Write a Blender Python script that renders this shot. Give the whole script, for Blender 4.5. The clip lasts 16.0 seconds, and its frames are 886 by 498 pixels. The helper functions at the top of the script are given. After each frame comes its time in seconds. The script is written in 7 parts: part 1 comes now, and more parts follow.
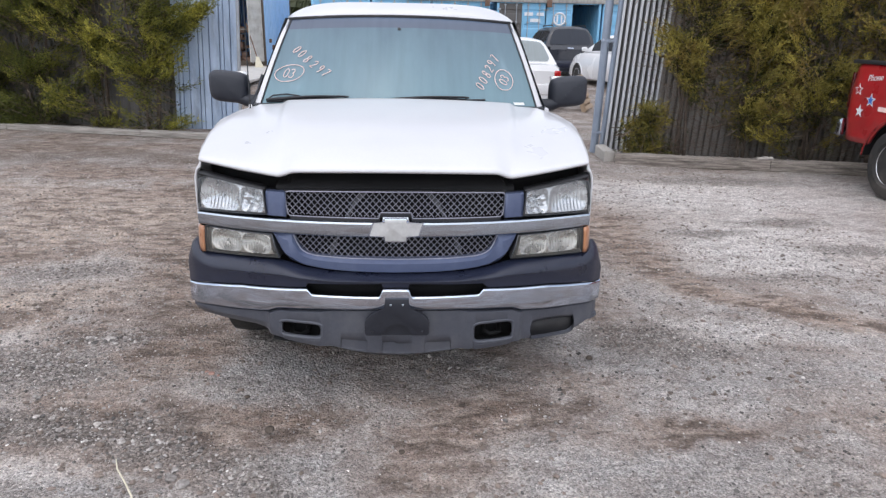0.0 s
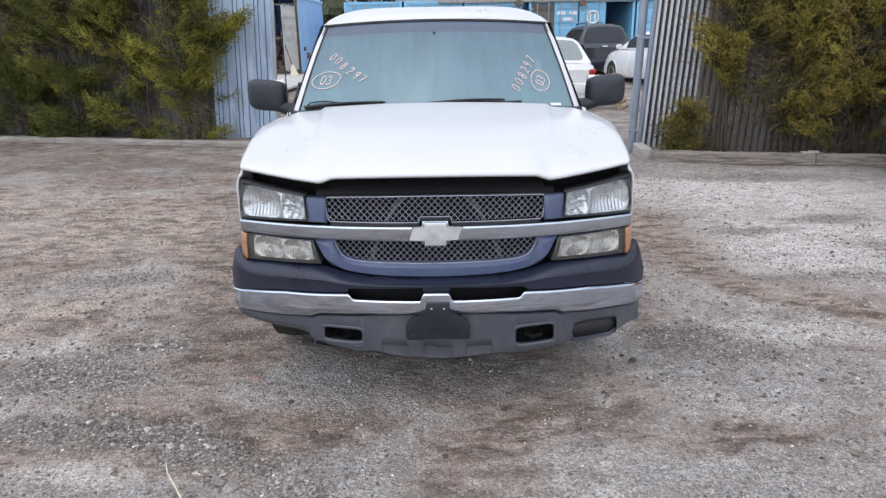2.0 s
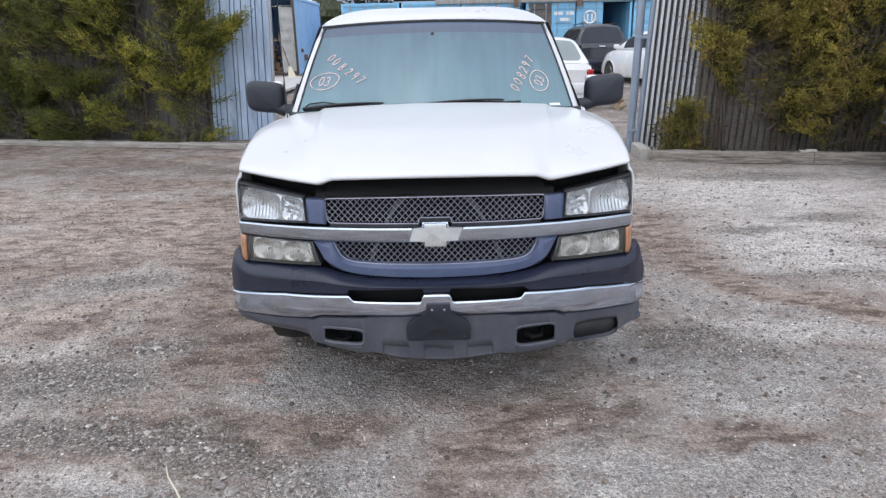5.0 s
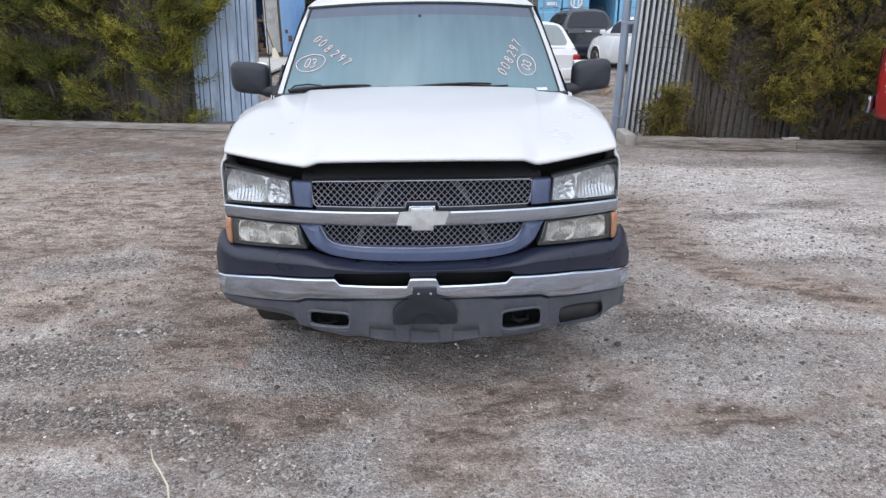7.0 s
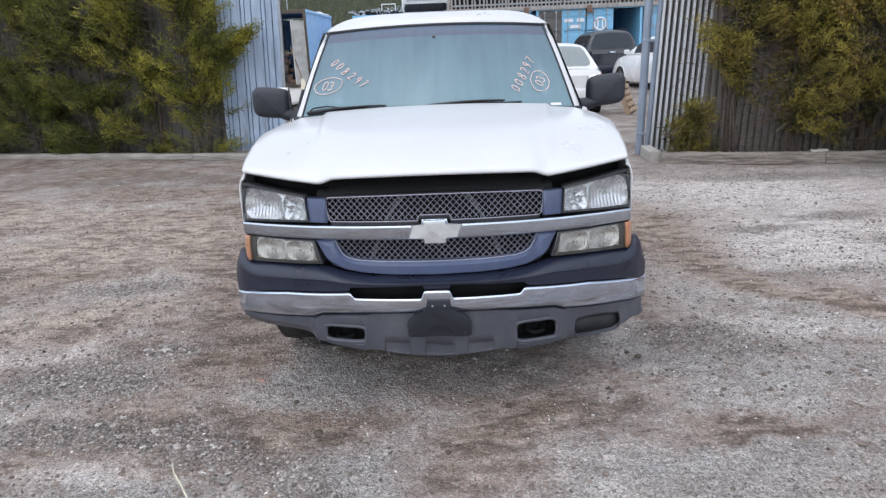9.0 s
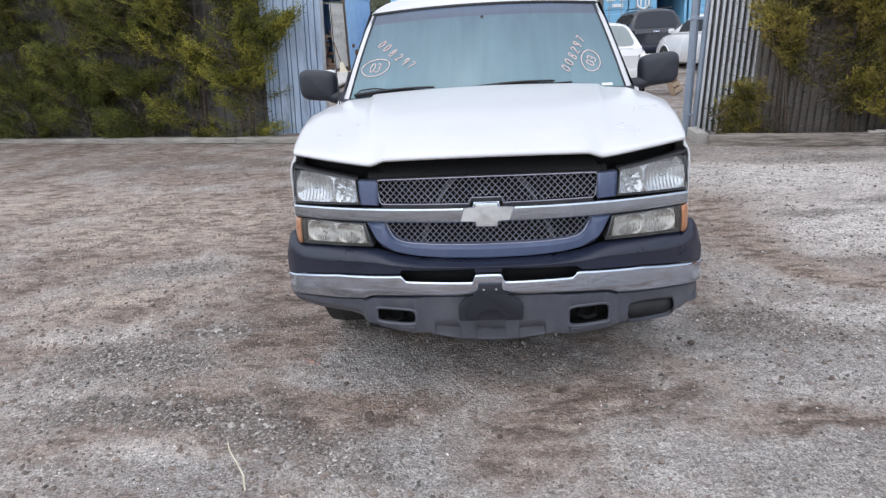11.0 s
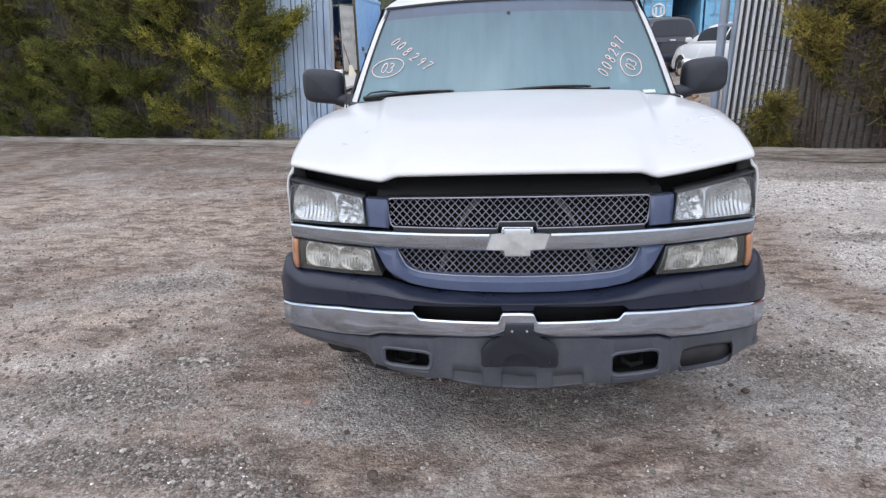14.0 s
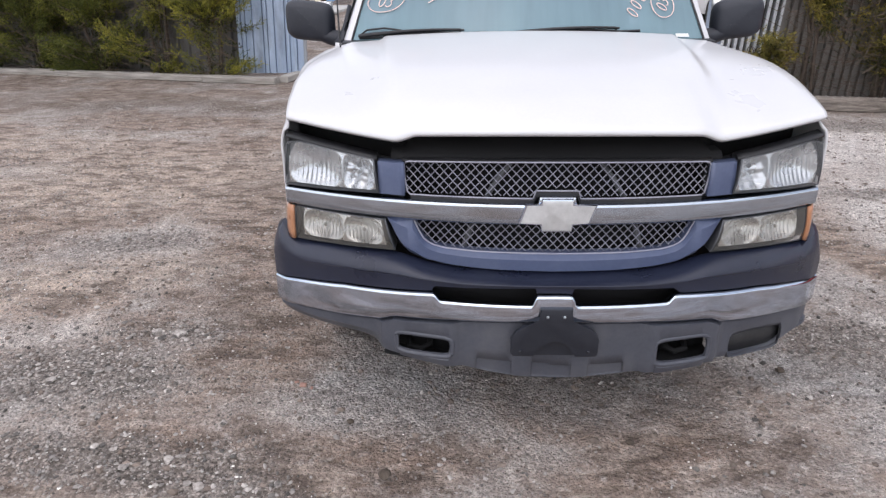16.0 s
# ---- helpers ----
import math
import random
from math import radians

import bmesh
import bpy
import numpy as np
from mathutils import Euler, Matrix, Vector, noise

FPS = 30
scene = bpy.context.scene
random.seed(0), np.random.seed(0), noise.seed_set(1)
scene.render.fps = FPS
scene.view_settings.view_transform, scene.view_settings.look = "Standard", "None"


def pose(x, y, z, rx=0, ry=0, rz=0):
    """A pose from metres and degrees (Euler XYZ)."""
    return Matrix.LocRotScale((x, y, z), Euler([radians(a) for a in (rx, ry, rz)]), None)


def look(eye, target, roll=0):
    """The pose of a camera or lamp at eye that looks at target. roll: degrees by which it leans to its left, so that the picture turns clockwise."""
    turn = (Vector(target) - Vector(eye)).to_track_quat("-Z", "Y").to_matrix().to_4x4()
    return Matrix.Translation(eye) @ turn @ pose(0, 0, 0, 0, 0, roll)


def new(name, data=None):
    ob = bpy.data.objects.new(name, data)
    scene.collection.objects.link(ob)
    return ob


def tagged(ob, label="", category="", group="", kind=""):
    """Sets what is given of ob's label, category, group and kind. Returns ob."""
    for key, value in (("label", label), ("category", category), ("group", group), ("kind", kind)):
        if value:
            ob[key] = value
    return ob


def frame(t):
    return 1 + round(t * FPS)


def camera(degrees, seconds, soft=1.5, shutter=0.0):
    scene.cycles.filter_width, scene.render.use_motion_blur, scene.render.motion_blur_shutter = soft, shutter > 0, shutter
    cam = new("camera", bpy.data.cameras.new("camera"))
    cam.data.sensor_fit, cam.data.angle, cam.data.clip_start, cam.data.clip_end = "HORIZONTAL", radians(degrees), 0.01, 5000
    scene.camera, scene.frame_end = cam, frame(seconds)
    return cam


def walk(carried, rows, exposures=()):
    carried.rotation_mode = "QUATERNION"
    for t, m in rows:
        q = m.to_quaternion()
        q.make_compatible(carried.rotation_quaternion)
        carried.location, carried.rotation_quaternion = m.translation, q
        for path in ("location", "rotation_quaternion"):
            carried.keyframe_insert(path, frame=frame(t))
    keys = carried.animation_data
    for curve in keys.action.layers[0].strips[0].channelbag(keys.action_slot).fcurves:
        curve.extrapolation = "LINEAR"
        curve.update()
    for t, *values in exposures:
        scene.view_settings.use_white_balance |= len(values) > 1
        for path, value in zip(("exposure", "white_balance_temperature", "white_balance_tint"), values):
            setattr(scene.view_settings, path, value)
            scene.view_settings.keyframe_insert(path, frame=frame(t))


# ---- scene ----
cam = camera(67.5, 16.0, 1.35)
PATH = [
    (0, (0.06, -2.743, 1.679), (0.161, -0.843, 1.061), 1.1),
    (0.5, (0.051, -2.742, 1.682), (0.119, -0.838, 1.075), -0.7),
    (1, (0.052, -2.748, 1.683), (0.103, -0.839, 1.086), -0.9),
    (1.5, (0.048, -2.738, 1.679), (0.045, -0.827, 1.088), -0.9),
    (2, (0.041, -2.734, 1.681), (0.035, -0.83, 1.07), -0.9),
    (2.5, (0.038, -2.734, 1.68), (0.011, -0.829, 1.07), -1.0),
    (3, (0.033, -2.715, 1.679), (0.022, -0.811, 1.067), -1.0),
    (3.5, (0.032, -2.715, 1.674), (0.004, -0.819, 1.037), -1.4),
    (4, (0.032, -2.714, 1.677), (-0.022, -0.811, 1.065), -1.4),
    (4.5, (0.038, -2.719, 1.677), (0.024, -0.814, 1.069), -1.3),
    (6.8, (0.005, -2.74, 1.684), (0.021, -0.843, 1.049), -1.1),
    (7, (0.023, -2.727, 1.676), (0.068, -0.838, 1.023), -0.4),
    (7.5, (0.024, -2.736, 1.679), (0.016, -0.826, 1.085), -0.9),
    (8, (0.035, -2.738, 1.675), (0.042, -0.823, 1.096), -0.8),
    (8.5, (0.053, -2.741, 1.672), (0.105, -0.81, 1.152), -0.3),
    (8.7, (0.056, -2.763, 1.674), (0.116, -0.827, 1.176), -0.9),
    (9, (0.102, -2.773, 1.63), (0.055, -0.859, 1.051), -2.4),
    (9.2, (0.099, -2.75, 1.62), (-0.062, -0.862, 0.98), -3.9),
    (11.3, (0.03, -2.751, 1.623), (-0.126, -0.853, 1.013), -3.1),
    (11.5, (0.064, -2.73, 1.621), (-0.084, -0.827, 1.025), -3.4),
    (12, (0.109, -2.725, 1.623), (-0.074, -0.804, 1.098), -3.7),
    (12.5, (0.106, -2.681, 1.597), (-0.051, -0.772, 1.02), -3.4),
    (12.8, (0.017, -2.624, 1.598), (-0.084, -0.737, 0.942), -0.6),
    (13, (-0.033, -2.538, 1.582), (-0.065, -0.674, 0.858), -0.6),
    (13.2, (-0.087, -2.466, 1.569), (-0.032, -0.627, 0.785), 0.4),
    (13.5, (-0.126, -2.419, 1.574), (-0.081, -0.591, 0.764), 1.4),
    (13.8, (-0.099, -2.334, 1.572), (-0.148, -0.471, 0.848), -1.0),
    (14, (-0.064, -2.291, 1.579), (-0.235, -0.393, 0.974), -2.0),
    (14.2, (-0.008, -2.245, 1.569), (-0.242, -0.338, 1.013), -3.4),
    (14.5, (-0.009, -2.164, 1.58), (-0.316, -0.275, 1.0), -4.9),
    (15, (-0.072, -2.12, 1.577), (-0.466, -0.255, 0.971), -4.5),
    (15.2, (-0.094, -2.106, 1.56), (-0.451, -0.227, 0.975), -2.8),
    (15.5, (-0.211, -2.062, 1.597), (-0.475, -0.179, 0.976), -1.4),
    (15.8, (-0.271, -2.006, 1.559), (-0.423, -0.14, 0.857), -1.9),
    (16, (-0.29, -1.932, 1.578), (-0.355, -0.092, 0.798), -0.5),
]
WHITE = [(0, 0.06, 6500, 12), (3, 0.05, 6350, 10), (9, 0.05, 6350, 10), (12.5, 0.05, 6400, 10.5), (15, 0.07, 6500, 12), (16, 0.09, 6700, 14)]
walk(cam, [(t, look(eye, target, roll)) for t, eye, target, roll in PATH], WHITE)


# ---------------------------------------------------------------- world and light
world = bpy.data.worlds.new("overcast_sky")
scene.world = world
world.use_nodes = True
wn, wl = world.node_tree.nodes, world.node_tree.links
sky = wn.new("ShaderNodeTexSky")
sky.sky_type, sky.sun_disc = "NISHITA", False
SUN_EL, SUN_AZ = 70.0, 205.0
sky.sun_elevation, sky.sun_rotation = radians(SUN_EL), radians(SUN_AZ)
sky.dust_density, sky.air_density, sky.ozone_density = 1.0, 1.0, 1.0
haze = wn.new("ShaderNodeHueSaturation")
haze.inputs["Saturation"].default_value = 0.38
haze.inputs["Value"].default_value = 1.0
wl.new(sky.outputs["Color"], haze.inputs["Color"])
wl.new(haze.outputs["Color"], wn["Background"].inputs["Color"])
wn["Background"].inputs["Strength"].default_value = 0.24

sun_data = bpy.data.lights.new("sun", "SUN")
sun_data.energy, sun_data.angle, sun_data.color = 1.45, radians(120), (1.0, 0.98, 0.95)
sun = new("sun", sun_data)
az, el = radians(SUN_AZ), radians(SUN_EL)
sun_dir = Vector((math.sin(az) * math.cos(el), math.cos(az) * math.cos(el), math.sin(el)))
sun.matrix_world = look(sun_dir * 40, (0, 0, 0))


# ---------------------------------------------------------------- materials
def nodes_of(name):
    m = bpy.data.materials.new(name)
    m.use_nodes = True
    n, l = m.node_tree.nodes, m.node_tree.links
    return m, n, l, n["Principled BSDF"]


def surface(name, a, b, rough=0.5, metal=0.0, scale=6.0, fine=90.0, bump=0.0, bump_scale=60.0, coat=0.0,
            dirt=None, dirt_amount=0.0, dirt_scale=2.5, island=0.0, stretch=(1, 1, 1), rough_var=0.12, bump_detail=4.0):
    """A surface whose colour drifts between a and b at two scales, with fine relief, dirt and some change of gloss."""
    m, n, l, p = nodes_of(name)
    tc = n.new("ShaderNodeTexCoord")
    mp = n.new("ShaderNodeMapping")
    mp.inputs["Scale"].default_value = stretch
    l.new(tc.outputs["Object"], mp.inputs["Vector"])

    def noisy(s, detail=5.0, roughness=0.6):
        t = n.new("ShaderNodeTexNoise")
        t.inputs["Scale"].default_value, t.inputs["Detail"].default_value = s, detail
        t.inputs["Roughness"].default_value = roughness
        l.new(mp.outputs["Vector"], t.inputs["Vector"])
        return t.outputs["Fac"]

    big, small = noisy(scale), noisy(fine, 3.0)
    mid = n.new("ShaderNodeMath")
    mid.operation = "MULTIPLY_ADD"
    l.new(small, mid.inputs[0])
    mid.inputs[1].default_value = 0.4
    l.new(big, mid.inputs[2])
    ramp = n.new("ShaderNodeMapRange")
    ramp.inputs["From Min"].default_value, ramp.inputs["From Max"].default_value = 0.45, 0.95
    l.new(mid.outputs[0], ramp.inputs["Value"])
    mix = n.new("ShaderNodeMix")
    mix.data_type = "RGBA"
    mix.inputs["A"].default_value, mix.inputs["B"].default_value = (*a, 1), (*b, 1)
    l.new(ramp.outputs["Result"], mix.inputs["Factor"])
    colour = mix.outputs["Result"]
    if island:
        geo = n.new("ShaderNodeNewGeometry")
        hsv = n.new("ShaderNodeHueSaturation")
        mr = n.new("ShaderNodeMapRange")
        mr.inputs["To Min"].default_value, mr.inputs["To Max"].default_value = 1 - island, 1 + island
        l.new(geo.outputs["Random Per Island"], mr.inputs["Value"])
        l.new(mr.outputs["Result"], hsv.inputs["Value"])
        l.new(colour, hsv.inputs["Color"])
        colour = hsv.outputs["Color"]
    if dirt:
        dn = noisy(dirt_scale, 8.0, 0.7)
        dr = n.new("ShaderNodeMapRange")
        dr.inputs["From Min"].default_value, dr.inputs["From Max"].default_value = 0.48, 0.72
        dr.inputs["To Max"].default_value = dirt_amount
        l.new(dn, dr.inputs["Value"])
        dm = n.new("ShaderNodeMix")
        dm.data_type = "RGBA"
        dm.inputs["B"].default_value = (*dirt, 1)
        l.new(dr.outputs["Result"], dm.inputs["Factor"])
        l.new(colour, dm.inputs["A"])
        colour = dm.outputs["Result"]
    l.new(colour, p.inputs["Base Color"])
    rr = n.new("ShaderNodeMapRange")
    rr.inputs["To Min"].default_value = max(rough - rough_var, 0.02)
    rr.inputs["To Max"].default_value = min(rough + rough_var, 1.0)
    l.new(big, rr.inputs["Value"])
    l.new(rr.outputs["Result"], p.inputs["Roughness"])
    p.inputs["Metallic"].default_value = metal
    p.inputs["Coat Weight"].default_value = coat
    p.inputs["Coat Roughness"].default_value = 0.06
    if bump:
        bn = n.new("ShaderNodeBump")
        bn.inputs["Strength"].default_value, bn.inputs["Distance"].default_value = bump, 0.01
        l.new(noisy(bump_scale, bump_detail), bn.inputs["Height"])
        l.new(bn.outputs["Normal"], p.inputs["Normal"])
    return m


def pane_material(name, tint, film, film_amount, streak=True, rough=0.03, ior=1.5, top=None):
    """Tinted glass under a film, dust plus painted reflections, that runs down in streaks. top: the film's colour
    towards a height of 1.78 m.
    """
    m, n, l, p = nodes_of(name)
    n.remove(p)
    tc = n.new("ShaderNodeTexCoord")
    mp = n.new("ShaderNodeMapping")
    mp.inputs["Scale"].default_value = (14, 1.2, 1.2) if streak else (3, 3, 3)
    l.new(tc.outputs["Object"], mp.inputs["Vector"])
    t = n.new("ShaderNodeTexNoise")
    t.inputs["Scale"].default_value, t.inputs["Detail"].default_value = 1.6, 6.0
    l.new(mp.outputs["Vector"], t.inputs["Vector"])
    mr = n.new("ShaderNodeMapRange")
    mr.inputs["From Min"].default_value, mr.inputs["From Max"].default_value = 0.3, 0.75
    mr.inputs["To Min"].default_value, mr.inputs["To Max"].default_value = film_amount * 0.93, min(film_amount * 1.05, 1.0)
    l.new(t.outputs["Fac"], mr.inputs["Value"])
    clear = n.new("ShaderNodeBsdfTransparent")
    clear.inputs["Color"].default_value = (*tint, 1)
    dust = n.new("ShaderNodeBsdfDiffuse")
    dust.inputs["Color"].default_value = (*film, 1)
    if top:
        # film colour darkens upwards; its cloudy runs are painted-in reflections
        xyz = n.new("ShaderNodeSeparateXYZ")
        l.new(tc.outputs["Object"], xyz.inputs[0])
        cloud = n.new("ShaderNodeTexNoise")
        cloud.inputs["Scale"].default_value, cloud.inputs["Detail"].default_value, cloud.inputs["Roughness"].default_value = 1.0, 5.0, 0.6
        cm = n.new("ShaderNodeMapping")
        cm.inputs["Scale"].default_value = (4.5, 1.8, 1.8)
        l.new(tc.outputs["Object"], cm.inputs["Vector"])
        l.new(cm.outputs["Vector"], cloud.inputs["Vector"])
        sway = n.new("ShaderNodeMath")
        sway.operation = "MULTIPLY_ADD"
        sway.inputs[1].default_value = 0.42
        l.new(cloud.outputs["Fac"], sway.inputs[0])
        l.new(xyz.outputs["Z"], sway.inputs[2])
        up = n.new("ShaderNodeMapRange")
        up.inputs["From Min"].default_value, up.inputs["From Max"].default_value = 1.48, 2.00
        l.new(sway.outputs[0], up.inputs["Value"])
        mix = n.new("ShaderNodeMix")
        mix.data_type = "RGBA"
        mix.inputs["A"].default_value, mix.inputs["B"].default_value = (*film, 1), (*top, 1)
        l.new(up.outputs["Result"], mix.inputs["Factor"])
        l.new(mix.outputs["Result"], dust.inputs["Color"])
    a = n.new("ShaderNodeMixShader")
    l.new(mr.outputs["Result"], a.inputs["Fac"])
    l.new(clear.outputs["BSDF"], a.inputs[1])
    l.new(dust.outputs["BSDF"], a.inputs[2])
    gloss = n.new("ShaderNodeBsdfGlossy")
    gloss.inputs["Roughness"].default_value = rough
    fr = n.new("ShaderNodeFresnel")
    fr.inputs["IOR"].default_value = ior
    b = n.new("ShaderNodeMixShader")
    l.new(fr.outputs["Fac"], b.inputs["Fac"])
    l.new(a.outputs["Shader"], b.inputs[1])
    l.new(gloss.outputs["BSDF"], b.inputs[2])
    l.new(b.outputs["Shader"], n["Material Output"].inputs["Surface"])
    return m


# patches of the yard: centre, half sizes, turn, kind, strength
PATCHES = [
    # bare dirt worn pale, and grey stone dust
    (-2.7, 3.2, 1.4, 0.9, 8, "dusty", 0.70), (-2.6, 1.30, 0.70, 0.30, 8, "dusty", 0.75), (-3.9, 2.9, 0.9, 0.35, 5, "dusty", 0.65), (-1.95, 1.55, 0.4, 0.22, 5, "dusty", 0.45), (-2.4, 0.75, 0.45, 0.16, 5, "chalk", 0.55), (-4.6, 4.2, 1.7, 0.6, -6, "dusty", 0.65), (-3.3, 5.4, 1.6, 0.40, -4, "earth", 0.55), (-2.2, 4.5, 0.9, 0.35, 6, "earth", 0.60), (-3.5, 2.2, 0.8, 0.22, 6, "earth", 0.50), (-1.75, 3.0, 0.5, 0.35, 0, "damp", 0.35),
    (-1.15, 0.62, 0.34, 0.42, 10, "dusty", 0.25), (-1.55, 2.0, 0.40, 1.0, 6, "earth", 0.60), (-1.22, 0.75, 0.26, 0.42, 25, "earth", 0.70),
    (3.4, 2.75, 1.2, 0.8, 0, "chalk", 0.76), (3.6, 4.4, 1.7, 0.9, -10, "chalk", 0.88), (2.75, 2.2, 0.60, 0.5, 0, "chalk", 0.62),
    (2.05, 0.86, 0.60, 0.17, -8, "chalk", 0.60), (1.8, 0.42, 0.75, 0.34, -15, "fine", 0.80), (-2.25, 2.0, 0.46, 0.18, 5, "chalk", 0.50),
    (-1.22, -0.58, 0.46, 0.17, -3, "fine", 0.88), (-1.55, -0.42, 0.30, 0.10, 0, "chalk", 0.50), (-0.62, 0.32, 0.34, 0.24, 8, "fine", 0.85), (-0.22, -0.45, 0.34, 0.34, 0, "fine", 0.80),
    (0.10, 0.35, 0.60, 0.24, 0, "fine", 0.55), (1.15, 0.50, 0.34, 0.20, 0, "fine", 0.70), (0.95, -0.50, 0.26, 0.22, 0, "fine", 0.60), (1.6, -0.45, 0.5, 0.3, 0, "fine", 0.65),
    # damp and trodden hollows
    (1.80, 3.0, 0.42, 1.2, 4, "tan", 0.88), (1.92, 2.35, 0.16, 0.55, 8, "earth", 0.60), (2.05, 1.80, 0.24, 0.42, 20, "tan", 0.85), (2.38, 1.32, 0.60, 0.17, -38, "tan", 0.88), (2.85, 0.95, 0.60, 0.15, -28, "tan", 0.85), (2.55, 1.12, 0.30, 0.06, -30, "earth", 0.60), (3.9, 1.15, 0.7, 0.14, 4, "tan", 0.45), (2.3, 1.75, 0.5, 0.07, -14, "damp", 0.35), (0.12, -0.46, 0.34, 0.22, -3, "earth", 0.70), (0.42, -0.13, 0.55, 0.17, 14, "earth", 0.82), (1.38, -0.20, 0.50, 0.13, 5, "earth", 0.80), (-0.62, -0.12, 0.50, 0.17, 4, "earth", 0.75), (-1.15, 0.02, 0.45, 0.16, -4, "earth", 0.60), (-1.2, 0.62, 0.42, 0.26, 10, "earth", 0.60),
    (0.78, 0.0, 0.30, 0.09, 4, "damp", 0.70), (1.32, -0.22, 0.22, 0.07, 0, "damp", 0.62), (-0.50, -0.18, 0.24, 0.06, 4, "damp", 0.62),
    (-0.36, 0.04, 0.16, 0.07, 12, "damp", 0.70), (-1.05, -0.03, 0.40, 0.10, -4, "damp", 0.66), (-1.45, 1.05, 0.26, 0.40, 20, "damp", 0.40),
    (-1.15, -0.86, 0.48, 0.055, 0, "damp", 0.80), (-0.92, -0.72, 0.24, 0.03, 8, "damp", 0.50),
    # loose stones on dark soil
    (-1.95, 0.40, 0.50, 0.24, -4, "grit", 0.80), (-1.36, -0.14, 0.46, 0.16, -4, "grit", 0.84), (-0.86, -0.32, 0.42, 0.12, -14, "grit", 0.72), (-1.85, -0.10, 0.36, 0.12, 0, "grit", 0.70), (-0.55, -0.55, 0.22, 0.10, -30, "grit", 0.62),
    (-2.35, 1.92, 0.46, 0.14, 5, "grit", 0.58), (-1.66, 0.80, 0.34, 0.10, 4, "grit", 0.66), (1.45, 0.80, 0.34, 0.18, -5, "grit", 0.72), (1.62, 0.62, 0.40, 0.14, -5, "grit", 0.58),
    (4.0, 5.2, 1.0, 0.26, -6, "grit", 0.55), (3.6, 3.3, 0.55, 0.15, -4, "grit", 0.60), (3.85, 2.45, 0.45, 0.13, -4, "grit", 0.60), (2.75, 2.95, 0.4, 0.13, 5, "grit", 0.58), (2.78, 1.78, 0.40, 0.09, 4, "grit", 0.55), (-4.6, 6.6, 1.5, 0.35, 4, "grit", 0.55), (-2.9, 6.4, 1.0, 0.3, 4, "grit", 0.5),
]
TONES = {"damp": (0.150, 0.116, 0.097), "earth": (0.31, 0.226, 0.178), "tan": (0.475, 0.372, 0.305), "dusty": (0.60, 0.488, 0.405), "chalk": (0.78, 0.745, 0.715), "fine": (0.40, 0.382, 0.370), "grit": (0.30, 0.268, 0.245)}


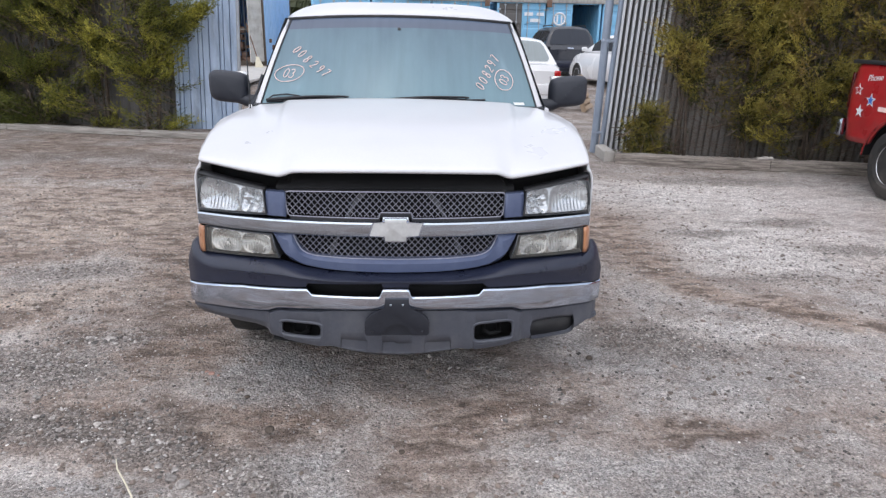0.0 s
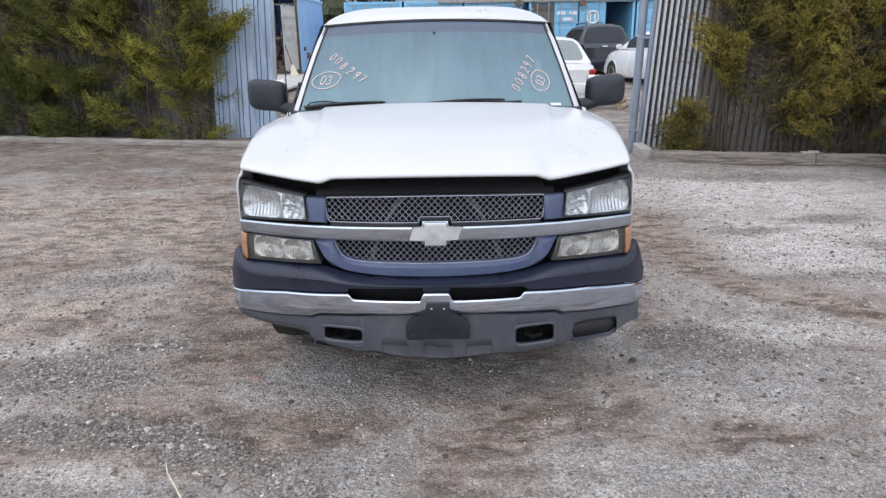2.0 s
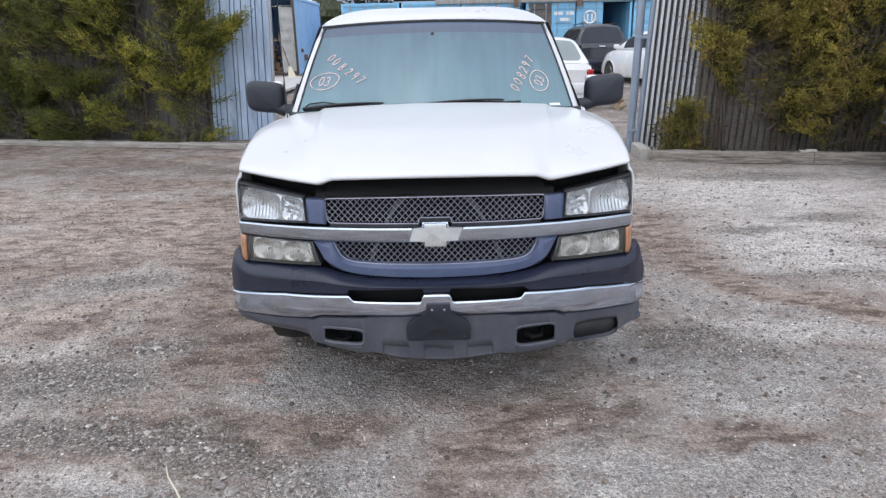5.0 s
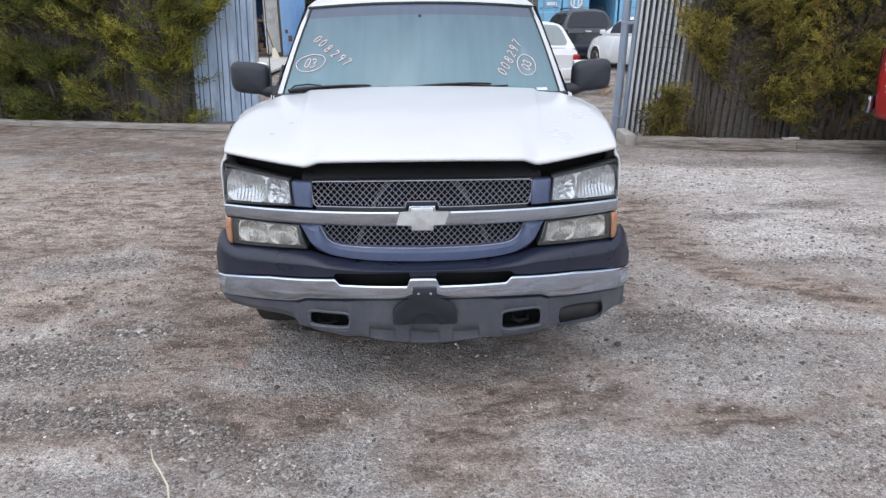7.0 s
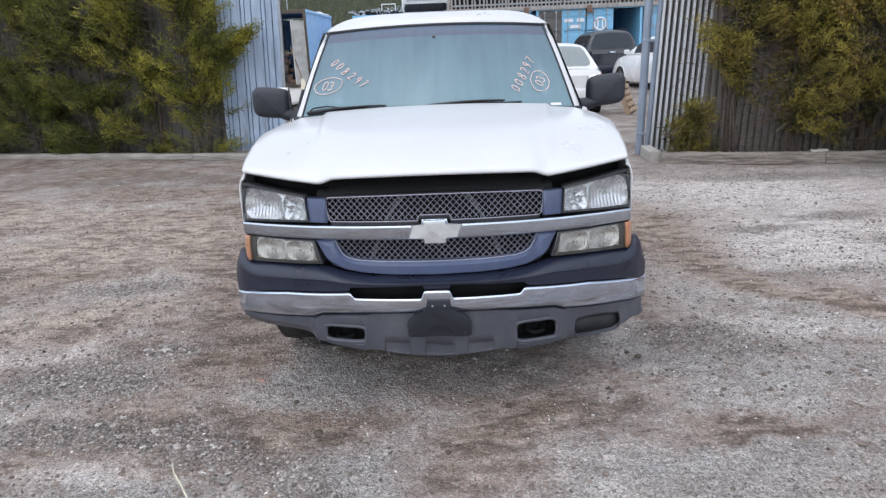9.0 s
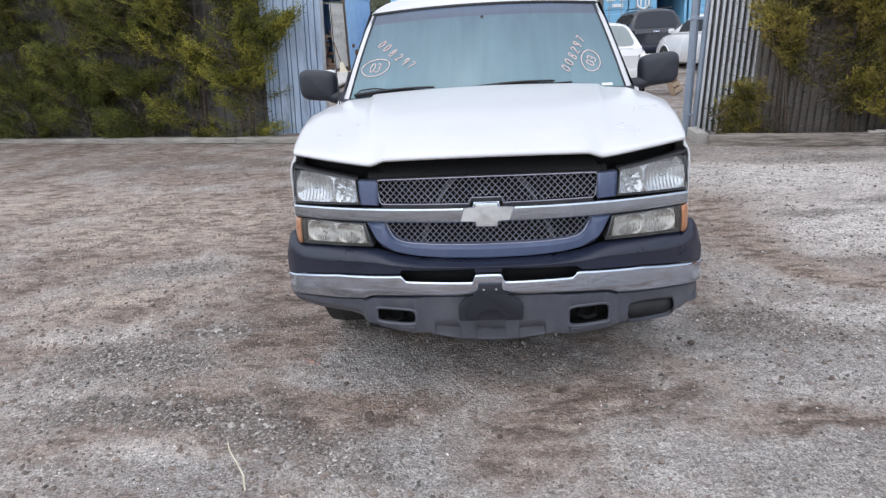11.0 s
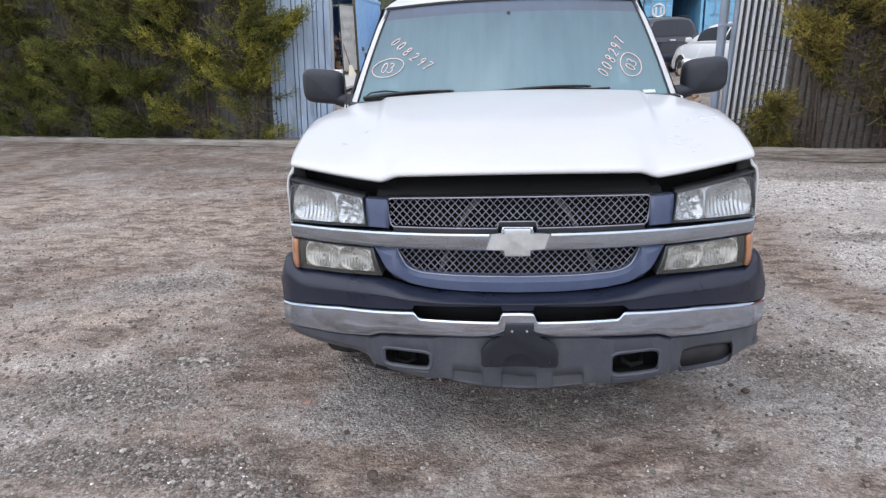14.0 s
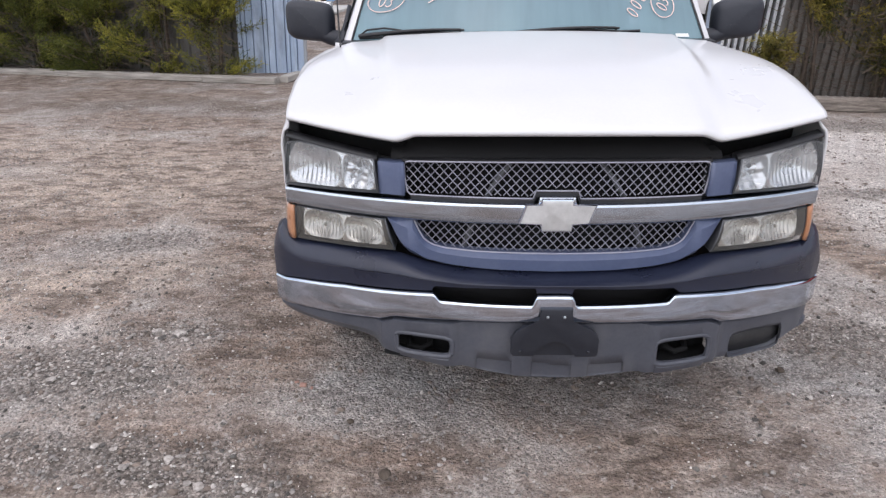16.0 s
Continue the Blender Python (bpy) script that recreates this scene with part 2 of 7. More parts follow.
def ground_material():
    m, n, l, p = nodes_of("gravel_and_dirt")
    tc = n.new("ShaderNodeTexCoord")
    vec = tc.outputs["Object"]

    def noisy(s, detail, rough=0.6, lo=0.3, hi=0.7, stretch=None):
        t = n.new("ShaderNodeTexNoise")
        t.inputs["Scale"].default_value, t.inputs["Detail"].default_value, t.inputs["Roughness"].default_value = s, detail, rough
        if stretch:
            mp = n.new("ShaderNodeMapping")
            mp.inputs["Scale"].default_value = stretch
            mp.inputs["Rotation"].default_value = (0, 0, 0.25)
            l.new(vec, mp.inputs["Vector"])
            l.new(mp.outputs["Vector"], t.inputs["Vector"])
        else:
            l.new(vec, t.inputs["Vector"])
        return ranged(t.outputs["Fac"], lo, hi)

    def ranged(value, lo, hi, a=0.0, b=1.0):
        r = n.new("ShaderNodeMapRange")
        for socket, v in (("From Min", lo), ("From Max", hi), ("To Min", a), ("To Max", b)):
            if isinstance(v, (int, float)):
                r.inputs[socket].default_value = v
            else:
                l.new(v, r.inputs[socket])
        l.new(value, r.inputs["Value"])
        return r.outputs["Result"]

    def blend(f, a, b):
        x = n.new("ShaderNodeMix")
        x.data_type = "RGBA"
        for socket, v in (("Factor", f), ("A", a), ("B", b)):
            if isinstance(v, tuple):
                x.inputs[socket].default_value = (*v, 1)
            else:
                l.new(v, x.inputs[socket])
        return x.outputs["Result"]

    def calc(op, a, b, c=None, clamp=False):
        q = n.new("ShaderNodeMath")
        q.operation, q.use_clamp = op, clamp
        for k, v in enumerate((a, b, c)):
            if v is None:
                continue
            if isinstance(v, (int, float)):
                q.inputs[k].default_value = v
            else:
                l.new(v, q.inputs[k])
        return q.outputs[0]

    def cells(scale):
        t = n.new("ShaderNodeTexVoronoi")
        t.inputs["Scale"].default_value = scale
        l.new(vec, t.inputs["Vector"])
        g = n.new("ShaderNodeSeparateColor")
        l.new(t.outputs["Color"], g.inputs["Color"])
        return t.outputs["Distance"], g.outputs

    xyz = n.new("ShaderNodeSeparateXYZ")
    l.new(vec, xyz.inputs[0])
    # more bare dirt to one side of the yard, more gravel to the other
    bias = ranged(xyz.outputs["X"], -2.5, 2.8, -0.26, 0.30)
    dirt = blend(noisy(3.4, 6.0, 0.65, 0.36, 0.64), (0.325, 0.252, 0.212), (0.505, 0.412, 0.355))
    gravel = blend(noisy(5.0, 6.0, 0.65, 0.38, 0.62), (0.395, 0.367, 0.350), (0.58, 0.548, 0.525))
    stony = calc("ADD", noisy(1.05, 6.0, 0.6, 0.44, 0.56), bias, clamp=True)
    ground = blend(stony, dirt, gravel)
    far_only = ranged(xyz.outputs["Y"], 1.0, 3.5, 0.25, 1.0)
    pale = calc("MULTIPLY_ADD", bias, 1.5, noisy(1.2, 6.0, 0.6, 0.50, 0.62), clamp=True)
    ground = blend(calc("MULTIPLY", calc("MULTIPLY", pale, 0.5), far_only), ground, (0.66, 0.605, 0.56))
    ground = blend(calc("MULTIPLY", calc("MULTIPLY", noisy(0.9, 6.0, 0.6, 0.53, 0.62), 0.55), far_only), ground, (0.25, 0.188, 0.157))
    # the yard's patches, with ragged edges
    wob = n.new("ShaderNodeTexNoise")
    wob.inputs["Scale"].default_value, wob.inputs["Detail"].default_value, wob.inputs["Roughness"].default_value = 3.4, 7.0, 0.72
    l.new(vec, wob.inputs["Vector"])
    drift = n.new("ShaderNodeVectorMath")
    drift.operation = "MULTIPLY_ADD"
    drift.inputs[1].default_value, drift.inputs[2].default_value = (0.62, 0.50, 0.0), (-0.31, -0.25, 0.0)
    l.new(wob.outputs["Color"], drift.inputs[0])
    moved = n.new("ShaderNodeVectorMath")
    l.new(vec, moved.inputs[0])
    l.new(drift.outputs[0], moved.inputs[1])
    loose = 0.12
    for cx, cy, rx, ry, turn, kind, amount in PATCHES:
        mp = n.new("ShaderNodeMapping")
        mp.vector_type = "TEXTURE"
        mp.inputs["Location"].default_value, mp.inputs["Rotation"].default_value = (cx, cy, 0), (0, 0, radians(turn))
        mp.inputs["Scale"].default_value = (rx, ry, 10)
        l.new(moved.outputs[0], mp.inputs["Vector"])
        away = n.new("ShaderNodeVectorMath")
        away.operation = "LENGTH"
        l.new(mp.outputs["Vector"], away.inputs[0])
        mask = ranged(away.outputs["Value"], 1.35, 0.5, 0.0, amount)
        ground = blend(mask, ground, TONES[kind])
        if kind == "grit":
            loose = calc("MAXIMUM", mask, loose)
    # brown soil is ridged, grey dust is finely speckled
    hue = n.new("ShaderNodeSeparateColor")
    l.new(ground, hue.inputs["Color"])
    brown = calc("DIVIDE", calc("SUBTRACT", hue.outputs["Red"], hue.outputs["Blue"]), hue.outputs["Red"])
    ridged = ranged(brown, 0.21, 0.33)
    fine_dust = ranged(brown, 0.24, 0.10, 0.15, 0.85)
    # streaks and mottling
    ground = blend(calc("MULTIPLY", noisy(2.6, 7.0, 0.7, 0.50, 0.58, (0.7, 1.4, 1.0)), 0.26), ground, (0.235, 0.178, 0.148))
    ground = blend(calc("MULTIPLY", noisy(3.3, 7.0, 0.7, 0.54, 0.62, (0.7, 1.4, 1.0)), 0.26), ground, (0.66, 0.60, 0.555))
    ground = blend(calc("MULTIPLY", noisy(6.5, 6.0, 0.7, 0.52, 0.58, (0.7, 1.4, 1.0)), 0.30), ground, (0.195, 0.152, 0.130))
    ground = blend(calc("MULTIPLY", noisy(8.0, 6.0, 0.7, 0.54, 0.60, (0.7, 1.4, 1.0)), 0.24), ground, (0.64, 0.585, 0.545))
    ground = blend(calc("MULTIPLY", noisy(14.0, 5.0, 0.65, 0.56, 0.63), 0.34), ground, (0.20, 0.165, 0.144))
    ground = blend(calc("MULTIPLY", noisy(21.0, 5.0, 0.65, 0.56, 0.64), 0.34), ground, (0.66, 0.62, 0.585))
    # furrow shade painted in as dark streaks; relief alone shows weakly
    furrow = noisy(6.5, 6.0, 0.64, 0.46, 0.58, (0.6, 1.5, 1.0))
    ridge = calc("MULTIPLY", furrow, ridged)
    ground = blend(calc("MULTIPLY", ridge, 0.85), ground, (0.130, 0.099, 0.082))
    ground = blend(calc("MULTIPLY", calc("MULTIPLY", noisy(7.5, 6.0, 0.62, 0.50, 0.66, (0.6, 1.5, 1.0)), ridged), 0.55), ground, (0.57, 0.47, 0.40))
    # leaf litter and soil along the planting strip
    litter = calc("MULTIPLY", ranged(xyz.outputs["Y"], 5.2, 6.1), noisy(2.6, 6.0, 0.65, 0.30, 0.60))
    ground = blend(calc("MULTIPLY", litter, 0.55), ground, (0.135, 0.100, 0.078))
    # grains: fine dust is speckled, loose gravel shows each pebble
    tiny_far, tiny = cells(165.0)
    pebble_far, pebble = cells(88.0)
    coarse_far, coarse = cells(46.0)
    swing = calc("MULTIPLY_ADD", fine_dust, 0.30, 0.17)
    speck = ranged(tiny["Red"], 0.0, 1.0, calc("SUBTRACT", 1.0, swing), calc("ADD", 1.0, swing))
    swing = calc("MULTIPLY_ADD", loose, 0.55, 0.14)
    grain = ranged(pebble["Red"], 0.0, 1.0, calc("SUBTRACT", 1.0, swing), calc("ADD", 1.0, swing))
    clump = noisy(55.0, 5.0, 0.75, 0.25, 0.75)
    gain = calc("MULTIPLY", calc("MULTIPLY", speck, grain), ranged(clump, 0.0, 1.0, 0.83, 1.24))
    tone = n.new("ShaderNodeHueSaturation")
    l.new(gain, tone.inputs["Value"])
    l.new(ground, tone.inputs["Color"])
    ground = tone.outputs["Color"]
    # crevice shade between pebbles, painted in soil colour, where they lie loose
    for away, lo, hi, amount in ((coarse_far, 0.36, 0.60, 0.50), (pebble_far, 0.40, 0.66, 0.42)):
        ground = blend(calc("MULTIPLY", ranged(away, lo, hi, 0.0, amount), loose), ground, (0.075, 0.062, 0.054))
    # crumbs of soil and pale chips, singly and in swarms
    for away, grey, lo, hi, amount in ((coarse_far, coarse["Blue"], 0.84, 0.92, 0.50), (pebble_far, pebble["Blue"], 0.80, 0.90, 0.50)):
        ground = blend(calc("MULTIPLY", ranged(grey, lo, hi, 0.0, amount), ranged(away, 0.42, 0.30)), ground, (0.085, 0.070, 0.060))
    for away, grey, lo, hi, amount in ((coarse_far, coarse["Green"], 0.93, 0.97, 0.45), (pebble_far, pebble["Green"], 0.90, 0.96, 0.45)):
        ground = blend(calc("MULTIPLY", ranged(grey, lo, hi, 0.0, amount), ranged(away, 0.36, 0.28)), ground, (0.68, 0.65, 0.62))
    l.new(ground, p.inputs["Base Color"])
    p.inputs["Roughness"].default_value = 0.92
    p.inputs["Specular IOR Level"].default_value = 0.25

    height = calc("SUBTRACT", noisy(40.0, 6.0), calc("MULTIPLY", pebble_far, 0.8))
    height = calc("MULTIPLY_ADD", noisy(15.0, 6.0, 0.72, 0.25, 0.75), 1.3, height)
    height = calc("MULTIPLY_ADD", furrow, -0.6, height)
    bp = n.new("ShaderNodeBump")
    bp.inputs["Strength"].default_value, bp.inputs["Distance"].default_value = 0.9, 0.013
    l.new(height, bp.inputs["Height"])
    l.new(bp.outputs["Normal"], p.inputs["Normal"])
    return m


def leaf_material(name, dark, mid, light, withered=0.0):
    m, n, l, p = nodes_of(name)
    geo = n.new("ShaderNodeNewGeometry")
    ramp = n.new("ShaderNodeValToRGB")
    ramp.color_ramp.elements[0].color, ramp.color_ramp.elements[1].color = (*dark, 1), (*light, 1)
    e = ramp.color_ramp.elements.new(0.55)
    e.color = (*mid, 1)
    tc = n.new("ShaderNodeTexCoord")
    t = n.new("ShaderNodeTexNoise")
    t.inputs["Scale"].default_value, t.inputs["Detail"].default_value = 2.2, 4.0
    l.new(tc.outputs["Object"], t.inputs["Vector"])
    mx = n.new("ShaderNodeMath")
    mx.operation = "MULTIPLY_ADD"
    mx.inputs[1].default_value = 0.45
    l.new(geo.outputs["Random Per Island"], mx.inputs[0])
    sub = n.new("ShaderNodeMapRange")
    sub.inputs["From Min"].default_value, sub.inputs["From Max"].default_value = 0.3, 0.7
    sub.inputs["To Max"].default_value = 0.6
    l.new(t.outputs["Fac"], sub.inputs["Value"])
    l.new(sub.outputs["Result"], mx.inputs[2])
    l.new(mx.outputs[0], ramp.inputs["Fac"])
    # fronds gone brown, here and there
    w = n.new("ShaderNodeTexNoise")
    w.inputs["Scale"].default_value, w.inputs["Detail"].default_value = 1.5, 3.0
    l.new(tc.outputs["Object"], w.inputs["Vector"])
    wr = n.new("ShaderNodeMapRange")
    wr.inputs["From Min"].default_value, wr.inputs["From Max"].default_value, wr.inputs["To Max"].default_value = 0.50, 0.66, withered
    l.new(w.outputs["Fac"], wr.inputs["Value"])
    dry = n.new("ShaderNodeMix")
    dry.data_type = "RGBA"
    dry.inputs["B"].default_value = (mid[0] * 1.05, mid[0] * 0.66, mid[0] * 0.24, 1)
    l.new(wr.outputs["Result"], dry.inputs["Factor"])
    l.new(ramp.outputs["Color"], dry.inputs["A"])
    l.new(dry.outputs["Result"], p.inputs["Base Color"])
    p.inputs["Roughness"].default_value = 0.6
    p.inputs["Specular IOR Level"].default_value = 0.3
    return m


M = {}
M["ground"] = ground_material()
M["stone"] = surface("loose_stones", (0.125, 0.108, 0.097), (0.44, 0.412, 0.39), 0.9, island=0.75, scale=20)
M["chip"] = surface("pale_limestone_chips", (0.52, 0.50, 0.475), (0.74, 0.72, 0.69), 0.85, island=0.6, scale=20)
M["crumb"] = surface("dry_soil_crumbs", (0.120, 0.093, 0.078), (0.30, 0.245, 0.21), 0.95, island=0.35, scale=20)
M["white_paint"] = surface("white_car_paint", (0.63, 0.632, 0.655), (0.69, 0.692, 0.71), 0.30, coat=0.35, scale=2, dirt=(0.58, 0.565, 0.555), dirt_amount=0.05, dirt_scale=3.0, rough_var=0.08)
M["slate"] = surface("slate_blue_plastic", (0.072, 0.094, 0.172), (0.100, 0.128, 0.22), 0.42, scale=5, dirt=(0.17, 0.185, 0.225), dirt_amount=0.3, bump=0.08, bump_scale=300)
M["pad"] = surface("dark_blue_grey_plastic", (0.011, 0.014, 0.030), (0.020, 0.025, 0.047), 0.30, scale=6, dirt=(0.06, 0.064, 0.08), dirt_amount=0.25, bump=0.12, bump_scale=400)
M["black"] = surface("black_plastic", (0.012, 0.013, 0.016), (0.025, 0.026, 0.03), 0.55, scale=8, dirt=(0.08, 0.075, 0.07), dirt_amount=0.3, bump=0.1, bump_scale=300)
# near-black: paints deep shade into gaps and recesses; also on dark parts
M["void"] = surface("shade_and_dark_parts", (0.003, 0.003, 0.004), (0.008, 0.008, 0.009), 0.9, scale=10)
M["mirror_black"] = surface("grained_black_plastic", (0.014, 0.017, 0.026), (0.027, 0.031, 0.043), 0.5, scale=8, bump=0.15, bump_scale=500)
M["chrome"] = surface("dull_chrome", (0.50, 0.565, 0.68), (0.66, 0.72, 0.83), 0.11, 1.0, scale=3, dirt=(0.50, 0.515, 0.535), dirt_amount=0.35, dirt_scale=2.6, rough_var=0.05, bump=0.9, bump_scale=4.5, bump_detail=0.5)
M["bar"] = surface("chrome_bar", (0.46, 0.52, 0.60), (0.58, 0.64, 0.73), 0.15, 1.0, scale=4, dirt=(0.40, 0.41, 0.42), dirt_amount=0.35, rough_var=0.08)
M["valance"] = surface("grey_valance_plastic", (0.058, 0.063, 0.081), (0.095, 0.101, 0.122), 0.45, scale=4, dirt=(0.14, 0.14, 0.147), dirt_amount=0.45, dirt_scale=4, bump=0.1, bump_scale=300)
M["emblem"] = surface("brushed_silver", (0.50, 0.51, 0.515), (0.66, 0.665, 0.67), 0.4, 0.35, scale=25, dirt=(0.42, 0.42, 0.41), dirt_amount=0.3, dirt_scale=20)
M["wire"] = surface("grey_mesh", (0.25, 0.255, 0.32), (0.40, 0.405, 0.47), 0.38, 0.2, scale=10)
M["reflector"] = surface("lamp_reflector", (0.60, 0.615, 0.63), (0.76, 0.77, 0.78), 0.27, 0.9, scale=9)
M["housing"] = surface("lamp_housing", (0.13, 0.135, 0.14), (0.23, 0.235, 0.24), 0.4, 0.3, scale=9)
M["lamp_rim"] = surface("grey_lamp_rim", (0.07, 0.075, 0.085), (0.13, 0.135, 0.145), 0.4, 0.2, scale=9)
M["bracket"] = surface("blue_black_plastic", (0.009, 0.011, 0.018), (0.018, 0.021, 0.031), 0.45, scale=6, dirt=(0.06, 0.063, 0.075), dirt_amount=0.3, bump=0.12, bump_scale=400)
M["lamp_bulb"] = surface("lamp_bulb_glass", (0.35, 0.36, 0.36), (0.5, 0.5, 0.5), 0.5, scale=9)
M["lens"] = pane_material("lamp_lens", (0.95, 0.96, 0.97), (0.44, 0.465, 0.49), 0.14, False, 0.05, 1.12)
M["lens_dull"] = pane_material("dull_lamp_lens", (0.90, 0.885, 0.85), (0.32, 0.305, 0.28), 0.24, False, 0.08, 1.12)
M["amber"] = surface("amber_lens", (0.40, 0.165, 0.075), (0.54, 0.26, 0.14), 0.3, scale=12, coat=0.3, dirt=(0.3, 0.2, 0.15), dirt_amount=0.4)
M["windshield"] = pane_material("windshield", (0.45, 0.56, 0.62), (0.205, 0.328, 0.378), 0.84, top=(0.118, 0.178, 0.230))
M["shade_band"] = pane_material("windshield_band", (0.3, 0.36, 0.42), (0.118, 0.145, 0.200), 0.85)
M["side_glass"] = pane_material("side_glass", (0.5, 0.58, 0.58), (0.2, 0.24, 0.25), 0.3)
# two rear panes: the film colour holds a painted sky reflection
M["sheen_glass"] = pane_material("rear_glass_painted_sheen", (0.5, 0.58, 0.58), (0.36, 0.40, 0.41), 0.6)
M["tinted_glass"] = pane_material("tinted_rear_glass", (0.12, 0.13, 0.15), (0.062, 0.070, 0.088), 0.7, True, 0.03, 1.3)
M["dark_glass"] = pane_material("dark_car_glass", (0.12, 0.13, 0.15), (0.03, 0.034, 0.042), 0.6, True, 0.03, 1.2)
M["tyre"] = surface("tyre_rubber", (0.018, 0.018, 0.019), (0.04, 0.038, 0.036), 0.85, scale=12, dirt=(0.16, 0.14, 0.12), dirt_amount=0.5, bump=0.2, bump_scale=150)
M["alloy"] = surface("alloy_rim", (0.5, 0.5, 0.52), (0.66, 0.66, 0.68), 0.3, 0.9, scale=10)
M["seat"] = surface("grey_cloth", (0.10, 0.10, 0.11), (0.16, 0.16, 0.17), 0.9, scale=30)
M["marker"] = surface("pink_orange_paint_marker", (0.84, 0.56, 0.52), (0.90, 0.74, 0.70), 0.7, scale=40)
M["paper"] = surface("white_sticker", (0.7, 0.72, 0.72), (0.8, 0.82, 0.82), 0.6, scale=40)
M["steel"] = surface("galvanised_steel", (0.30, 0.33, 0.37), (0.44, 0.47, 0.51), 0.45, 0.5, scale=4, dirt=(0.2, 0.17, 0.14), dirt_amount=0.3, stretch=(3, 3, 0.6))
M["blue_post"] = surface("blue_grey_painted_post", (0.20, 0.245, 0.315), (0.31, 0.36, 0.44), 0.5, 0.2, scale=4, dirt=(0.14, 0.13, 0.13), dirt_amount=0.35, stretch=(3, 3, 0.6))
M["blue_sheet"] = surface("blue_grey_sheet_metal", (0.25, 0.335, 0.47), (0.47, 0.56, 0.69), 0.5, 0.15, scale=2.5, dirt=(0.13, 0.155, 0.195), dirt_amount=0.75, dirt_scale=1.8, stretch=(2.5, 2.5, 0.5))
M["grey_sheet"] = surface("weathered_grey_sheet_metal", (0.52, 0.545, 0.575), (0.68, 0.70, 0.725), 0.45, 0.25, scale=2.5, dirt=(0.25, 0.24, 0.235), dirt_amount=0.35, stretch=(2.5, 2.5, 0.5))
M["dark_sheet"] = surface("dark_weathered_sheet_metal", (0.085, 0.080, 0.078), (0.17, 0.162, 0.158), 0.65, 0.1, scale=2.5, dirt=(0.06, 0.052, 0.045), dirt_amount=0.5, stretch=(2.5, 2.5, 0.5))
M["brown_sheet"] = surface("brown_grey_sheet_metal", (0.125, 0.116, 0.108), (0.27, 0.255, 0.240), 0.65, 0.1, scale=2.5, dirt=(0.075, 0.062, 0.052), dirt_amount=0.6, stretch=(2.5, 2.5, 0.5))
M["grey_timber"] = surface("dusty_grey_timber", (0.17, 0.156, 0.142), (0.47, 0.44, 0.405), 0.9, scale=5, fine=60, dirt=(0.16, 0.13, 0.108), dirt_amount=0.7, dirt_scale=3.5, stretch=(0.5, 7, 7), bump=0.7, bump_scale=14)
M["timber"] = surface("weathered_timber", (0.080, 0.066, 0.055), (0.50, 0.445, 0.395), 0.88, scale=6, fine=60, dirt=(0.030, 0.026, 0.023), dirt_amount=0.95, dirt_scale=3.2, stretch=(0.5, 7, 7), bump=0.7, bump_scale=14)
M["pale_timber"] = surface("pale_weathered_timber", (0.32, 0.30, 0.275), (0.54, 0.515, 0.48), 0.88, scale=5, fine=60, dirt=(0.15, 0.135, 0.12), dirt_amount=0.6, dirt_scale=5, stretch=(0.5, 5, 5), bump=0.6, bump_scale=14)
M["concrete"] = surface("pale_concrete", (0.42, 0.405, 0.385), (0.58, 0.565, 0.54), 0.9, scale=3, dirt=(0.3, 0.28, 0.25), dirt_amount=0.4, bump=0.3)
M["leaf"] = leaf_material("juniper_leaf", (0.028, 0.041, 0.010), (0.118, 0.134, 0.027), (0.36, 0.345, 0.064), 0.45)
M["leaf_warm"] = leaf_material("yellow_green_juniper_leaf", (0.045, 0.058, 0.013), (0.185, 0.185, 0.032), (0.52, 0.46, 0.075))
M["leaf_olive"] = leaf_material("olive_juniper_leaf", (0.070, 0.066, 0.020), (0.245, 0.208, 0.046), (0.55, 0.46, 0.095), 0.75)
# darker copy of the leaf colour paints the shade inside the crowns
M["leaf_dark"] = leaf_material("shade_toned_juniper_leaf", (0.012, 0.018, 0.006), (0.035, 0.042, 0.010), (0.085, 0.085, 0.02))
M["bark"] = surface("juniper_bark", (0.06, 0.045, 0.035), (0.13, 0.105, 0.085), 0.9, scale=15, bump=0.5)
M["twig"] = surface("dry_twig", (0.085, 0.063, 0.046), (0.175, 0.132, 0.098), 0.9, scale=15)
M["red_paint"] = surface("red_car_paint", (0.36, 0.014, 0.018), (0.46, 0.022, 0.026), 0.3, coat=0.5, scale=3, dirt=(0.2, 0.05, 0.045), dirt_amount=0.45)
M["dark_red_lamp"] = surface("dark_red_lamp_lens", (0.05, 0.006, 0.008), (0.12, 0.010, 0.012), 0.2, scale=10, coat=0.5)
M["red_lamp"] = surface("red_lamp_lens", (0.35, 0.006, 0.008), (0.55, 0.02, 0.02), 0.2, scale=10, coat=0.5)
M["navy_paint"] = surface("dark_navy_car_paint", (0.010, 0.013, 0.022), (0.02, 0.024, 0.036), 0.3, coat=0.6, scale=3, dirt=(0.07, 0.07, 0.08), dirt_amount=0.4)
M["container_blue"] = surface("light_blue_container_paint", (0.17, 0.44, 0.68), (0.25, 0.53, 0.76), 0.5, scale=1.5, dirt=(0.17, 0.28, 0.39), dirt_amount=0.45, dirt_scale=1.4)
M["container_deep"] = surface("blue_container_paint", (0.29, 0.50, 0.78), (0.38, 0.58, 0.85), 0.5, scale=1.5, dirt=(0.22, 0.31, 0.44), dirt_amount=0.4)
M["container_beige"] = surface("beige_container_door", (0.46, 0.45, 0.42), (0.60, 0.58, 0.545), 0.6, scale=2, dirt=(0.22, 0.17, 0.13), dirt_amount=0.6)
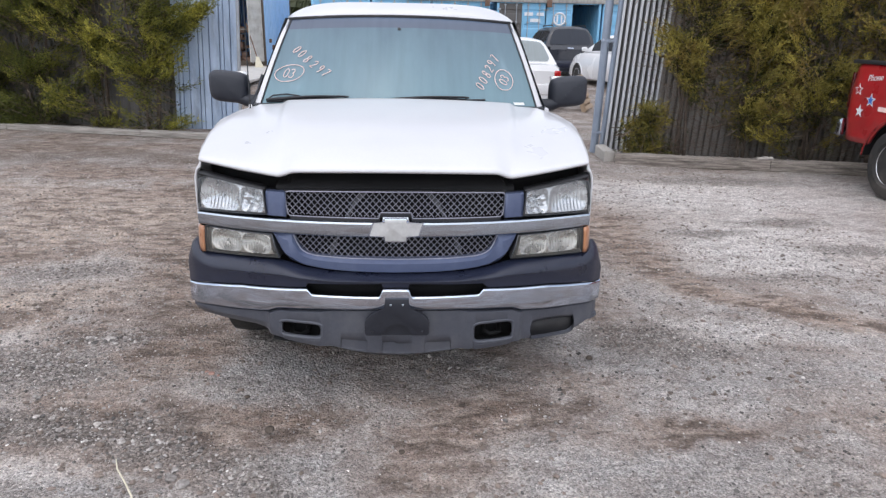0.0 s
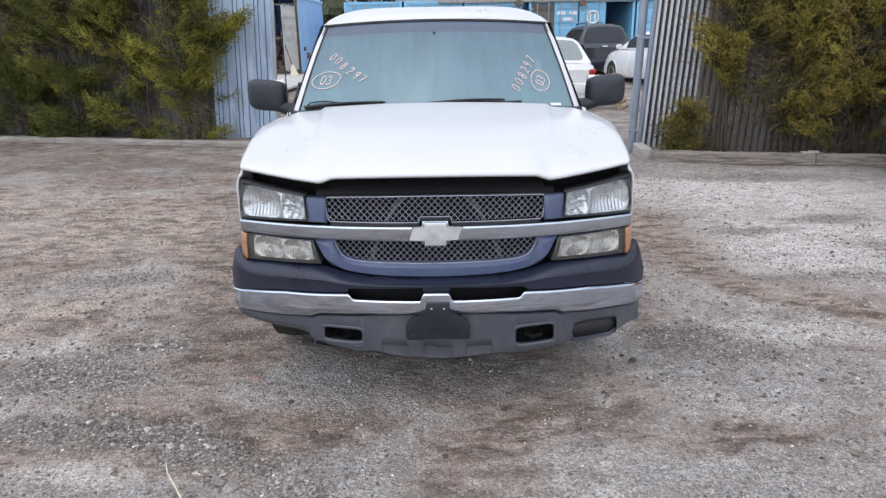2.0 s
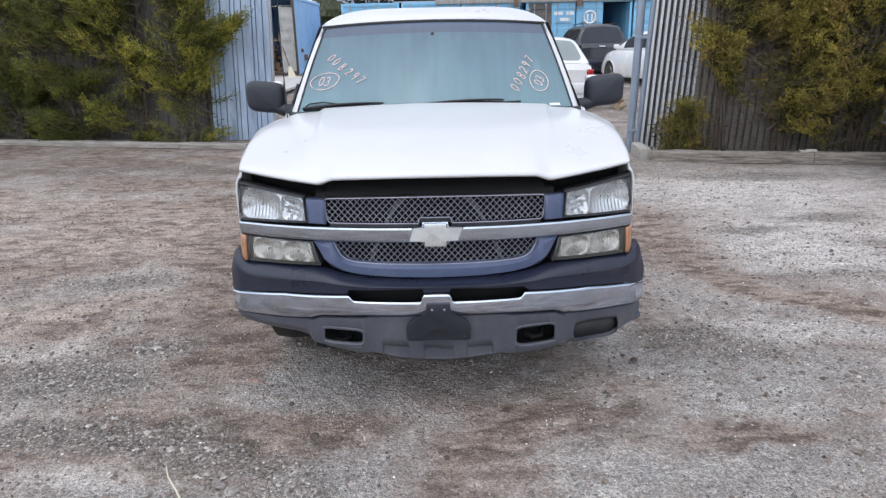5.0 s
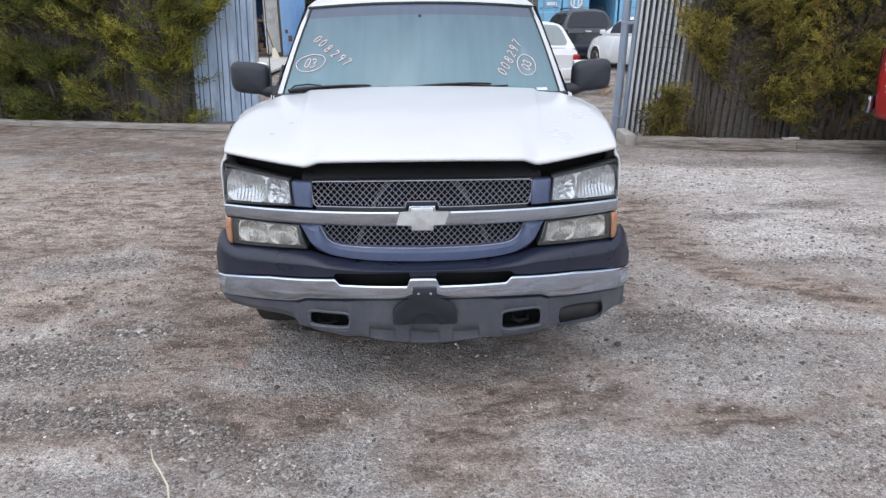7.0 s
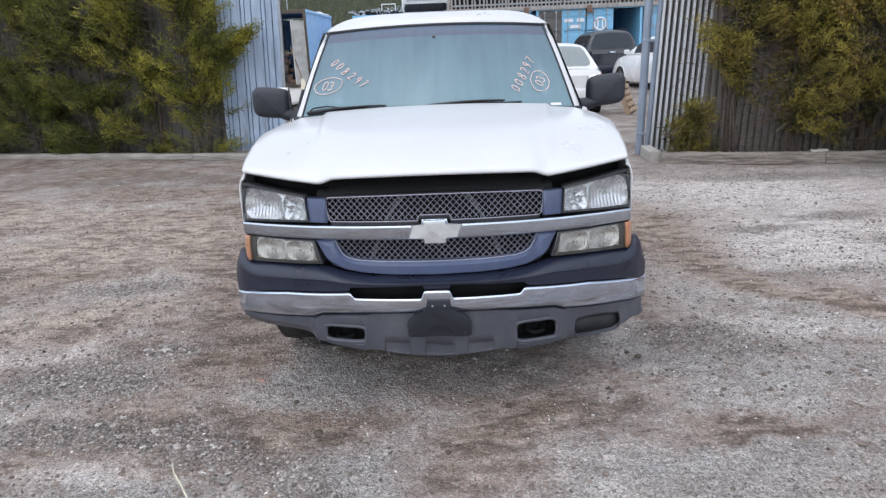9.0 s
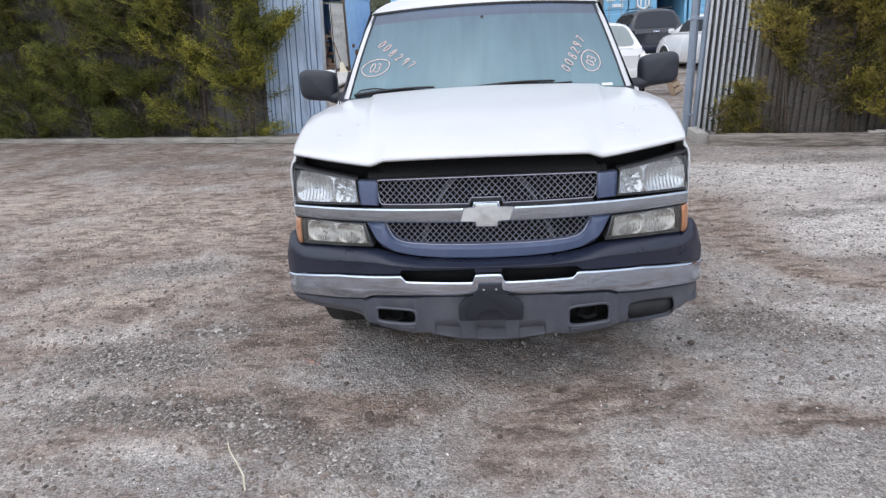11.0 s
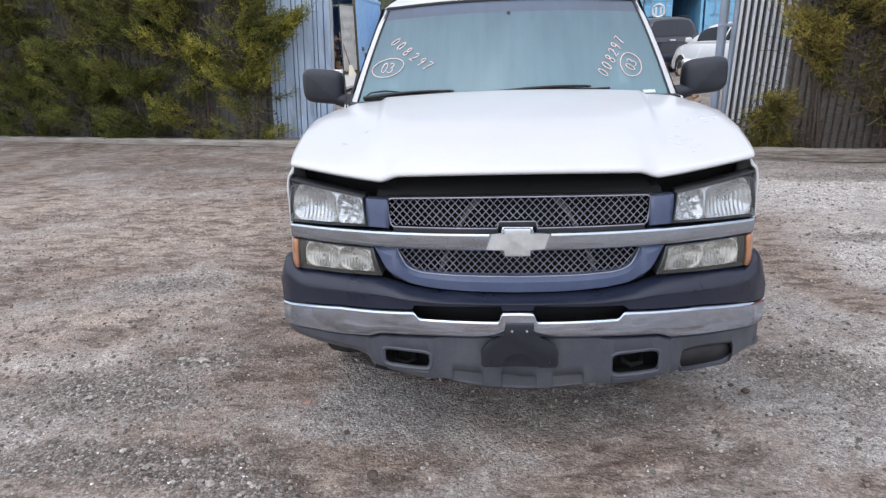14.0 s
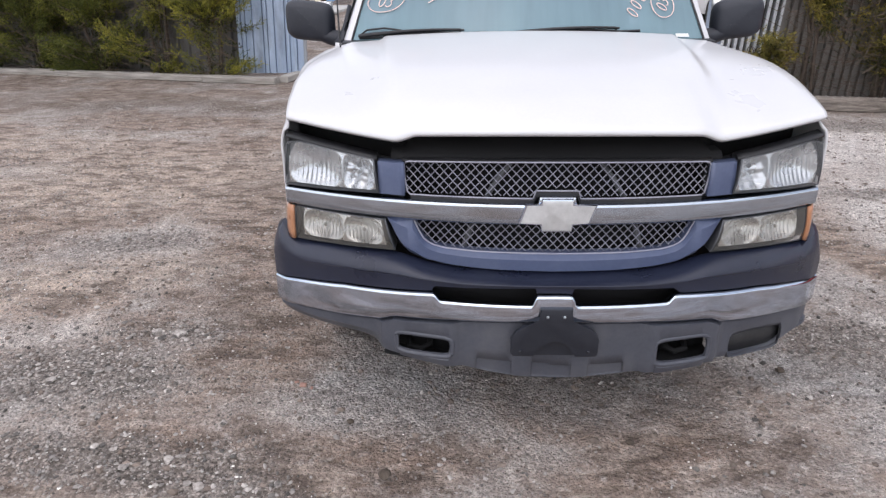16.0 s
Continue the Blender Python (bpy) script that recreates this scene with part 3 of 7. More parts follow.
M["car_white"] = surface("clean_white_car_paint", (0.74, 0.74, 0.75), (0.80, 0.80, 0.805), 0.25, coat=0.6, scale=2)
M["white_sign"] = surface("white_sign_paint", (0.7, 0.72, 0.74), (0.8, 0.8, 0.82), 0.6, scale=6)
M["sticker_blue"] = surface("blue_sticker", (0.03, 0.12, 0.45), (0.05, 0.16, 0.55), 0.4, scale=20)
M["brick"] = surface("pale_red_brick", (0.36, 0.20, 0.16), (0.48, 0.30, 0.25), 0.9, scale=40)
M["straw"] = surface("dry_straw", (0.58, 0.53, 0.40), (0.72, 0.67, 0.54), 0.8, scale=30)
M["raw_wood"] = surface("raw_pallet_wood", (0.30, 0.21, 0.14), (0.46, 0.35, 0.25), 0.8, scale=6, stretch=(4, 4, 0.6))
M["far_wood"] = leaf_material("far_pine_wood", (0.020, 0.028, 0.012), (0.038, 0.046, 0.020), (0.065, 0.068, 0.034))
M["far_bark"] = surface("bare_branch", (0.22, 0.2, 0.19), (0.34, 0.32, 0.31), 0.9, scale=5)
M["picket"] = surface("bleached_picket_wood", (0.24, 0.235, 0.23), (0.42, 0.41, 0.40), 0.85, scale=3, dirt=(0.12, 0.10, 0.09), dirt_amount=0.5, stretch=(3, 3, 0.6))
M["rust"] = surface("rusty_steel", (0.12, 0.07, 0.05), (0.22, 0.14, 0.10), 0.8, scale=6)


# ---------------------------------------------------------------- mesh helpers
def thing(name, at=(0, 0, 0), turn=0.0, label="", category="", group="", kind=""):
    e = new(name)
    e.matrix_basis = pose(*at, 0, 0, turn)
    return tagged(e, label, category, group, kind)


def link(name, me, material, parent=None, label="", smooth=None):
    if material:
        me.materials.append(M[material] if isinstance(material, str) else material)
    if smooth is not None:
        me.shade_smooth()
        me.set_sharp_from_angle(angle=radians(smooth))
    ob = new(name, me)
    if parent is not None:
        ob.parent = parent
    if label:
        ob["label"] = label
    return ob


def raw(name, verts, faces, material, parent=None, label="", smooth=None):
    me = bpy.data.meshes.new(name)
    me.from_pydata([tuple(v) for v in verts], [], faces)
    me.validate()
    return link(name, me, material, parent, label, smooth)


def part(name, bm, material, parent=None, label="", smooth=40):
    me = bpy.data.meshes.new(name)
    bmesh.ops.recalc_face_normals(bm, faces=bm.faces)
    bm.to_mesh(me)
    bm.free()
    return link(name, me, material, parent, label, smooth)


def add_box(bm, c, s, r=0.0, m=None, seg=2):
    """A box of size s round c with edges rounded by r."""
    made = bmesh.ops.create_cube(bm, size=1.0)["verts"]
    for v in made:
        v.co = Vector((v.co.x * s[0], v.co.y * s[1], v.co.z * s[2]))
    if r:
        edges = list({e for v in made for e in v.link_edges})
        out = bmesh.ops.bevel(bm, geom=edges, offset=min(r, min(s) * 0.49), segments=seg, affect="EDGES", profile=0.5)
        made = list({v for v in made if v.is_valid} | set(out["verts"]))
    shift = (m or Matrix()) if m else Matrix()
    for v in made:
        v.co = shift @ (v.co + Vector(c)) if m else v.co + Vector(c)
    return made


def box(name, c, s, r, material, parent=None, label="", m=None):
    bm = bmesh.new()
    add_box(bm, c, s, r, m)
    return part(name, bm, material, parent, label)


def tube_into(V, F, pts, r, n=6):
    """Adds a round bar along pts, r a radius or one for each point."""
    pts = [Vector(p) for p in pts]
    rs = r if isinstance(r, (list, tuple)) else [r] * len(pts)
    base = len(V)
    for i, p in enumerate(pts):
        d = (pts[min(i + 1, len(pts) - 1)] - pts[max(i - 1, 0)]).normalized()
        a = d.orthogonal().normalized()
        if abs(d.z) < 0.9:
            a = d.cross(Vector((0, 0, 1))).normalized()
        b = d.cross(a)
        for k in range(n):
            w = 2 * math.pi * k / n
            V.append(tuple(p + (a * math.cos(w) + b * math.sin(w)) * rs[i]))
    for i in range(len(pts) - 1):
        for k in range(n):
            k2 = (k + 1) % n
            F.append((base + i * n + k, base + i * n + k2, base + (i + 1) * n + k2, base + (i + 1) * n + k))
    F.append(tuple(base + k for k in reversed(range(n))))
    F.append(tuple(base + (len(pts) - 1) * n + k for k in range(n)))


def tube(name, pts, r, material, parent=None, label="", n=8):
    V, F = [], []
    tube_into(V, F, pts, r, n)
    return raw(name, V, F, material, parent, label, 50)


def grid(name, nu, nv, fn, material, parent=None, label="", thick=0.0, smooth=35, keep=None, flip=False):
    """A sheet fn(u, v), u and v from 0 to 1, made solid by thick."""
    V = [tuple(fn(i / nu, j / nv)) for j in range(nv + 1) for i in range(nu + 1)]
    F = []
    for j in range(nv):
        for i in range(nu):
            if keep and not keep((i + 0.5) / nu, (j + 0.5) / nv):
                continue
            a = j * (nu + 1) + i
            q = (a, a + 1, a + nu + 2, a + nu + 1)
            F.append(q[::-1] if flip else q)
    ob = raw(name, V, F, material, parent, label, smooth)
    if thick:
        s = ob.modifiers.new("solid", "SOLIDIFY")
        s.thickness, s.offset = thick, -1
    return ob


def outline(name, pts, plane, depth, material, parent=None, label="", bevel=0.0):
    """A flat outline of 2D points, laid into the world by plane(a, b, d) and given depth."""
    n = len(pts)
    V = [plane(a, b, 0) for a, b in pts] + [plane(a, b, depth) for a, b in pts]
    F = [tuple(range(n)), tuple(reversed(range(n, 2 * n)))] + [(i, i + n, (i + 1) % n + n, (i + 1) % n) for i in range(n)]
    bm = bmesh.new()
    vs = [bm.verts.new(v) for v in V]
    for f in F:
        bm.faces.new([vs[i] for i in f])
    if bevel:
        rim = [e for e in bm.edges if e.verts[0].index < 0 or True]
        bm.verts.index_update()
        rim = [e for e in bm.edges if e.verts[0].index < n and e.verts[1].index < n]
        bmesh.ops.bevel(bm, geom=rim, offset=bevel, segments=2, affect="EDGES", profile=0.5)
    return part(name, bm, material, parent, label, 35)


def lathe(name, profile, material, parent=None, label="", n=28, axis="x", centre=(0, 0, 0)):
    """A turned body: profile of (along, radius) round an axis through centre."""
    V, F = [], []
    for a, r in profile:
        for k in range(n):
            w = 2 * math.pi * k / n
            p = (a, r * math.cos(w), r * math.sin(w)) if axis == "x" else (r * math.cos(w), r * math.sin(w), a) if axis == "z" else (r * math.cos(w), a, r * math.sin(w))
            V.append((p[0] + centre[0], p[1] + centre[1], p[2] + centre[2]))
    for i in range(len(profile) - 1):
        for k in range(n):
            k2 = (k + 1) % n
            F.append((i * n + k, i * n + k2, (i + 1) * n + k2, (i + 1) * n + k))
    F += [tuple(reversed(range(n))), tuple((len(profile) - 1) * n + k for k in range(n))]
    bm = bmesh.new()
    vs = [bm.verts.new(v) for v in V]
    for f in F:
        try:
            bm.faces.new([vs[i] for i in f])
        except ValueError:
            pass
    return part(name, bm, material, parent, label, 40)


def smoothstep(a, b, x):
    t = min(max((x - a) / (b - a), 0.0), 1.0)
    return t * t * (3 - 2 * t)


def lerp(a, b, t):
    return a + (b - a) * t


def through_pts(pts, x):
    """Straight pieces through (x, value) points."""
    for (x0, v0), (x1, v1) in zip(pts, pts[1:]):
        if x <= x1:
            return lerp(v0, v1, max(0.0, (x - x0) / (x1 - x0)))
    return pts[-1][1]


# ---------------------------------------------------------------- ground
def rise(y):
    """The yard climbs gently behind the gate."""
    return 0.025 * max(0.0, min(y, 70.0) - 8.0) * smoothstep(8.0, 10.0, y)


def steps(lo, hi, fine, far, grow=1.35):
    """Coordinates that are fine from lo to hi and grow coarser out to far."""
    mid = list(np.arange(lo, hi + fine * 0.5, fine))
    out, s = [], fine
    x = hi
    while x < far:
        s *= grow
        x += s
        out.append(x)
    inn, s = [], fine
    x = lo
    while x > -far:
        s *= grow
        x -= s
        inn.append(x)
    return inn[::-1] + mid + out


def lumps(x, y):
    """Ruts and hollows of the trodden ground."""
    return 0.020 * noise.noise(Vector((x * 0.9, y * 0.9, 0.0))) + 0.013 * noise.noise(Vector((x * 3.1, y * 3.1, 5.0))) + 0.012 * noise.noise(Vector((x * 8.0, y * 9.0, 9.0))) + 0.009 * abs(noise.noise(Vector((x * 19.0, y * 22.0, 4.0)))) * (1 + noise.noise(Vector((x * 1.3, y * 1.9, 8.0))))


gx, gy = steps(-5.0, 4.6, 0.024, 600, 1.25), steps(-1.6, 6.6, 0.024, 600, 1.25)
verts = []
for y in gy:
    for x in gx:
        z = rise(y)
        if -8 < x < 8 and -4 < y < 12:
            z += lumps(x, y)
        verts.append((x, y, z - 0.012))
nx = len(gx)
faces = [(j * nx + i, j * nx + i + 1, (j + 1) * nx + i + 1, (j + 1) * nx + i) for j in range(len(gy) - 1) for i in range(nx - 1)]
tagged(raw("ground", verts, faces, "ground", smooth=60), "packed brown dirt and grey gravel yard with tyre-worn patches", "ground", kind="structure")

LEAN = 0.045


def ribbed(name, p0, p1, height, pitch, depth, material, label, z0=0.02, flat=0.35, kind="structure", category="fence", thick=0.003):
    """An upright ribbed metal sheet from p0 to p1; the ribs are trapezoids of that pitch and depth."""
    p0, p1 = Vector((*p0, 0)), Vector((*p1, 0))
    d = p1 - p0
    length = d.length
    d.normalize()
    out = Vector((d.y, -d.x, 0))
    V, F = [], []
    s = 0.0
    xs = []
    while s < length:
        xs += [(s, 0.0), (s + pitch * flat, 0.0), (s + pitch * (flat + 0.12), depth), (s + pitch * 0.88, depth)]
        s += pitch
    xs = [(min(a, length), b) for a, b in xs]
    rows = (0.0, 0.33, 0.66, 1.0)
    for v in rows:
        z = z0 + v * height
        for a, b in xs:
            q = p0 + d * a + out * (b + 0.004 * noise.noise(Vector((a * 2, z * 2, 3))))
            V.append((q.x + LEAN * z, q.y, z))
    n = len(xs)
    for j in range(len(rows) - 1):
        F += [(j * n + i, j * n + i + 1, (j + 1) * n + i + 1, (j + 1) * n + i) for i in range(n - 1)]
    ob = raw(name, V, F, material)
    m = ob.modifiers.new("solid", "SOLIDIFY")
    m.thickness = thick
    return tagged(ob, label, category, kind=kind)


# fences and gate leaves: the line turns in towards the gate opening on both sides
ribbed("fence_left", (-13.0, 11.20), (-3.75, 9.02), 3.4, 0.20, 0.03, "dark_sheet", "dark weathered ribbed sheet metal fence behind the junipers")
ribbed("fence_right", (3.62, 7.05), (11.0, 5.57), 3.3, 0.095, 0.05, "brown_sheet", "dark weathered corrugated metal fence behind the junipers", flat=0.22)


def gate_left():
    g = thing("gate_leaf", (-3.9, 8.86, 0), 0, "blue-grey ribbed sheet metal gate leaf standing open", "gate")
    for k in range(3):
        w = 0.345
        x0 = k * w
        V, F = [], []
        prof = [(0, 0), (0.058, 0), (0.062, -0.035), (0.074, -0.035), (0.080, 0.004), (0.128, 0.004), (0.132, -0.03), (0.142, -0.03), (0.148, 0), (0.236, 0), (0.240, -0.035), (0.254, -0.035), (0.260, 0.004), (w + 0.012, 0.004)]
        rows = 7
        for j in range(rows + 1):
            z = 0.05 + 3.2 * j / rows
            for a, b in prof:
                wob = 0.006 * noise.noise(Vector((a * 3 + k, z * 1.5, 1.0)))
                V.append((x0 + a + LEAN * z, -b - 0.003 * (k % 2) + wob, z))
        n = len(prof)
        for j in range(rows):
            F += [(j * n + i, j * n + i + 1, (j + 1) * n + i + 1, (j + 1) * n + i) for i in range(n - 1)]
        ob = raw("sheet", V, F, "blue_sheet", g)
        s = ob.modifiers.new("solid", "SOLIDIFY")
        s.thickness = 0.003
    for z in (0.35, 1.45, 2.6):
        box("rail", (0.52 + LEAN * z, 0.085, z), (1.05, 0.04, 0.05), 0.006, "steel", g)
    V, F = [], []
    tube_into(V, F, [(1.06, 0.01, 0.0), (1.06 + LEAN * 3.3, 0.01, 3.3)], 0.03, 8)
    raw("post", V, F, "steel", g, "galvanised edge post", 50)
    return g


gate_left()


def gate_right():
    g = thing("gate_leaf", (2.86, 7.22, 0), -11.3, "galvanised corrugated metal gate leaf hung on a round post", "gate")
    n_ribs, pitch = 9, 0.08
    # each rib is a folded channel; a dark sheet behind paints the trough shade
    for k in range(n_ribs):
        x = 0.14 + k * pitch
        V, F = [], []
        prof = [(x - 0.003, 0.085), (x, -0.040), (x + 0.004, -0.048), (x + 0.034, -0.048), (x + 0.038, -0.040), (x + 0.041, 0.085)]
        rows = 6
        for j in range(rows + 1):
            z = 0.05 + 3.2 * j / rows
            for p_, q_ in prof:
                V.append((p_ + LEAN * z, q_ - 0.004 + 0.004 * noise.noise(Vector((x * 9, z * 1.3, 2.0))), z))
        n = len(prof)
        for j in range(rows):
            F += [(j * n + i, j * n + i + 1, (j + 1) * n + i + 1, (j + 1) * n + i) for i in range(n - 1)]
        raw("rib", V, F, "grey_sheet", g).modifiers.new("solid", "SOLIDIFY").thickness = 0.003
    V = [(x + LEAN * z, 0.084, z) for z in (0.05, 3.25) for x in (0.10, 0.14 + n_ribs * pitch)]
    raw("trough_shade_sheet", V, [(0, 1, 3, 2)], "dark_sheet", g, "dark sheet standing in for shade in the troughs").modifiers.new("solid", "SOLIDIFY").thickness = 0.003
    tube("post", [(0.0, 0.0, 0.0), (0.02 * 3.4, 0.0, 3.4)], 0.058, "blue_post", g, "round galvanised post", 14)
    tube("frame_tube", [(0.105, -0.02, 0.06), (0.105 + LEAN * 3.25, -0.02, 3.25)], 0.036, "blue_post", g, n=12)
    for z in (0.06, 1.4, 3.24):
        tube("cross_tube", [(0.10 + LEAN * z, 0.115, z), (0.88 + LEAN * z, 0.115, z)], 0.022, "steel", g)
    for z in (0.30, 1.62, 2.25):
        bm = bmesh.new()
        add_box(bm, (0.055 + LEAN * z, -0.02, z), (0.13, 0.05, 0.045), 0.008)
        add_box(bm, (0.02 * z, 0.0, z), (0.115, 0.115, 0.06), 0.02)
        part("hinge", bm, "blue_post", g)
    return g


gate_right()


# ---------------------------------------------------------------- timber edging
def timber(p0, p1, h, w, z0, label, material="timber"):
    p0, p1 = Vector((*p0, z0)), Vector((*p1, z0))
    d = (p1 - p0)
    L = d.length
    ang = math.degrees(math.atan2(d.y, d.x))
    bm = bmesh.new()
    nseg = max(int(L / 0.09), 2)
    ring = [(-w / 2 + 0.012, 0), (w / 2 - 0.012, 0), (w / 2, 0.012), (w / 2, h - 0.012), (w / 2 - 0.014, h), (-w / 2 + 0.014, h), (-w / 2, h - 0.014), (-w / 2, 0.012)]
    rows = []
    seed = p0.x * 3.7 + p0.y
    for i in range(nseg + 1):
        x = L * i / nseg
        row = []
        for k, (a, b) in enumerate(ring):
            j = 0.009 * noise.noise(Vector((x * 3 + seed, k * 2.1, 0.5))) + 0.006 * noise.noise(Vector((x * 11 + seed, k * 3.7, 2.5)))
            row.append(bm.verts.new((x, a + j, b + j * 0.9)))
        rows.append(row)
    m = len(ring)
    for i in range(nseg):
        for k in range(m):
            bm.faces.new((rows[i][k], rows[i + 1][k], rows[i + 1][(k + 1) % m], rows[i][(k + 1) % m]))
    bm.faces.new(rows[0])
    bm.faces.new(rows[-1][::-1])
    ob = part("edging_timber", bm, material, None, "", 30)
    ob.matrix_basis = pose(p0.x, p0.y, z0, 0, 0, ang)
    return tagged(ob, label, "timber", "timbers along the planting strip")


RD = Vector((1, -0.20, 0)).normalized()
r0 = Vector((2.92, 6.33, 0))
q = [0.0, 2.04, 4.5, 7.0]
for a, b in zip(q, q[1:]):
    s, e = r0 + RD * a, r0 + RD * (b - 0.008)
    timber((s.x, s.y), (e.x, e.y), 0.155, 0.15, -0.012, "weathered grey squared timber edging a planting strip")
timber((2.90, 7.02), (2.865, 6.42), 0.165, 0.14, -0.012, "pale weathered short timber closing the planting strip", "pale_timber")
chip = r0 + RD * 1.97
bm = bmesh.new()
for k, (dx, dz, ln_, hh) in enumerate(((0.0, 0.0, 0.20, 0.022), (0.045, 0.008, 0.13, 0.030), (-0.05, -0.002, 0.11, 0.018))):
    add_box(bm, (dx, 0.01 * k, dz), (ln_, 0.09 - 0.02 * k, hh), 0.008, pose(0, 0, 0, 0, 6 * k - 5, 4 * k))
splinter = part("wood_chip", bm, "pale_timber")
splinter.matrix_basis = pose(chip.x, chip.y, 0.152, 0, 0, -11)
tagged(splinter, "pale splintered piece of wood on the timber joint", "wood chip")


def left_edge(x):
    """The planting strip falls back from the gate."""
    return 8.15 - 0.235 * (x + 3.12)


lx = [-3.12, -4.32, -6.75, -9.2, -12.0]
for a, b in zip(lx[1:], lx):
    timber((a + 0.008, left_edge(a)), (b, left_edge(b)), 0.095, 0.17, -0.012, "pale weathered squared timber edging a planting strip, half sunk", "grey_timber")
timber((-3.05, 8.26), (-2.93, 8.84), 0.10, 0.15, -0.012, "pale weathered short timber closing the planting strip", "pale_timber")


# ---------------------------------------------------------------- junipers
def leaf_mesh(name, start, way, rng, per, length, width, material, parent, label):
    """Small pointed leaves, per of them on each spray that begins at start and runs along way."""
    n = len(start)
    st, d = np.repeat(start, per, 0), np.repeat(way, per, 0)
    along = rng.uniform(0, 0.085, (n * per, 1))
    dd = d + rng.normal(0, 0.34, st.shape)
    dd /= np.linalg.norm(dd, axis=1, keepdims=True)
    sd = np.cross(dd, rng.normal(0, 1, st.shape))
    sd /= np.linalg.norm(sd, axis=1, keepdims=True) + 1e-9
    ln = rng.uniform(*length, (n * per, 1))
    wd = rng.uniform(*width, (n * per, 1))
    st = st + d * along
    quad = np.stack([st, st + dd * ln * 0.45 + sd * wd, st + dd * ln, st + dd * ln * 0.45 - sd * wd], 1).reshape(-1, 3)
    me = bpy.data.meshes.new(name)
    me.vertices.add(len(quad))
    me.vertices.foreach_set("co", quad.astype(np.float32).ravel())
    nf = len(quad) // 4
    me.loops.add(nf * 4)
    me.loops.foreach_set("vertex_index", np.arange(nf * 4, dtype=np.int32))
    me.polygons.add(nf)
    me.polygons.foreach_set("loop_start", np.arange(0, nf * 4, 4, dtype=np.int32))
    me.update(calc_edges=True)
    return tagged(link(name, me, material, parent, label), kind="stuff")


def juniper(at, height, width, seed, bare, limbs, leaf, gap, label, arms=(), depth=0.55, thin=0.0):
    """thin: how much the foliage opens towards the ground."""
    rng = np.random.default_rng(seed)
    t = thing("juniper", at, 0, label, "shrub", "junipers along the fence")
    V, F = [], []
    for k in range(4):
        a = rng.uniform(0, 2 * math.pi)
        top = (0.3 * width * math.cos(a), 0.12 * math.sin(a), height * rng.uniform(0.75, 0.95))
        pts = [(0.10 * math.cos(a), 0.05 * math.sin(a) + 0.1, -0.02)]
        for s in (0.3, 0.6, 1.0):
            pts.append((top[0] * s + rng.normal(0, 0.05), top[1] * s + rng.normal(0, 0.03) + 0.1, top[2] * s))
        tube_into(V, F, pts, [0.026, 0.020, 0.013, 0.005], 6)
    raw("trunk", V, F, "bark", t, smooth=60)
    tips = []
    tries = 0
    while len(tips) < limbs and tries < limbs * 8:
        tries += 1
        z = height * (bare + (1 - bare) * rng.uniform() ** 0.9)
        az_ = rng.uniform(0, 2 * math.pi)
        reach = width * 0.5 * rng.uniform(0.35, 1.12) * (1 - 0.3 * max(0, z / height - 0.7) / 0.3)
        e = np.array([reach * math.cos(az_), reach * depth * math.sin(az_), z])
        if z < 0.55:
            e[1] = max(e[1], -0.16)
        w = at[0] + e[0], at[2] + e[2]
        if noise.noise(Vector((w[0] * 1.5, w[1] * 2.1, seed * 0.37))) + 0.35 * noise.noise(Vector((w[0] * 4.5, w[1] * 5.0, 3.0))) < gap + thin * smoothstep(1.7, 0.7, z):
            continue
        ln = rng.uniform(0.35, 0.85)
        back = np.array([math.cos(az_) * ln, math.sin(az_) * ln * 0.5, ln * rng.uniform(0.1, 0.8)])
        tips.append((e - back, e))
    tips += [(np.array(a), np.array(b_)) for a, b_ in arms]
    O, E = np.array([p for p, _ in tips]), np.array([p for _, p in tips])
    O[:, 2] = np.maximum(O[:, 2], 0.05)
    mid = (O + E) / 2 + np.array([0, 0, -0.05])
    TV, TF = [], []
    for o, m, e in zip(O, mid, E):
        tube_into(TV, TF, [o, m, e], [0.007, 0.005, 0.0015], 3)
    for k in range(150 if leaf != "leaf_olive" or height < 1 else 620):
        a = rng.uniform(0, 2 * math.pi)
        o = np.array([rng.normal(0, 0.2 if leaf != "leaf_olive" else 0.5) * width * 0.5, 0.05 * math.sin(a), rng.uniform(0.05, height * (0.6 if leaf != "leaf_olive" else 0.85))])
        ln = rng.uniform(0.1, 0.42)
        e = o + np.array([math.cos(a) * ln, math.sin(a) * ln * 0.6, rng.uniform(-0.1, 0.25)])
        e[2] = max(e[2], 0.03)
        tube_into(TV, TF, [o, (o + e) / 2 + rng.normal(0, 0.03, 3), e], [0.0035, 0.0025, 0.001], 3)
    tagged(raw("branchwork", TV, TF, "twig", t), kind="stuff")

    def sprays(per, lo, hi, spread, turn):
        s = rng.uniform(lo, hi, (len(O) * per, 1))
        o, m, e = (np.repeat(q_, per, 0) for q_ in (O, mid, E))
        c = (1 - s) ** 2 * o + 2 * s * (1 - s) * m + s * s * e + rng.normal(0, spread, (len(s), 3))
        d = (e - o) / np.linalg.norm(e - o, axis=1, keepdims=True) + rng.normal(0, turn, c.shape) + np.array([0, -0.1, 0.12])
        d /= np.linalg.norm(d, axis=1, keepdims=True)
        c[:, 2] = np.maximum(c[:, 2], 0.03)
        return c, d

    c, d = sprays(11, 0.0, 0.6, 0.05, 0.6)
    leaf_mesh("inner_foliage", c, d, rng, 7, (0.02, 0.05), (0.004, 0.008), "leaf_dark", t, "inner foliage with crown shade painted into its dark leaf colour")
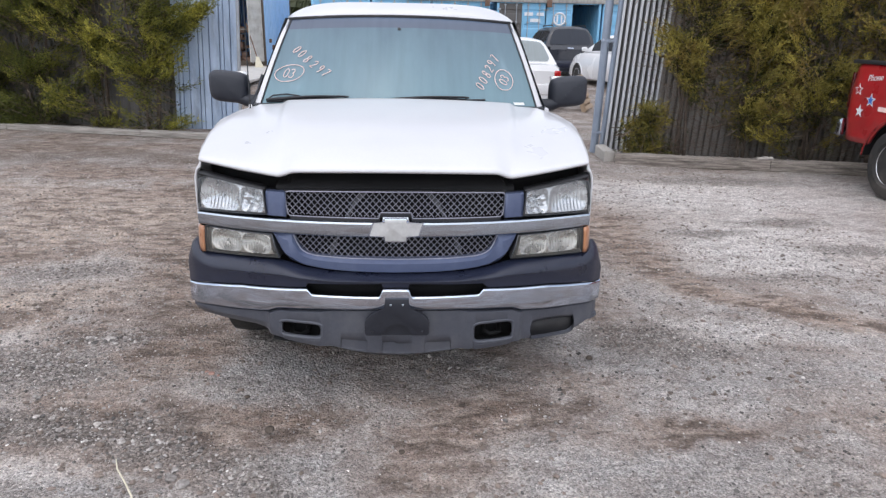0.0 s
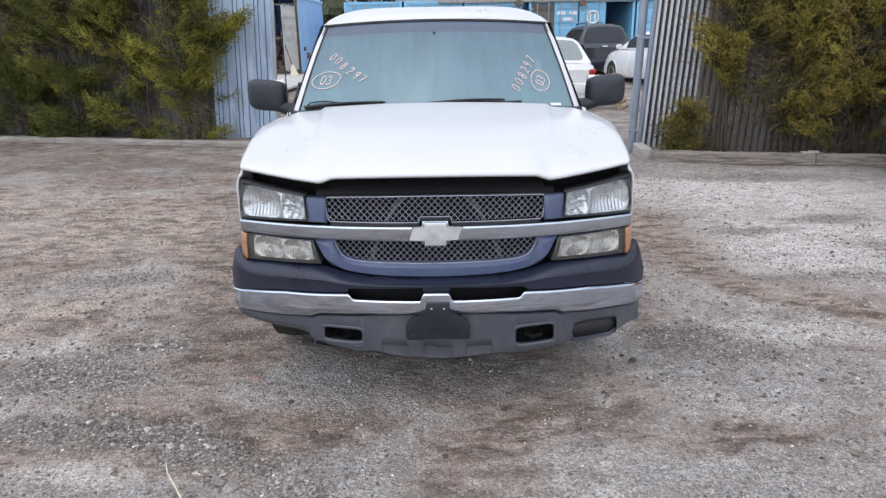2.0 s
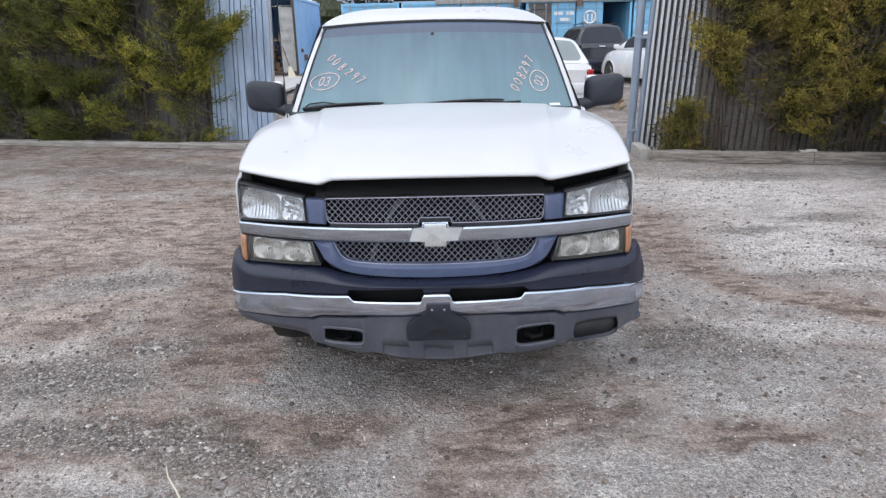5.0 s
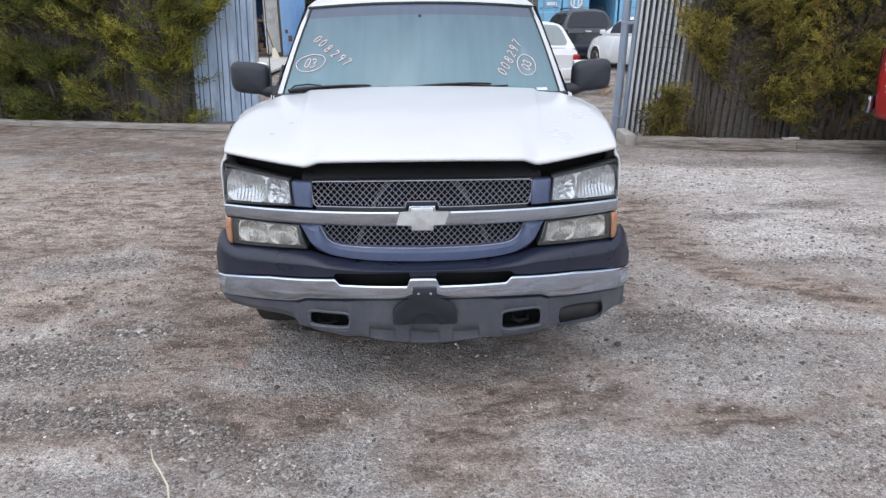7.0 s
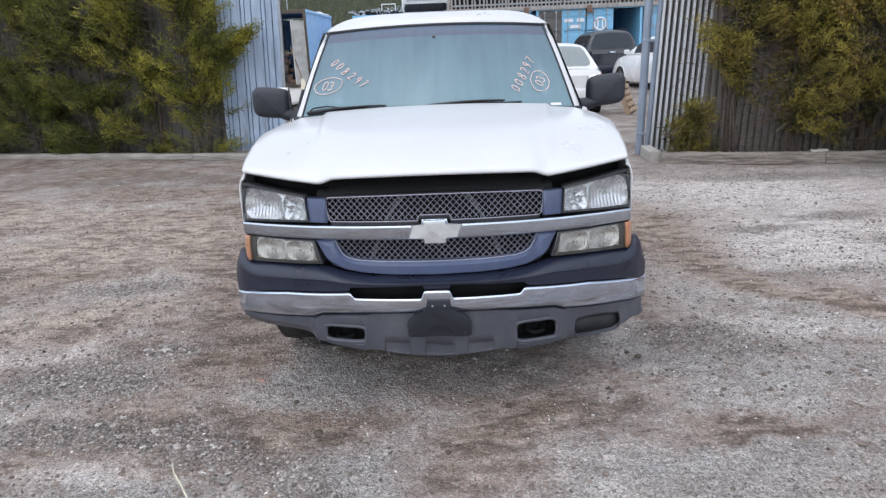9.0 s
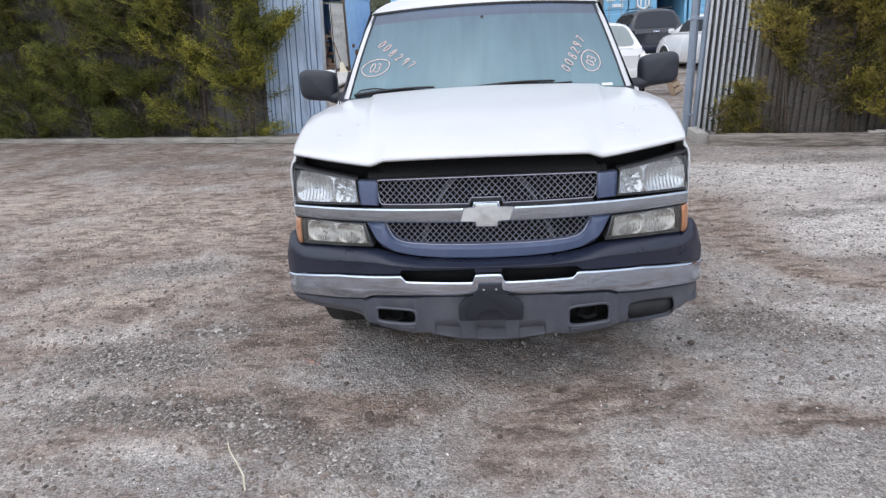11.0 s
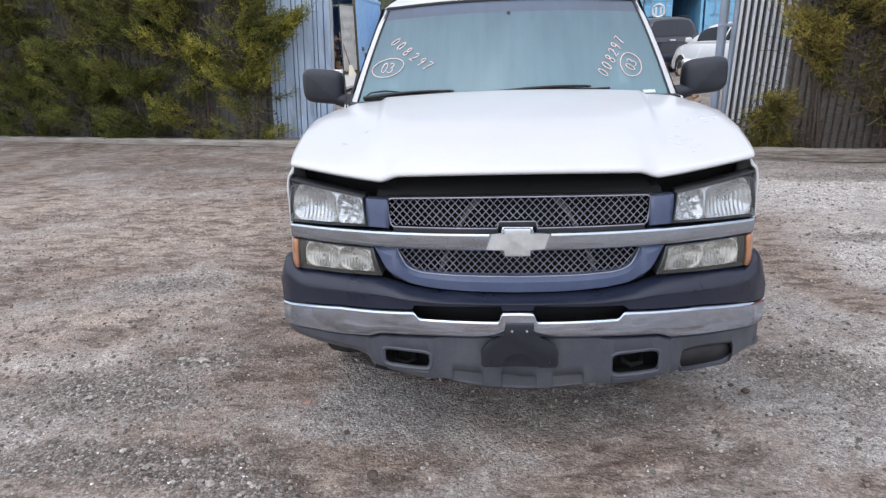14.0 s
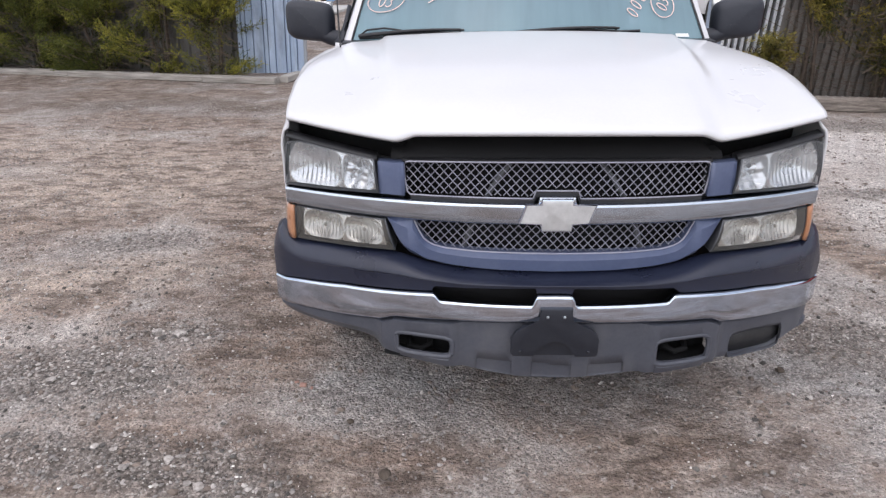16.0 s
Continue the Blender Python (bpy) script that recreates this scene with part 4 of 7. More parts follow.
    c, d = sprays(40, 0.28, 1.06, 0.028, 0.50)
    leaf_mesh("crown", c, d, rng, 9, (0.018, 0.045), (0.003, 0.0065), leaf, t, "yellow-green scale-leaf sprays")
    return t


LEFT = "bushy yellow-green juniper with dark gaps, standing behind the edging"
RIGHT = "thin olive juniper with brown dead twigs before the fence"
k = 0
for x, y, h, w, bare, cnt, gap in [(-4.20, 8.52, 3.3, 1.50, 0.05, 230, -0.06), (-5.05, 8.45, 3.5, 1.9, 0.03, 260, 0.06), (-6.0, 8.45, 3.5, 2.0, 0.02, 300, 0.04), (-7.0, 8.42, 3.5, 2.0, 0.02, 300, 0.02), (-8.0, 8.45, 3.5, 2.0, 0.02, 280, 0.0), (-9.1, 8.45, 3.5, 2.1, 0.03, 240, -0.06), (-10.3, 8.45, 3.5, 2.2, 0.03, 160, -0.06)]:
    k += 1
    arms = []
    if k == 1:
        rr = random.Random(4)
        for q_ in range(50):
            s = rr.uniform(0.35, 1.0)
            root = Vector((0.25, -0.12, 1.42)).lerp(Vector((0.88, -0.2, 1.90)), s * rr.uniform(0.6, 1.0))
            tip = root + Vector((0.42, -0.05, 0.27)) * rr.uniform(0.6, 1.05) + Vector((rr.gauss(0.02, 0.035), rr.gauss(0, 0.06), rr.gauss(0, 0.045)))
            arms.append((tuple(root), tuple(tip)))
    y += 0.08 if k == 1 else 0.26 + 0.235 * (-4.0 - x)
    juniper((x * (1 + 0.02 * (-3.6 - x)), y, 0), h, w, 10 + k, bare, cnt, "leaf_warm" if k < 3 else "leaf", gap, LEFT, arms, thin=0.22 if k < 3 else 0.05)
for x, y, h, w, bare, cnt, gap in [(3.42, 6.60, 0.76, 0.62, 0.06, 80, -1.0), (3.98, 6.50, 3.1, 1.40, 0.36, 250, -0.10), (4.75, 6.38, 3.2, 1.6, 0.16, 310, -0.04), (5.6, 6.2, 3.2, 1.7, 0.12, 300, -0.03), (6.5, 6.0, 3.3, 1.8, 0.08, 200, 0.0), (7.5, 5.8, 3.3, 1.9, 0.08, 150, 0.0)]:
    k += 1
    juniper((x, y, 0), h, w, 10 + k, bare, cnt, "leaf_olive", gap, "small bushy yellow-green juniper beside the gate post" if h < 1 else RIGHT, thin=0.0 if h < 1 else 0.34)


# ---------------------------------------------------------------- the white pickup
def bar_y(x):
    return 0.05 + 0.235 * abs(x / 0.917) ** 2.2


def bumper_y(x):
    return -0.03 + 0.30 * abs(x / 0.95) ** 2.4


def hood_edge_z(x):
    a = abs(x)
    centre = 1.128 - 0.014 * min(a / 0.44, 1) ** 2
    outer = 1.091 + 0.040 * max(0.0, (a - 0.51) / 0.375) ** 1.1
    return lerp(centre, outer, smoothstep(0.435, 0.515, a))


truck = thing("pickup_truck", (0, 0, 0), 0, "white pickup truck with slate-blue grille and dull chrome bumper, hood ajar", "truck")


def curved(name, xs, levels, yf, material, parent, label="", thick=0.006, hole=None, smooth=35, wrap=None):
    """A sheet across the truck. levels: from top to bottom, pairs of a height z(x) and a depth d(x) behind yf. hole(x, k): leave out band k there."""
    V, F = [], []
    nx_ = len(xs)
    for z, d in levels:
        for x in xs:
            zz = z(x) if callable(z) else z
            dd = d(x) if callable(d) else d
            V.append((x, yf(x) + dd, zz))
    for k in range(len(levels) - 1):
        for i in range(nx_ - 1):
            xm = (xs[i] + xs[i + 1]) / 2
            if hole and hole(xm, k):
                continue
            a = k * nx_ + i
            F.append((a, a + nx_, a + nx_ + 1, a + 1))
    ob = raw(name, V, F, material, parent, label, smooth)
    if thick:
        s = ob.modifiers.new("solid", "SOLIDIFY")
        s.thickness, s.offset = thick, -1
    return ob


def span(a, b, n, *breaks):
    xs = sorted(set([round(lerp(a, b, i / n), 5) for i in range(n + 1)] + [x for x in breaks if a <= x <= b]))
    return xs


# hood
def hood_point(u, v):
    s = 2 * u - 1
    half = through_pts([(0, 0.888), (0.12, 0.914), (0.3, 0.934), (0.5, 0.938), (0.75, 0.918), (1.0, 0.880)], v)
    x = s * half
    yf = 0.035 + 0.225 * (x / 0.888) ** 2
    yr = 1.17 + 0.20 * (x / 0.9) ** 2
    y = lerp(yf, yr, v)
    plain = 1.128
    notch = (hood_edge_z(x) - plain) * math.exp(-v * 5.5)
    rear = 1.302 - 0.052 * (x / 0.9) ** 2
    z = lerp(plain, rear, v ** 0.9) + 0.022 * math.sin(math.pi * v) + notch + 0.012 * (x / 0.9) ** 2 * math.sin(math.pi * min(1.0, v * 1.25))
    crease = lerp(0.52, 0.67, v)
    z += lerp(0.014, 0.017, v) * lerp(smoothstep(crease + 0.05, crease - 0.04, abs(x)), smoothstep(crease + 0.024, crease - 0.014, abs(x)), smoothstep(0.25, 0.6, v)) * smoothstep(0.0, 0.2, v) - 0.008 * max(0, abs(s) - 0.95) / 0.05 * smoothstep(0.0, 0.15, v)
    if v < 0.03:
        k = (0.03 - v) / 0.03
        z -= 0.006 * k * k
    return x, y, z


grid("hood", 140, 56, hood_point, "white_paint", truck, "white hood standing slightly ajar", 0.014, 40, flip=False)
# fenders
for side in (-1, 1):
    def fender(u, v, side=side):
        y = lerp(0.29, 1.52, u)
        top = hood_point(1.0, min(max((y - 0.26) / 1.1, 0), 1))
        tx = min(top[0], 0.95)
        tz = top[2] - 0.045 * smoothstep(0.55, 0.3, y) - 0.006
        wide = lerp(0.924, 0.965, smoothstep(0.48, 0.85, y)) + 0.035 * smoothstep(0.72, 1.05, y)
        arch = 0.0
        dy = (y - 0.96) / 0.47
        zb = 0.40 + 0.47 * math.sqrt(max(0, 1 - dy * dy)) if abs(dy) < 1 else 0.42
        zb = max(zb, 0.42) if y > 0.6 else max(zb, 0.60)
        z = lerp(tz, zb, v ** 1.35)
        x = lerp(tx, wide, min(1, v * 5.0) ** 0.45)
        return side * x, y, z
    grid("fender", 40, 14, fender, "white_paint", truck, "", 0.008, 40, flip=side > 0)
    # wheel well
    grid("wheel_well", 20, 2, lambda u, v, side=side: (side * lerp(0.55, 0.965, v), 0.96 - 0.48 * math.cos(math.pi * u), 0.38 + 0.48 * math.sin(math.pi * u)), "void", truck, "", 0.004)

# near-black sheets paint the shade under the hood edge and behind the grille
curved("grille_shade_sheet", span(-0.9, 0.9, 40), [(lambda x: hood_edge_z(x) - 0.004, 0.20), (lambda x: 1.0, 0.22), (0.62, 0.24), (0.4, 0.26)], bar_y, "void", truck, "black sheet painting the shade behind the grille")
curved("grille_lip", span(-0.53, 0.53, 30), [(lambda x: hood_edge_z(x) - 0.03 if abs(x) < 0.46 else 1.035, 0.115), (lambda x: 1.035 - 0.004 * abs(x), 0.05), (lambda x: 1.024 - 0.01 * (x / 0.5) ** 2, 0.028)], bar_y, "void", truck, "plastic lip above the grille, gap shade painted in near-black", 0.01)

# slate-blue grille frame: two uprights, a thin rim above, and the lower U
for side in (-1, 1):
    xs = [side * x for x in (0.486, 0.50, 0.53, 0.556, 0.572)]
    xs.sort()
    curved("grille_upright", xs, [(1.012, 0.03), (1.007, 0.004), (0.96, -0.004), (0.9, 0.0), (0.894, 0.02)], bar_y, "slate", truck, "", 0.02)
curved("grille_rim", span(-0.49, 0.49, 30), [(lambda x: 1.034 - 0.014 * (x / 0.49) ** 2, 0.03), (lambda x: 1.031 - 0.014 * (x / 0.49) ** 2, 0.01), (lambda x: 1.022 - 0.012 * (x / 0.49) ** 2, 0.012)], bar_y, "black", truck, "", 0.012)


def u_outer(x):
    a = abs(x)
    return through_pts([(0, 0.650), (0.2, 0.653), (0.33, 0.662), (0.42, 0.676), (0.475, 0.695), (0.505, 0.722), (0.53, 0.78), (0.548, 0.822)], a)


def u_inner(x):
    a = abs(x)
    if a > 0.46:
        return 0.822
    return through_pts([(0, 0.716), (0.25, 0.718), (0.36, 0.724), (0.405, 0.735), (0.43, 0.755), (0.445, 0.785), (0.46, 0.822)], a)


curved("grille_frame", span(-0.547, 0.547, 90), [(u_inner, 0.055), (u_inner, 0.016), (lambda x: lerp(u_inner(x), u_outer(x), 0.25), -0.004), (lambda x: lerp(u_inner(x), u_outer(x), 0.85), 0.0), (u_outer, 0.02), (u_outer, 0.06)], bar_y, "slate", truck, "slate-blue lower grille frame", 0.0)


def mesh_wires(name, x_half, z_lo, z_hi, yd):
    """Crossed diagonal wires, each cut to the opening."""
    V, F = [], []
    pitch = 0.0285
    zmax = max(z_hi(0), z_hi(x_half * 0.9))
    zmin = min(z_lo(0), z_lo(x_half * 0.9))
    for sgn in (-1, 1):
        k = -int((x_half + 0.2) / pitch)
        while k * pitch < x_half + 0.2:
            pts = []
            z = zmin
            while z <= zmax + 1e-6:
                x = k * pitch + sgn * (z - zmin) * 0.92
                if abs(x) < x_half and z_lo(x) <= z <= z_hi(x):
                    pts.append((x, bar_y(x) + yd + sgn * 0.0025, z))
                z += 0.004
            if len(pts) > 1:
                tube_into(V, F, pts, 0.0017, 4)
            k += 1
    return raw(name, V, F, "wire", truck, "grey diamond wire grille mesh")


def step_up(x, lo=0.055, hi=0.062):
    """1 where the bar and the frame climb over the badge, else 0."""
    return smoothstep(hi, lo, abs(x))


def upper_lo(x):
    return 0.907 - 0.012 * (abs(x) / 0.917) ** 2 + 0.026 * step_up(x, 0.066, 0.074)


def upper_hi(x):
    return 1.022 - 0.012 * (x / 0.49) ** 2


mesh_wires("upper_mesh", 0.482, upper_lo, upper_hi, 0.03)
mesh_wires("lower_mesh", 0.462, lambda x: u_inner(x) - 0.002, lambda x: 0.826, 0.034)
# the frame's raised lip round both openings
xs = span(-0.466, 0.466, 60, -0.074, -0.066, 0.066, 0.074)
lip = [(x, bar_y(x) + 0.012, upper_lo(x) - 0.001) for x in xs]
lip += [(0.476, bar_y(0.476) + 0.012, upper_lo(0.476) + 0.008), (0.484, bar_y(0.484) + 0.012, 0.96), (0.486, bar_y(0.486) + 0.012, 1.000), (0.478, bar_y(0.478) + 0.012, 1.010)]
lip += [(x, bar_y(x) + 0.012, upper_hi(x) + 0.002) for x in reversed(xs)]
lip += [(-0.478, bar_y(0.478) + 0.012, 1.010), (-0.486, bar_y(0.486) + 0.012, 1.000), (-0.484, bar_y(0.484) + 0.012, 0.96), (-0.476, bar_y(0.476) + 0.012, upper_lo(0.476) + 0.008), lip[0]]
tube("mesh_lip", lip, 0.0030, "wire", truck, "", 6)
tube("mesh_lip", [(x, bar_y(x) + 0.014, u_inner(x) + 0.001) for x in span(-0.458, 0.458, 60)], 0.0028, "wire", truck, "", 6)
curved("mesh_sill", xs, [(lambda x: upper_lo(x) - 0.001, 0.012), (lambda x: upper_lo(x) - 0.006, 0.004), (lambda x: upper_lo(x) - 0.020, 0.006), (lambda x: upper_lo(x) - 0.022, 0.03)], bar_y, "black", truck, "dark sill below the upper grille mesh", 0.0)
for side in (-1, 1):
    tube("brace", [(side * 0.13, 0.135, 1.02), (side * 0.185, 0.12, 0.955), (side * 0.215, 0.115, 0.905), (side * 0.27, 0.115, 0.79), (side * 0.30, 0.12, 0.70)], 0.009, "lamp_rim", truck, "grey radiator brace behind the mesh")

# chrome bar across the front
def bar_top(x):
    return 0.893 - 0.015 * (abs(x) / 0.917) ** 2 + 0.026 * step_up(x)


def bar_bot(x):
    return 0.823 - 0.006 * (abs(x) / 0.917) ** 2


curved("grille_bar", span(-0.919, 0.919, 70, -0.062, -0.058, -0.055, 0.055, 0.058, 0.062), [(lambda x: bar_top(x) - 0.002, 0.03), (bar_top, 0.008), (lambda x: bar_top(x) - 0.001, -0.004), (lambda x: bar_top(x) - 0.006, -0.010), (lambda x: bar_top(x) - 0.009, -0.0112), (lambda x: bar_top(x) - 0.012, -0.0114), (lambda x: lerp(bar_top(x), bar_bot(x), 0.55), -0.0114), (lambda x: lerp(bar_top(x), bar_bot(x), 0.9), -0.0095), (bar_bot, -0.003), (bar_bot, 0.03)], bar_y, "bar", truck, "dull chrome bar across the grille", 0.0, None, 50)
# emblem: a plain cross-shaped badge with slanted arms
bow = [(-0.049, 0.914), (0.049, 0.914), (0.049, 0.897), (0.124, 0.896), (0.104, 0.833), (0.049, 0.832), (0.049, 0.806), (-0.049, 0.806), (-0.049, 0.832), (-0.120, 0.832), (-0.100, 0.897), (-0.049, 0.897)]
emblem = outline("emblem", bow[::-1], lambda a, b, d: (a, 0.030 + d, b), 0.012, "chrome", truck, "plain silver cross-shaped badge", 0.0025)
inner_bow = [(a * 0.94 - 0.0002, 0.86 + (b - 0.86) * 0.90) for a, b in bow]
outline("emblem_face", inner_bow[::-1], lambda a, b, d: (a, 0.0285 + d, b), 0.003, "emblem", emblem, "", 0.0008)


# lamps
def lamp(side, upper):
    if upper:
        tl, tr, bl, br = (0.583, 1.014), (0.899, 1.054), (0.570, 0.901), (0.920, 0.884)
    else:
        tl, tr, bl, br = (0.553, 0.813), (0.888, 0.812), (0.523, 0.704), (0.894, 0.687)

    def at(u, v, d=0.0):
        xt, zt = lerp(tl[0], tr[0], u), lerp(tl[1], tr[1], u)
        xb, zb = lerp(bl[0], br[0], u), lerp(bl[1], br[1], u)
        if upper:
            zt -= 0.02 * max(0, (u - 0.8) / 0.2) ** 2
        x, z = lerp(xt, xb, v), lerp(zt, zb, v)
        return side * x, bar_y(x) + d - 0.012 * math.sin(math.pi * v), z

    name = "headlamp" if upper else "turn_signal_lamp"
    body = grid(name, 16, 8, lambda u, v: at(u, v, 0.075), "housing", truck, "clear headlamp with chrome reflectors" if upper else "dull clear lower lamp with an amber end", 0.01, flip=side < 0)
    # rim all round
    V, F = [], []
    ring = [at(u / 12, 0, -0.002) for u in range(13)] + [at(1, v / 6, -0.002) for v in range(1, 7)] + [at(1 - u / 12, 1, -0.002) for u in range(1, 13)] + [at(0, 1 - v / 6, -0.002) for v in range(1, 6)]
    n = len(ring)
    for d in (0.0, 0.08):
        V += [(p[0], p[1] + d, p[2]) for p in ring]
    cx = sum(p[0] for p in ring) / n
    cz = sum(p[2] for p in ring) / n
    V += [(p[0] + (cx - p[0]) * 0.02, p[1] - 0.002, p[2] + (cz - p[2]) * 0.04) for p in ring]
    F += [(i, (i + 1) % n, (i + 1) % n + n, i + n) for i in range(n)]
    F += [(i, (i + 1) % n, (i + 1) % n + 2 * n, i + 2 * n) for i in range(n)]
    raw("rim", V, F, "lamp_rim", body)
    # reflectors: a wide fluted bowl and a round faceted one
    if upper:
        bowls = [(0.35, 0.97, 0.07, 0.94, True), (0.03, 0.37, 0.09, 0.94, False)]
    else:
        bowls = [(0.07, 0.48, 0.12, 0.88, True), (0.46, 0.92, 0.10, 0.88, True)]
    for u0, u1, v0, v1, fluted in bowls:
        def bowl(a, b, u0=u0, u1=u1, v0=v0, v1=v1, fluted=fluted):
            p, q = 2 * a - 1, 2 * b - 1
            e = 3.4 if upper else 2.6
            rr = min(1.0, (abs(p) ** e + abs(q) ** e) ** (1 / e))
            deep = 1 - rr ** 2
            if fluted:
                cut = 0.0022 * math.sin(a * 75) * smoothstep(0.25, 0.6, b)
            else:
                cut = 0.0065 * math.sin(11 * a + 7 * b) * math.sin(13 * b - 6 * a)
            return at(lerp(u0, u1, a), lerp(v0, v1, b), 0.062 - 0.042 * (1 - deep) - 0.010 * q + cut * smoothstep(0.0, 0.5, deep))
        grid("reflector", 60, 16, bowl, "reflector", body, "moulded chrome reflector bowl", smooth=50)
        bm = bmesh.new()
        bmesh.ops.create_uvsphere(bm, u_segments=10, v_segments=6, radius=0.007, matrix=Matrix.Translation(at((u0 + u1) / 2, 0.52, 0.040)))
        part("bulb", bm, "lamp_bulb", body)
    grid("lens", 16, 8, lambda u, v: at(0.02 + 0.96 * u, 0.03 + 0.94 * v, -0.003), "lens" if upper else "lens_dull", body, "clear plastic lens", flip=side < 0)
    if not upper:
        def end(u, v):
            x = lerp(lerp(0.888, 0.922, u), lerp(0.894, 0.928, u), v)
            z = lerp(lerp(0.812, 0.812, u), lerp(0.689, 0.684, u), v)
            return side * x, bar_y(x) - 0.004 - 0.008 * math.sin(math.pi * v) + 0.03 * u * u, z
        grid("amber_lens", 4, 6, end, "amber", body, "amber side lens", 0.01, flip=side < 0)
    return body


for side in (-1, 1):
    lamp(side, True)
    lamp(side, False)
    # dark gap filler between lamps and bar, and the fender's white edge outside them
    xs = sorted(side * x for x in span(0.50, 0.915, 14))
    curved("lamp_panel", xs, [(lambda x: 1.0 + 0.05 * (abs(x) - 0.55) / 0.35, 0.09), (0.69, 0.09)], bar_y, "black", truck)
    xs = sorted(side * x for x in (0.919, 0.922, 0.925))
    curved("fender_edge", xs, [(1.06, 0.05), (0.97, 0.035), (0.88, 0.035), (0.80, 0.04), (0.68, 0.05)], lambda x: 0.285 + (abs(x) - 0.917) * 4.5, "white_paint", truck, "", 0.01)
    # black trim above the headlamp
    xs = sorted(side * x for x in span(0.575, 0.90, 10))
    curved("lamp_trim", xs, [(lambda x: 1.026 + 0.04 * (abs(x) - 0.58) / 0.3, 0.05), (lambda x: 1.018 + 0.04 * (abs(x) - 0.58) / 0.3, 0.0)], bar_y, "black", truck, "", 0.008)


# bumper: plastic pad above, chrome band, grey valance
def pad_top(x):
    a = abs(x)
    return through_pts([(0, 0.652), (0.30, 0.656), (0.42, 0.668), (0.50, 0.688), (0.56, 0.692), (0.75, 0.686), (0.895, 0.680), (0.935, 0.710), (0.96, 0.724), (0.98, 0.715), (0.995, 0.69), (1.016, 0.62)], a)


def chrome_top(x):
    a = abs(x)
    return through_pts([(0, 0.612), (0.05, 0.611), (0.4, 0.600), (0.7, 0.576), (0.9, 0.541), (1.0, 0.519)], a)


def chrome_edge(x):
    """The chrome's upper edge, let down at the two air slots."""
    a = abs(x)
    if a < 0.056 or a > 0.392:
        return chrome_top(x)
    return lerp(chrome_top(x), 0.577, min(smoothstep(0.056, 0.074, a), smoothstep(0.392, 0.365, a)))


def pad_bot(x):
    """The pad's lower edge, cut up a little over the slots."""
    a = abs(x)
    return chrome_top(x) + 0.003 + 0.020 * min(smoothstep(0.056, 0.064, a), smoothstep(0.398, 0.388, a))


def chrome_bot(x):
    a = abs(x)
    return through_pts([(0, 0.512), (0.3, 0.505), (0.53, 0.49), (0.57, 0.472), (0.62, 0.466), (0.85, 0.438), (1.0, 0.415)], a)


def valance_bot(x):
    """The chin; the end on one side is broken off higher up."""
    if x < 0:
        return through_pts([(0, 0.256), (0.10, 0.258), (0.20, 0.274), (0.30, 0.296), (0.40, 0.314), (0.55, 0.334), (0.60, 0.346), (0.66, 0.356), (0.85, 0.348), (1.0, 0.346)], -x)
    return through_pts([(0, 0.256), (0.10, 0.258), (0.20, 0.270), (0.30, 0.280), (0.40, 0.288), (0.56, 0.296), (0.62, 0.294), (0.84, 0.274), (0.92, 0.296), (0.97, 0.318), (1.012, 0.345)], x)


xs = span(-1.002, 1.016, 100, -0.392, -0.385, -0.378, -0.371, -0.365, -0.074, -0.068, -0.062, -0.056, 0.056, 0.062, 0.068, 0.074, 0.365, 0.371, 0.378, 0.385, 0.392)
bend = lambda x: 0.02 * smoothstep(0.95, 1.02, abs(x))
pad_at = lambda k: (lambda x: lerp(pad_top(x), chrome_top(x) + 0.022, k))
fade_out = lambda x: smoothstep(0.98, 0.85, abs(x))
curved("bumper_pad", xs, [(pad_top, lambda x: 0.10), (lambda x: pad_top(x) - 0.003, lambda x: 0.052 + bend(x)), (pad_at(0.12), lambda x: 0.026 + bend(x)), (pad_at(0.30), lambda x: 0.008 + bend(x)), (pad_at(0.42), lambda x: 0.001 + bend(x)), (pad_at(0.50), lambda x: bend(x)), (pad_at(0.56), lambda x: 0.005 * fade_out(x) + bend(x)), (pad_at(1.0), lambda x: 0.007 * fade_out(x) + bend(x)), (lambda x: pad_bot(x) + 0.001, lambda x: 0.008 * fade_out(x) + bend(x)), (pad_bot, lambda x: 0.012 + bend(x)), (pad_bot, lambda x: 0.06)], bumper_y, "pad", truck, "dark blue-grey plastic bumper pad", 0.0)
curved("bumper_chrome", xs, [(lambda x: chrome_edge(x) - 0.004, lambda x: 0.024 + bend(x)), (chrome_edge, lambda x: 0.010 + bend(x)), (lambda x: chrome_edge(x) - 0.0015, lambda x: -0.001 + bend(x)), (lambda x: chrome_edge(x) - 0.006, lambda x: -0.007 + bend(x)), (lambda x: chrome_edge(x) - 0.009, lambda x: -0.0080 + bend(x)), (lambda x: chrome_edge(x) - 0.013, lambda x: -0.0084 + bend(x)), (lambda x: lerp(chrome_edge(x), chrome_bot(x), 0.55), lambda x: -0.0098 + bend(x)), (lambda x: chrome_bot(x) + 0.012, lambda x: -0.008 + bend(x)), (lambda x: chrome_bot(x) + 0.003, lambda x: -0.001 + bend(x)), (chrome_bot, lambda x: 0.012 + bend(x)), (chrome_bot, lambda x: 0.05)], bumper_y, "chrome", truck, "dull dented chrome bumper band", 0.0, None, 50)
# dark sheet behind the air slots, standing in for their shade
curved("slot_shade_sheet", span(-0.9, 0.9, 30), [(0.65, 0.09), (0.5, 0.1)], bumper_y, "void", truck)

TOW, TOW_OTHER, FOG = (0.355, 0.535), (0.338, 0.515), (0.632, 0.875)


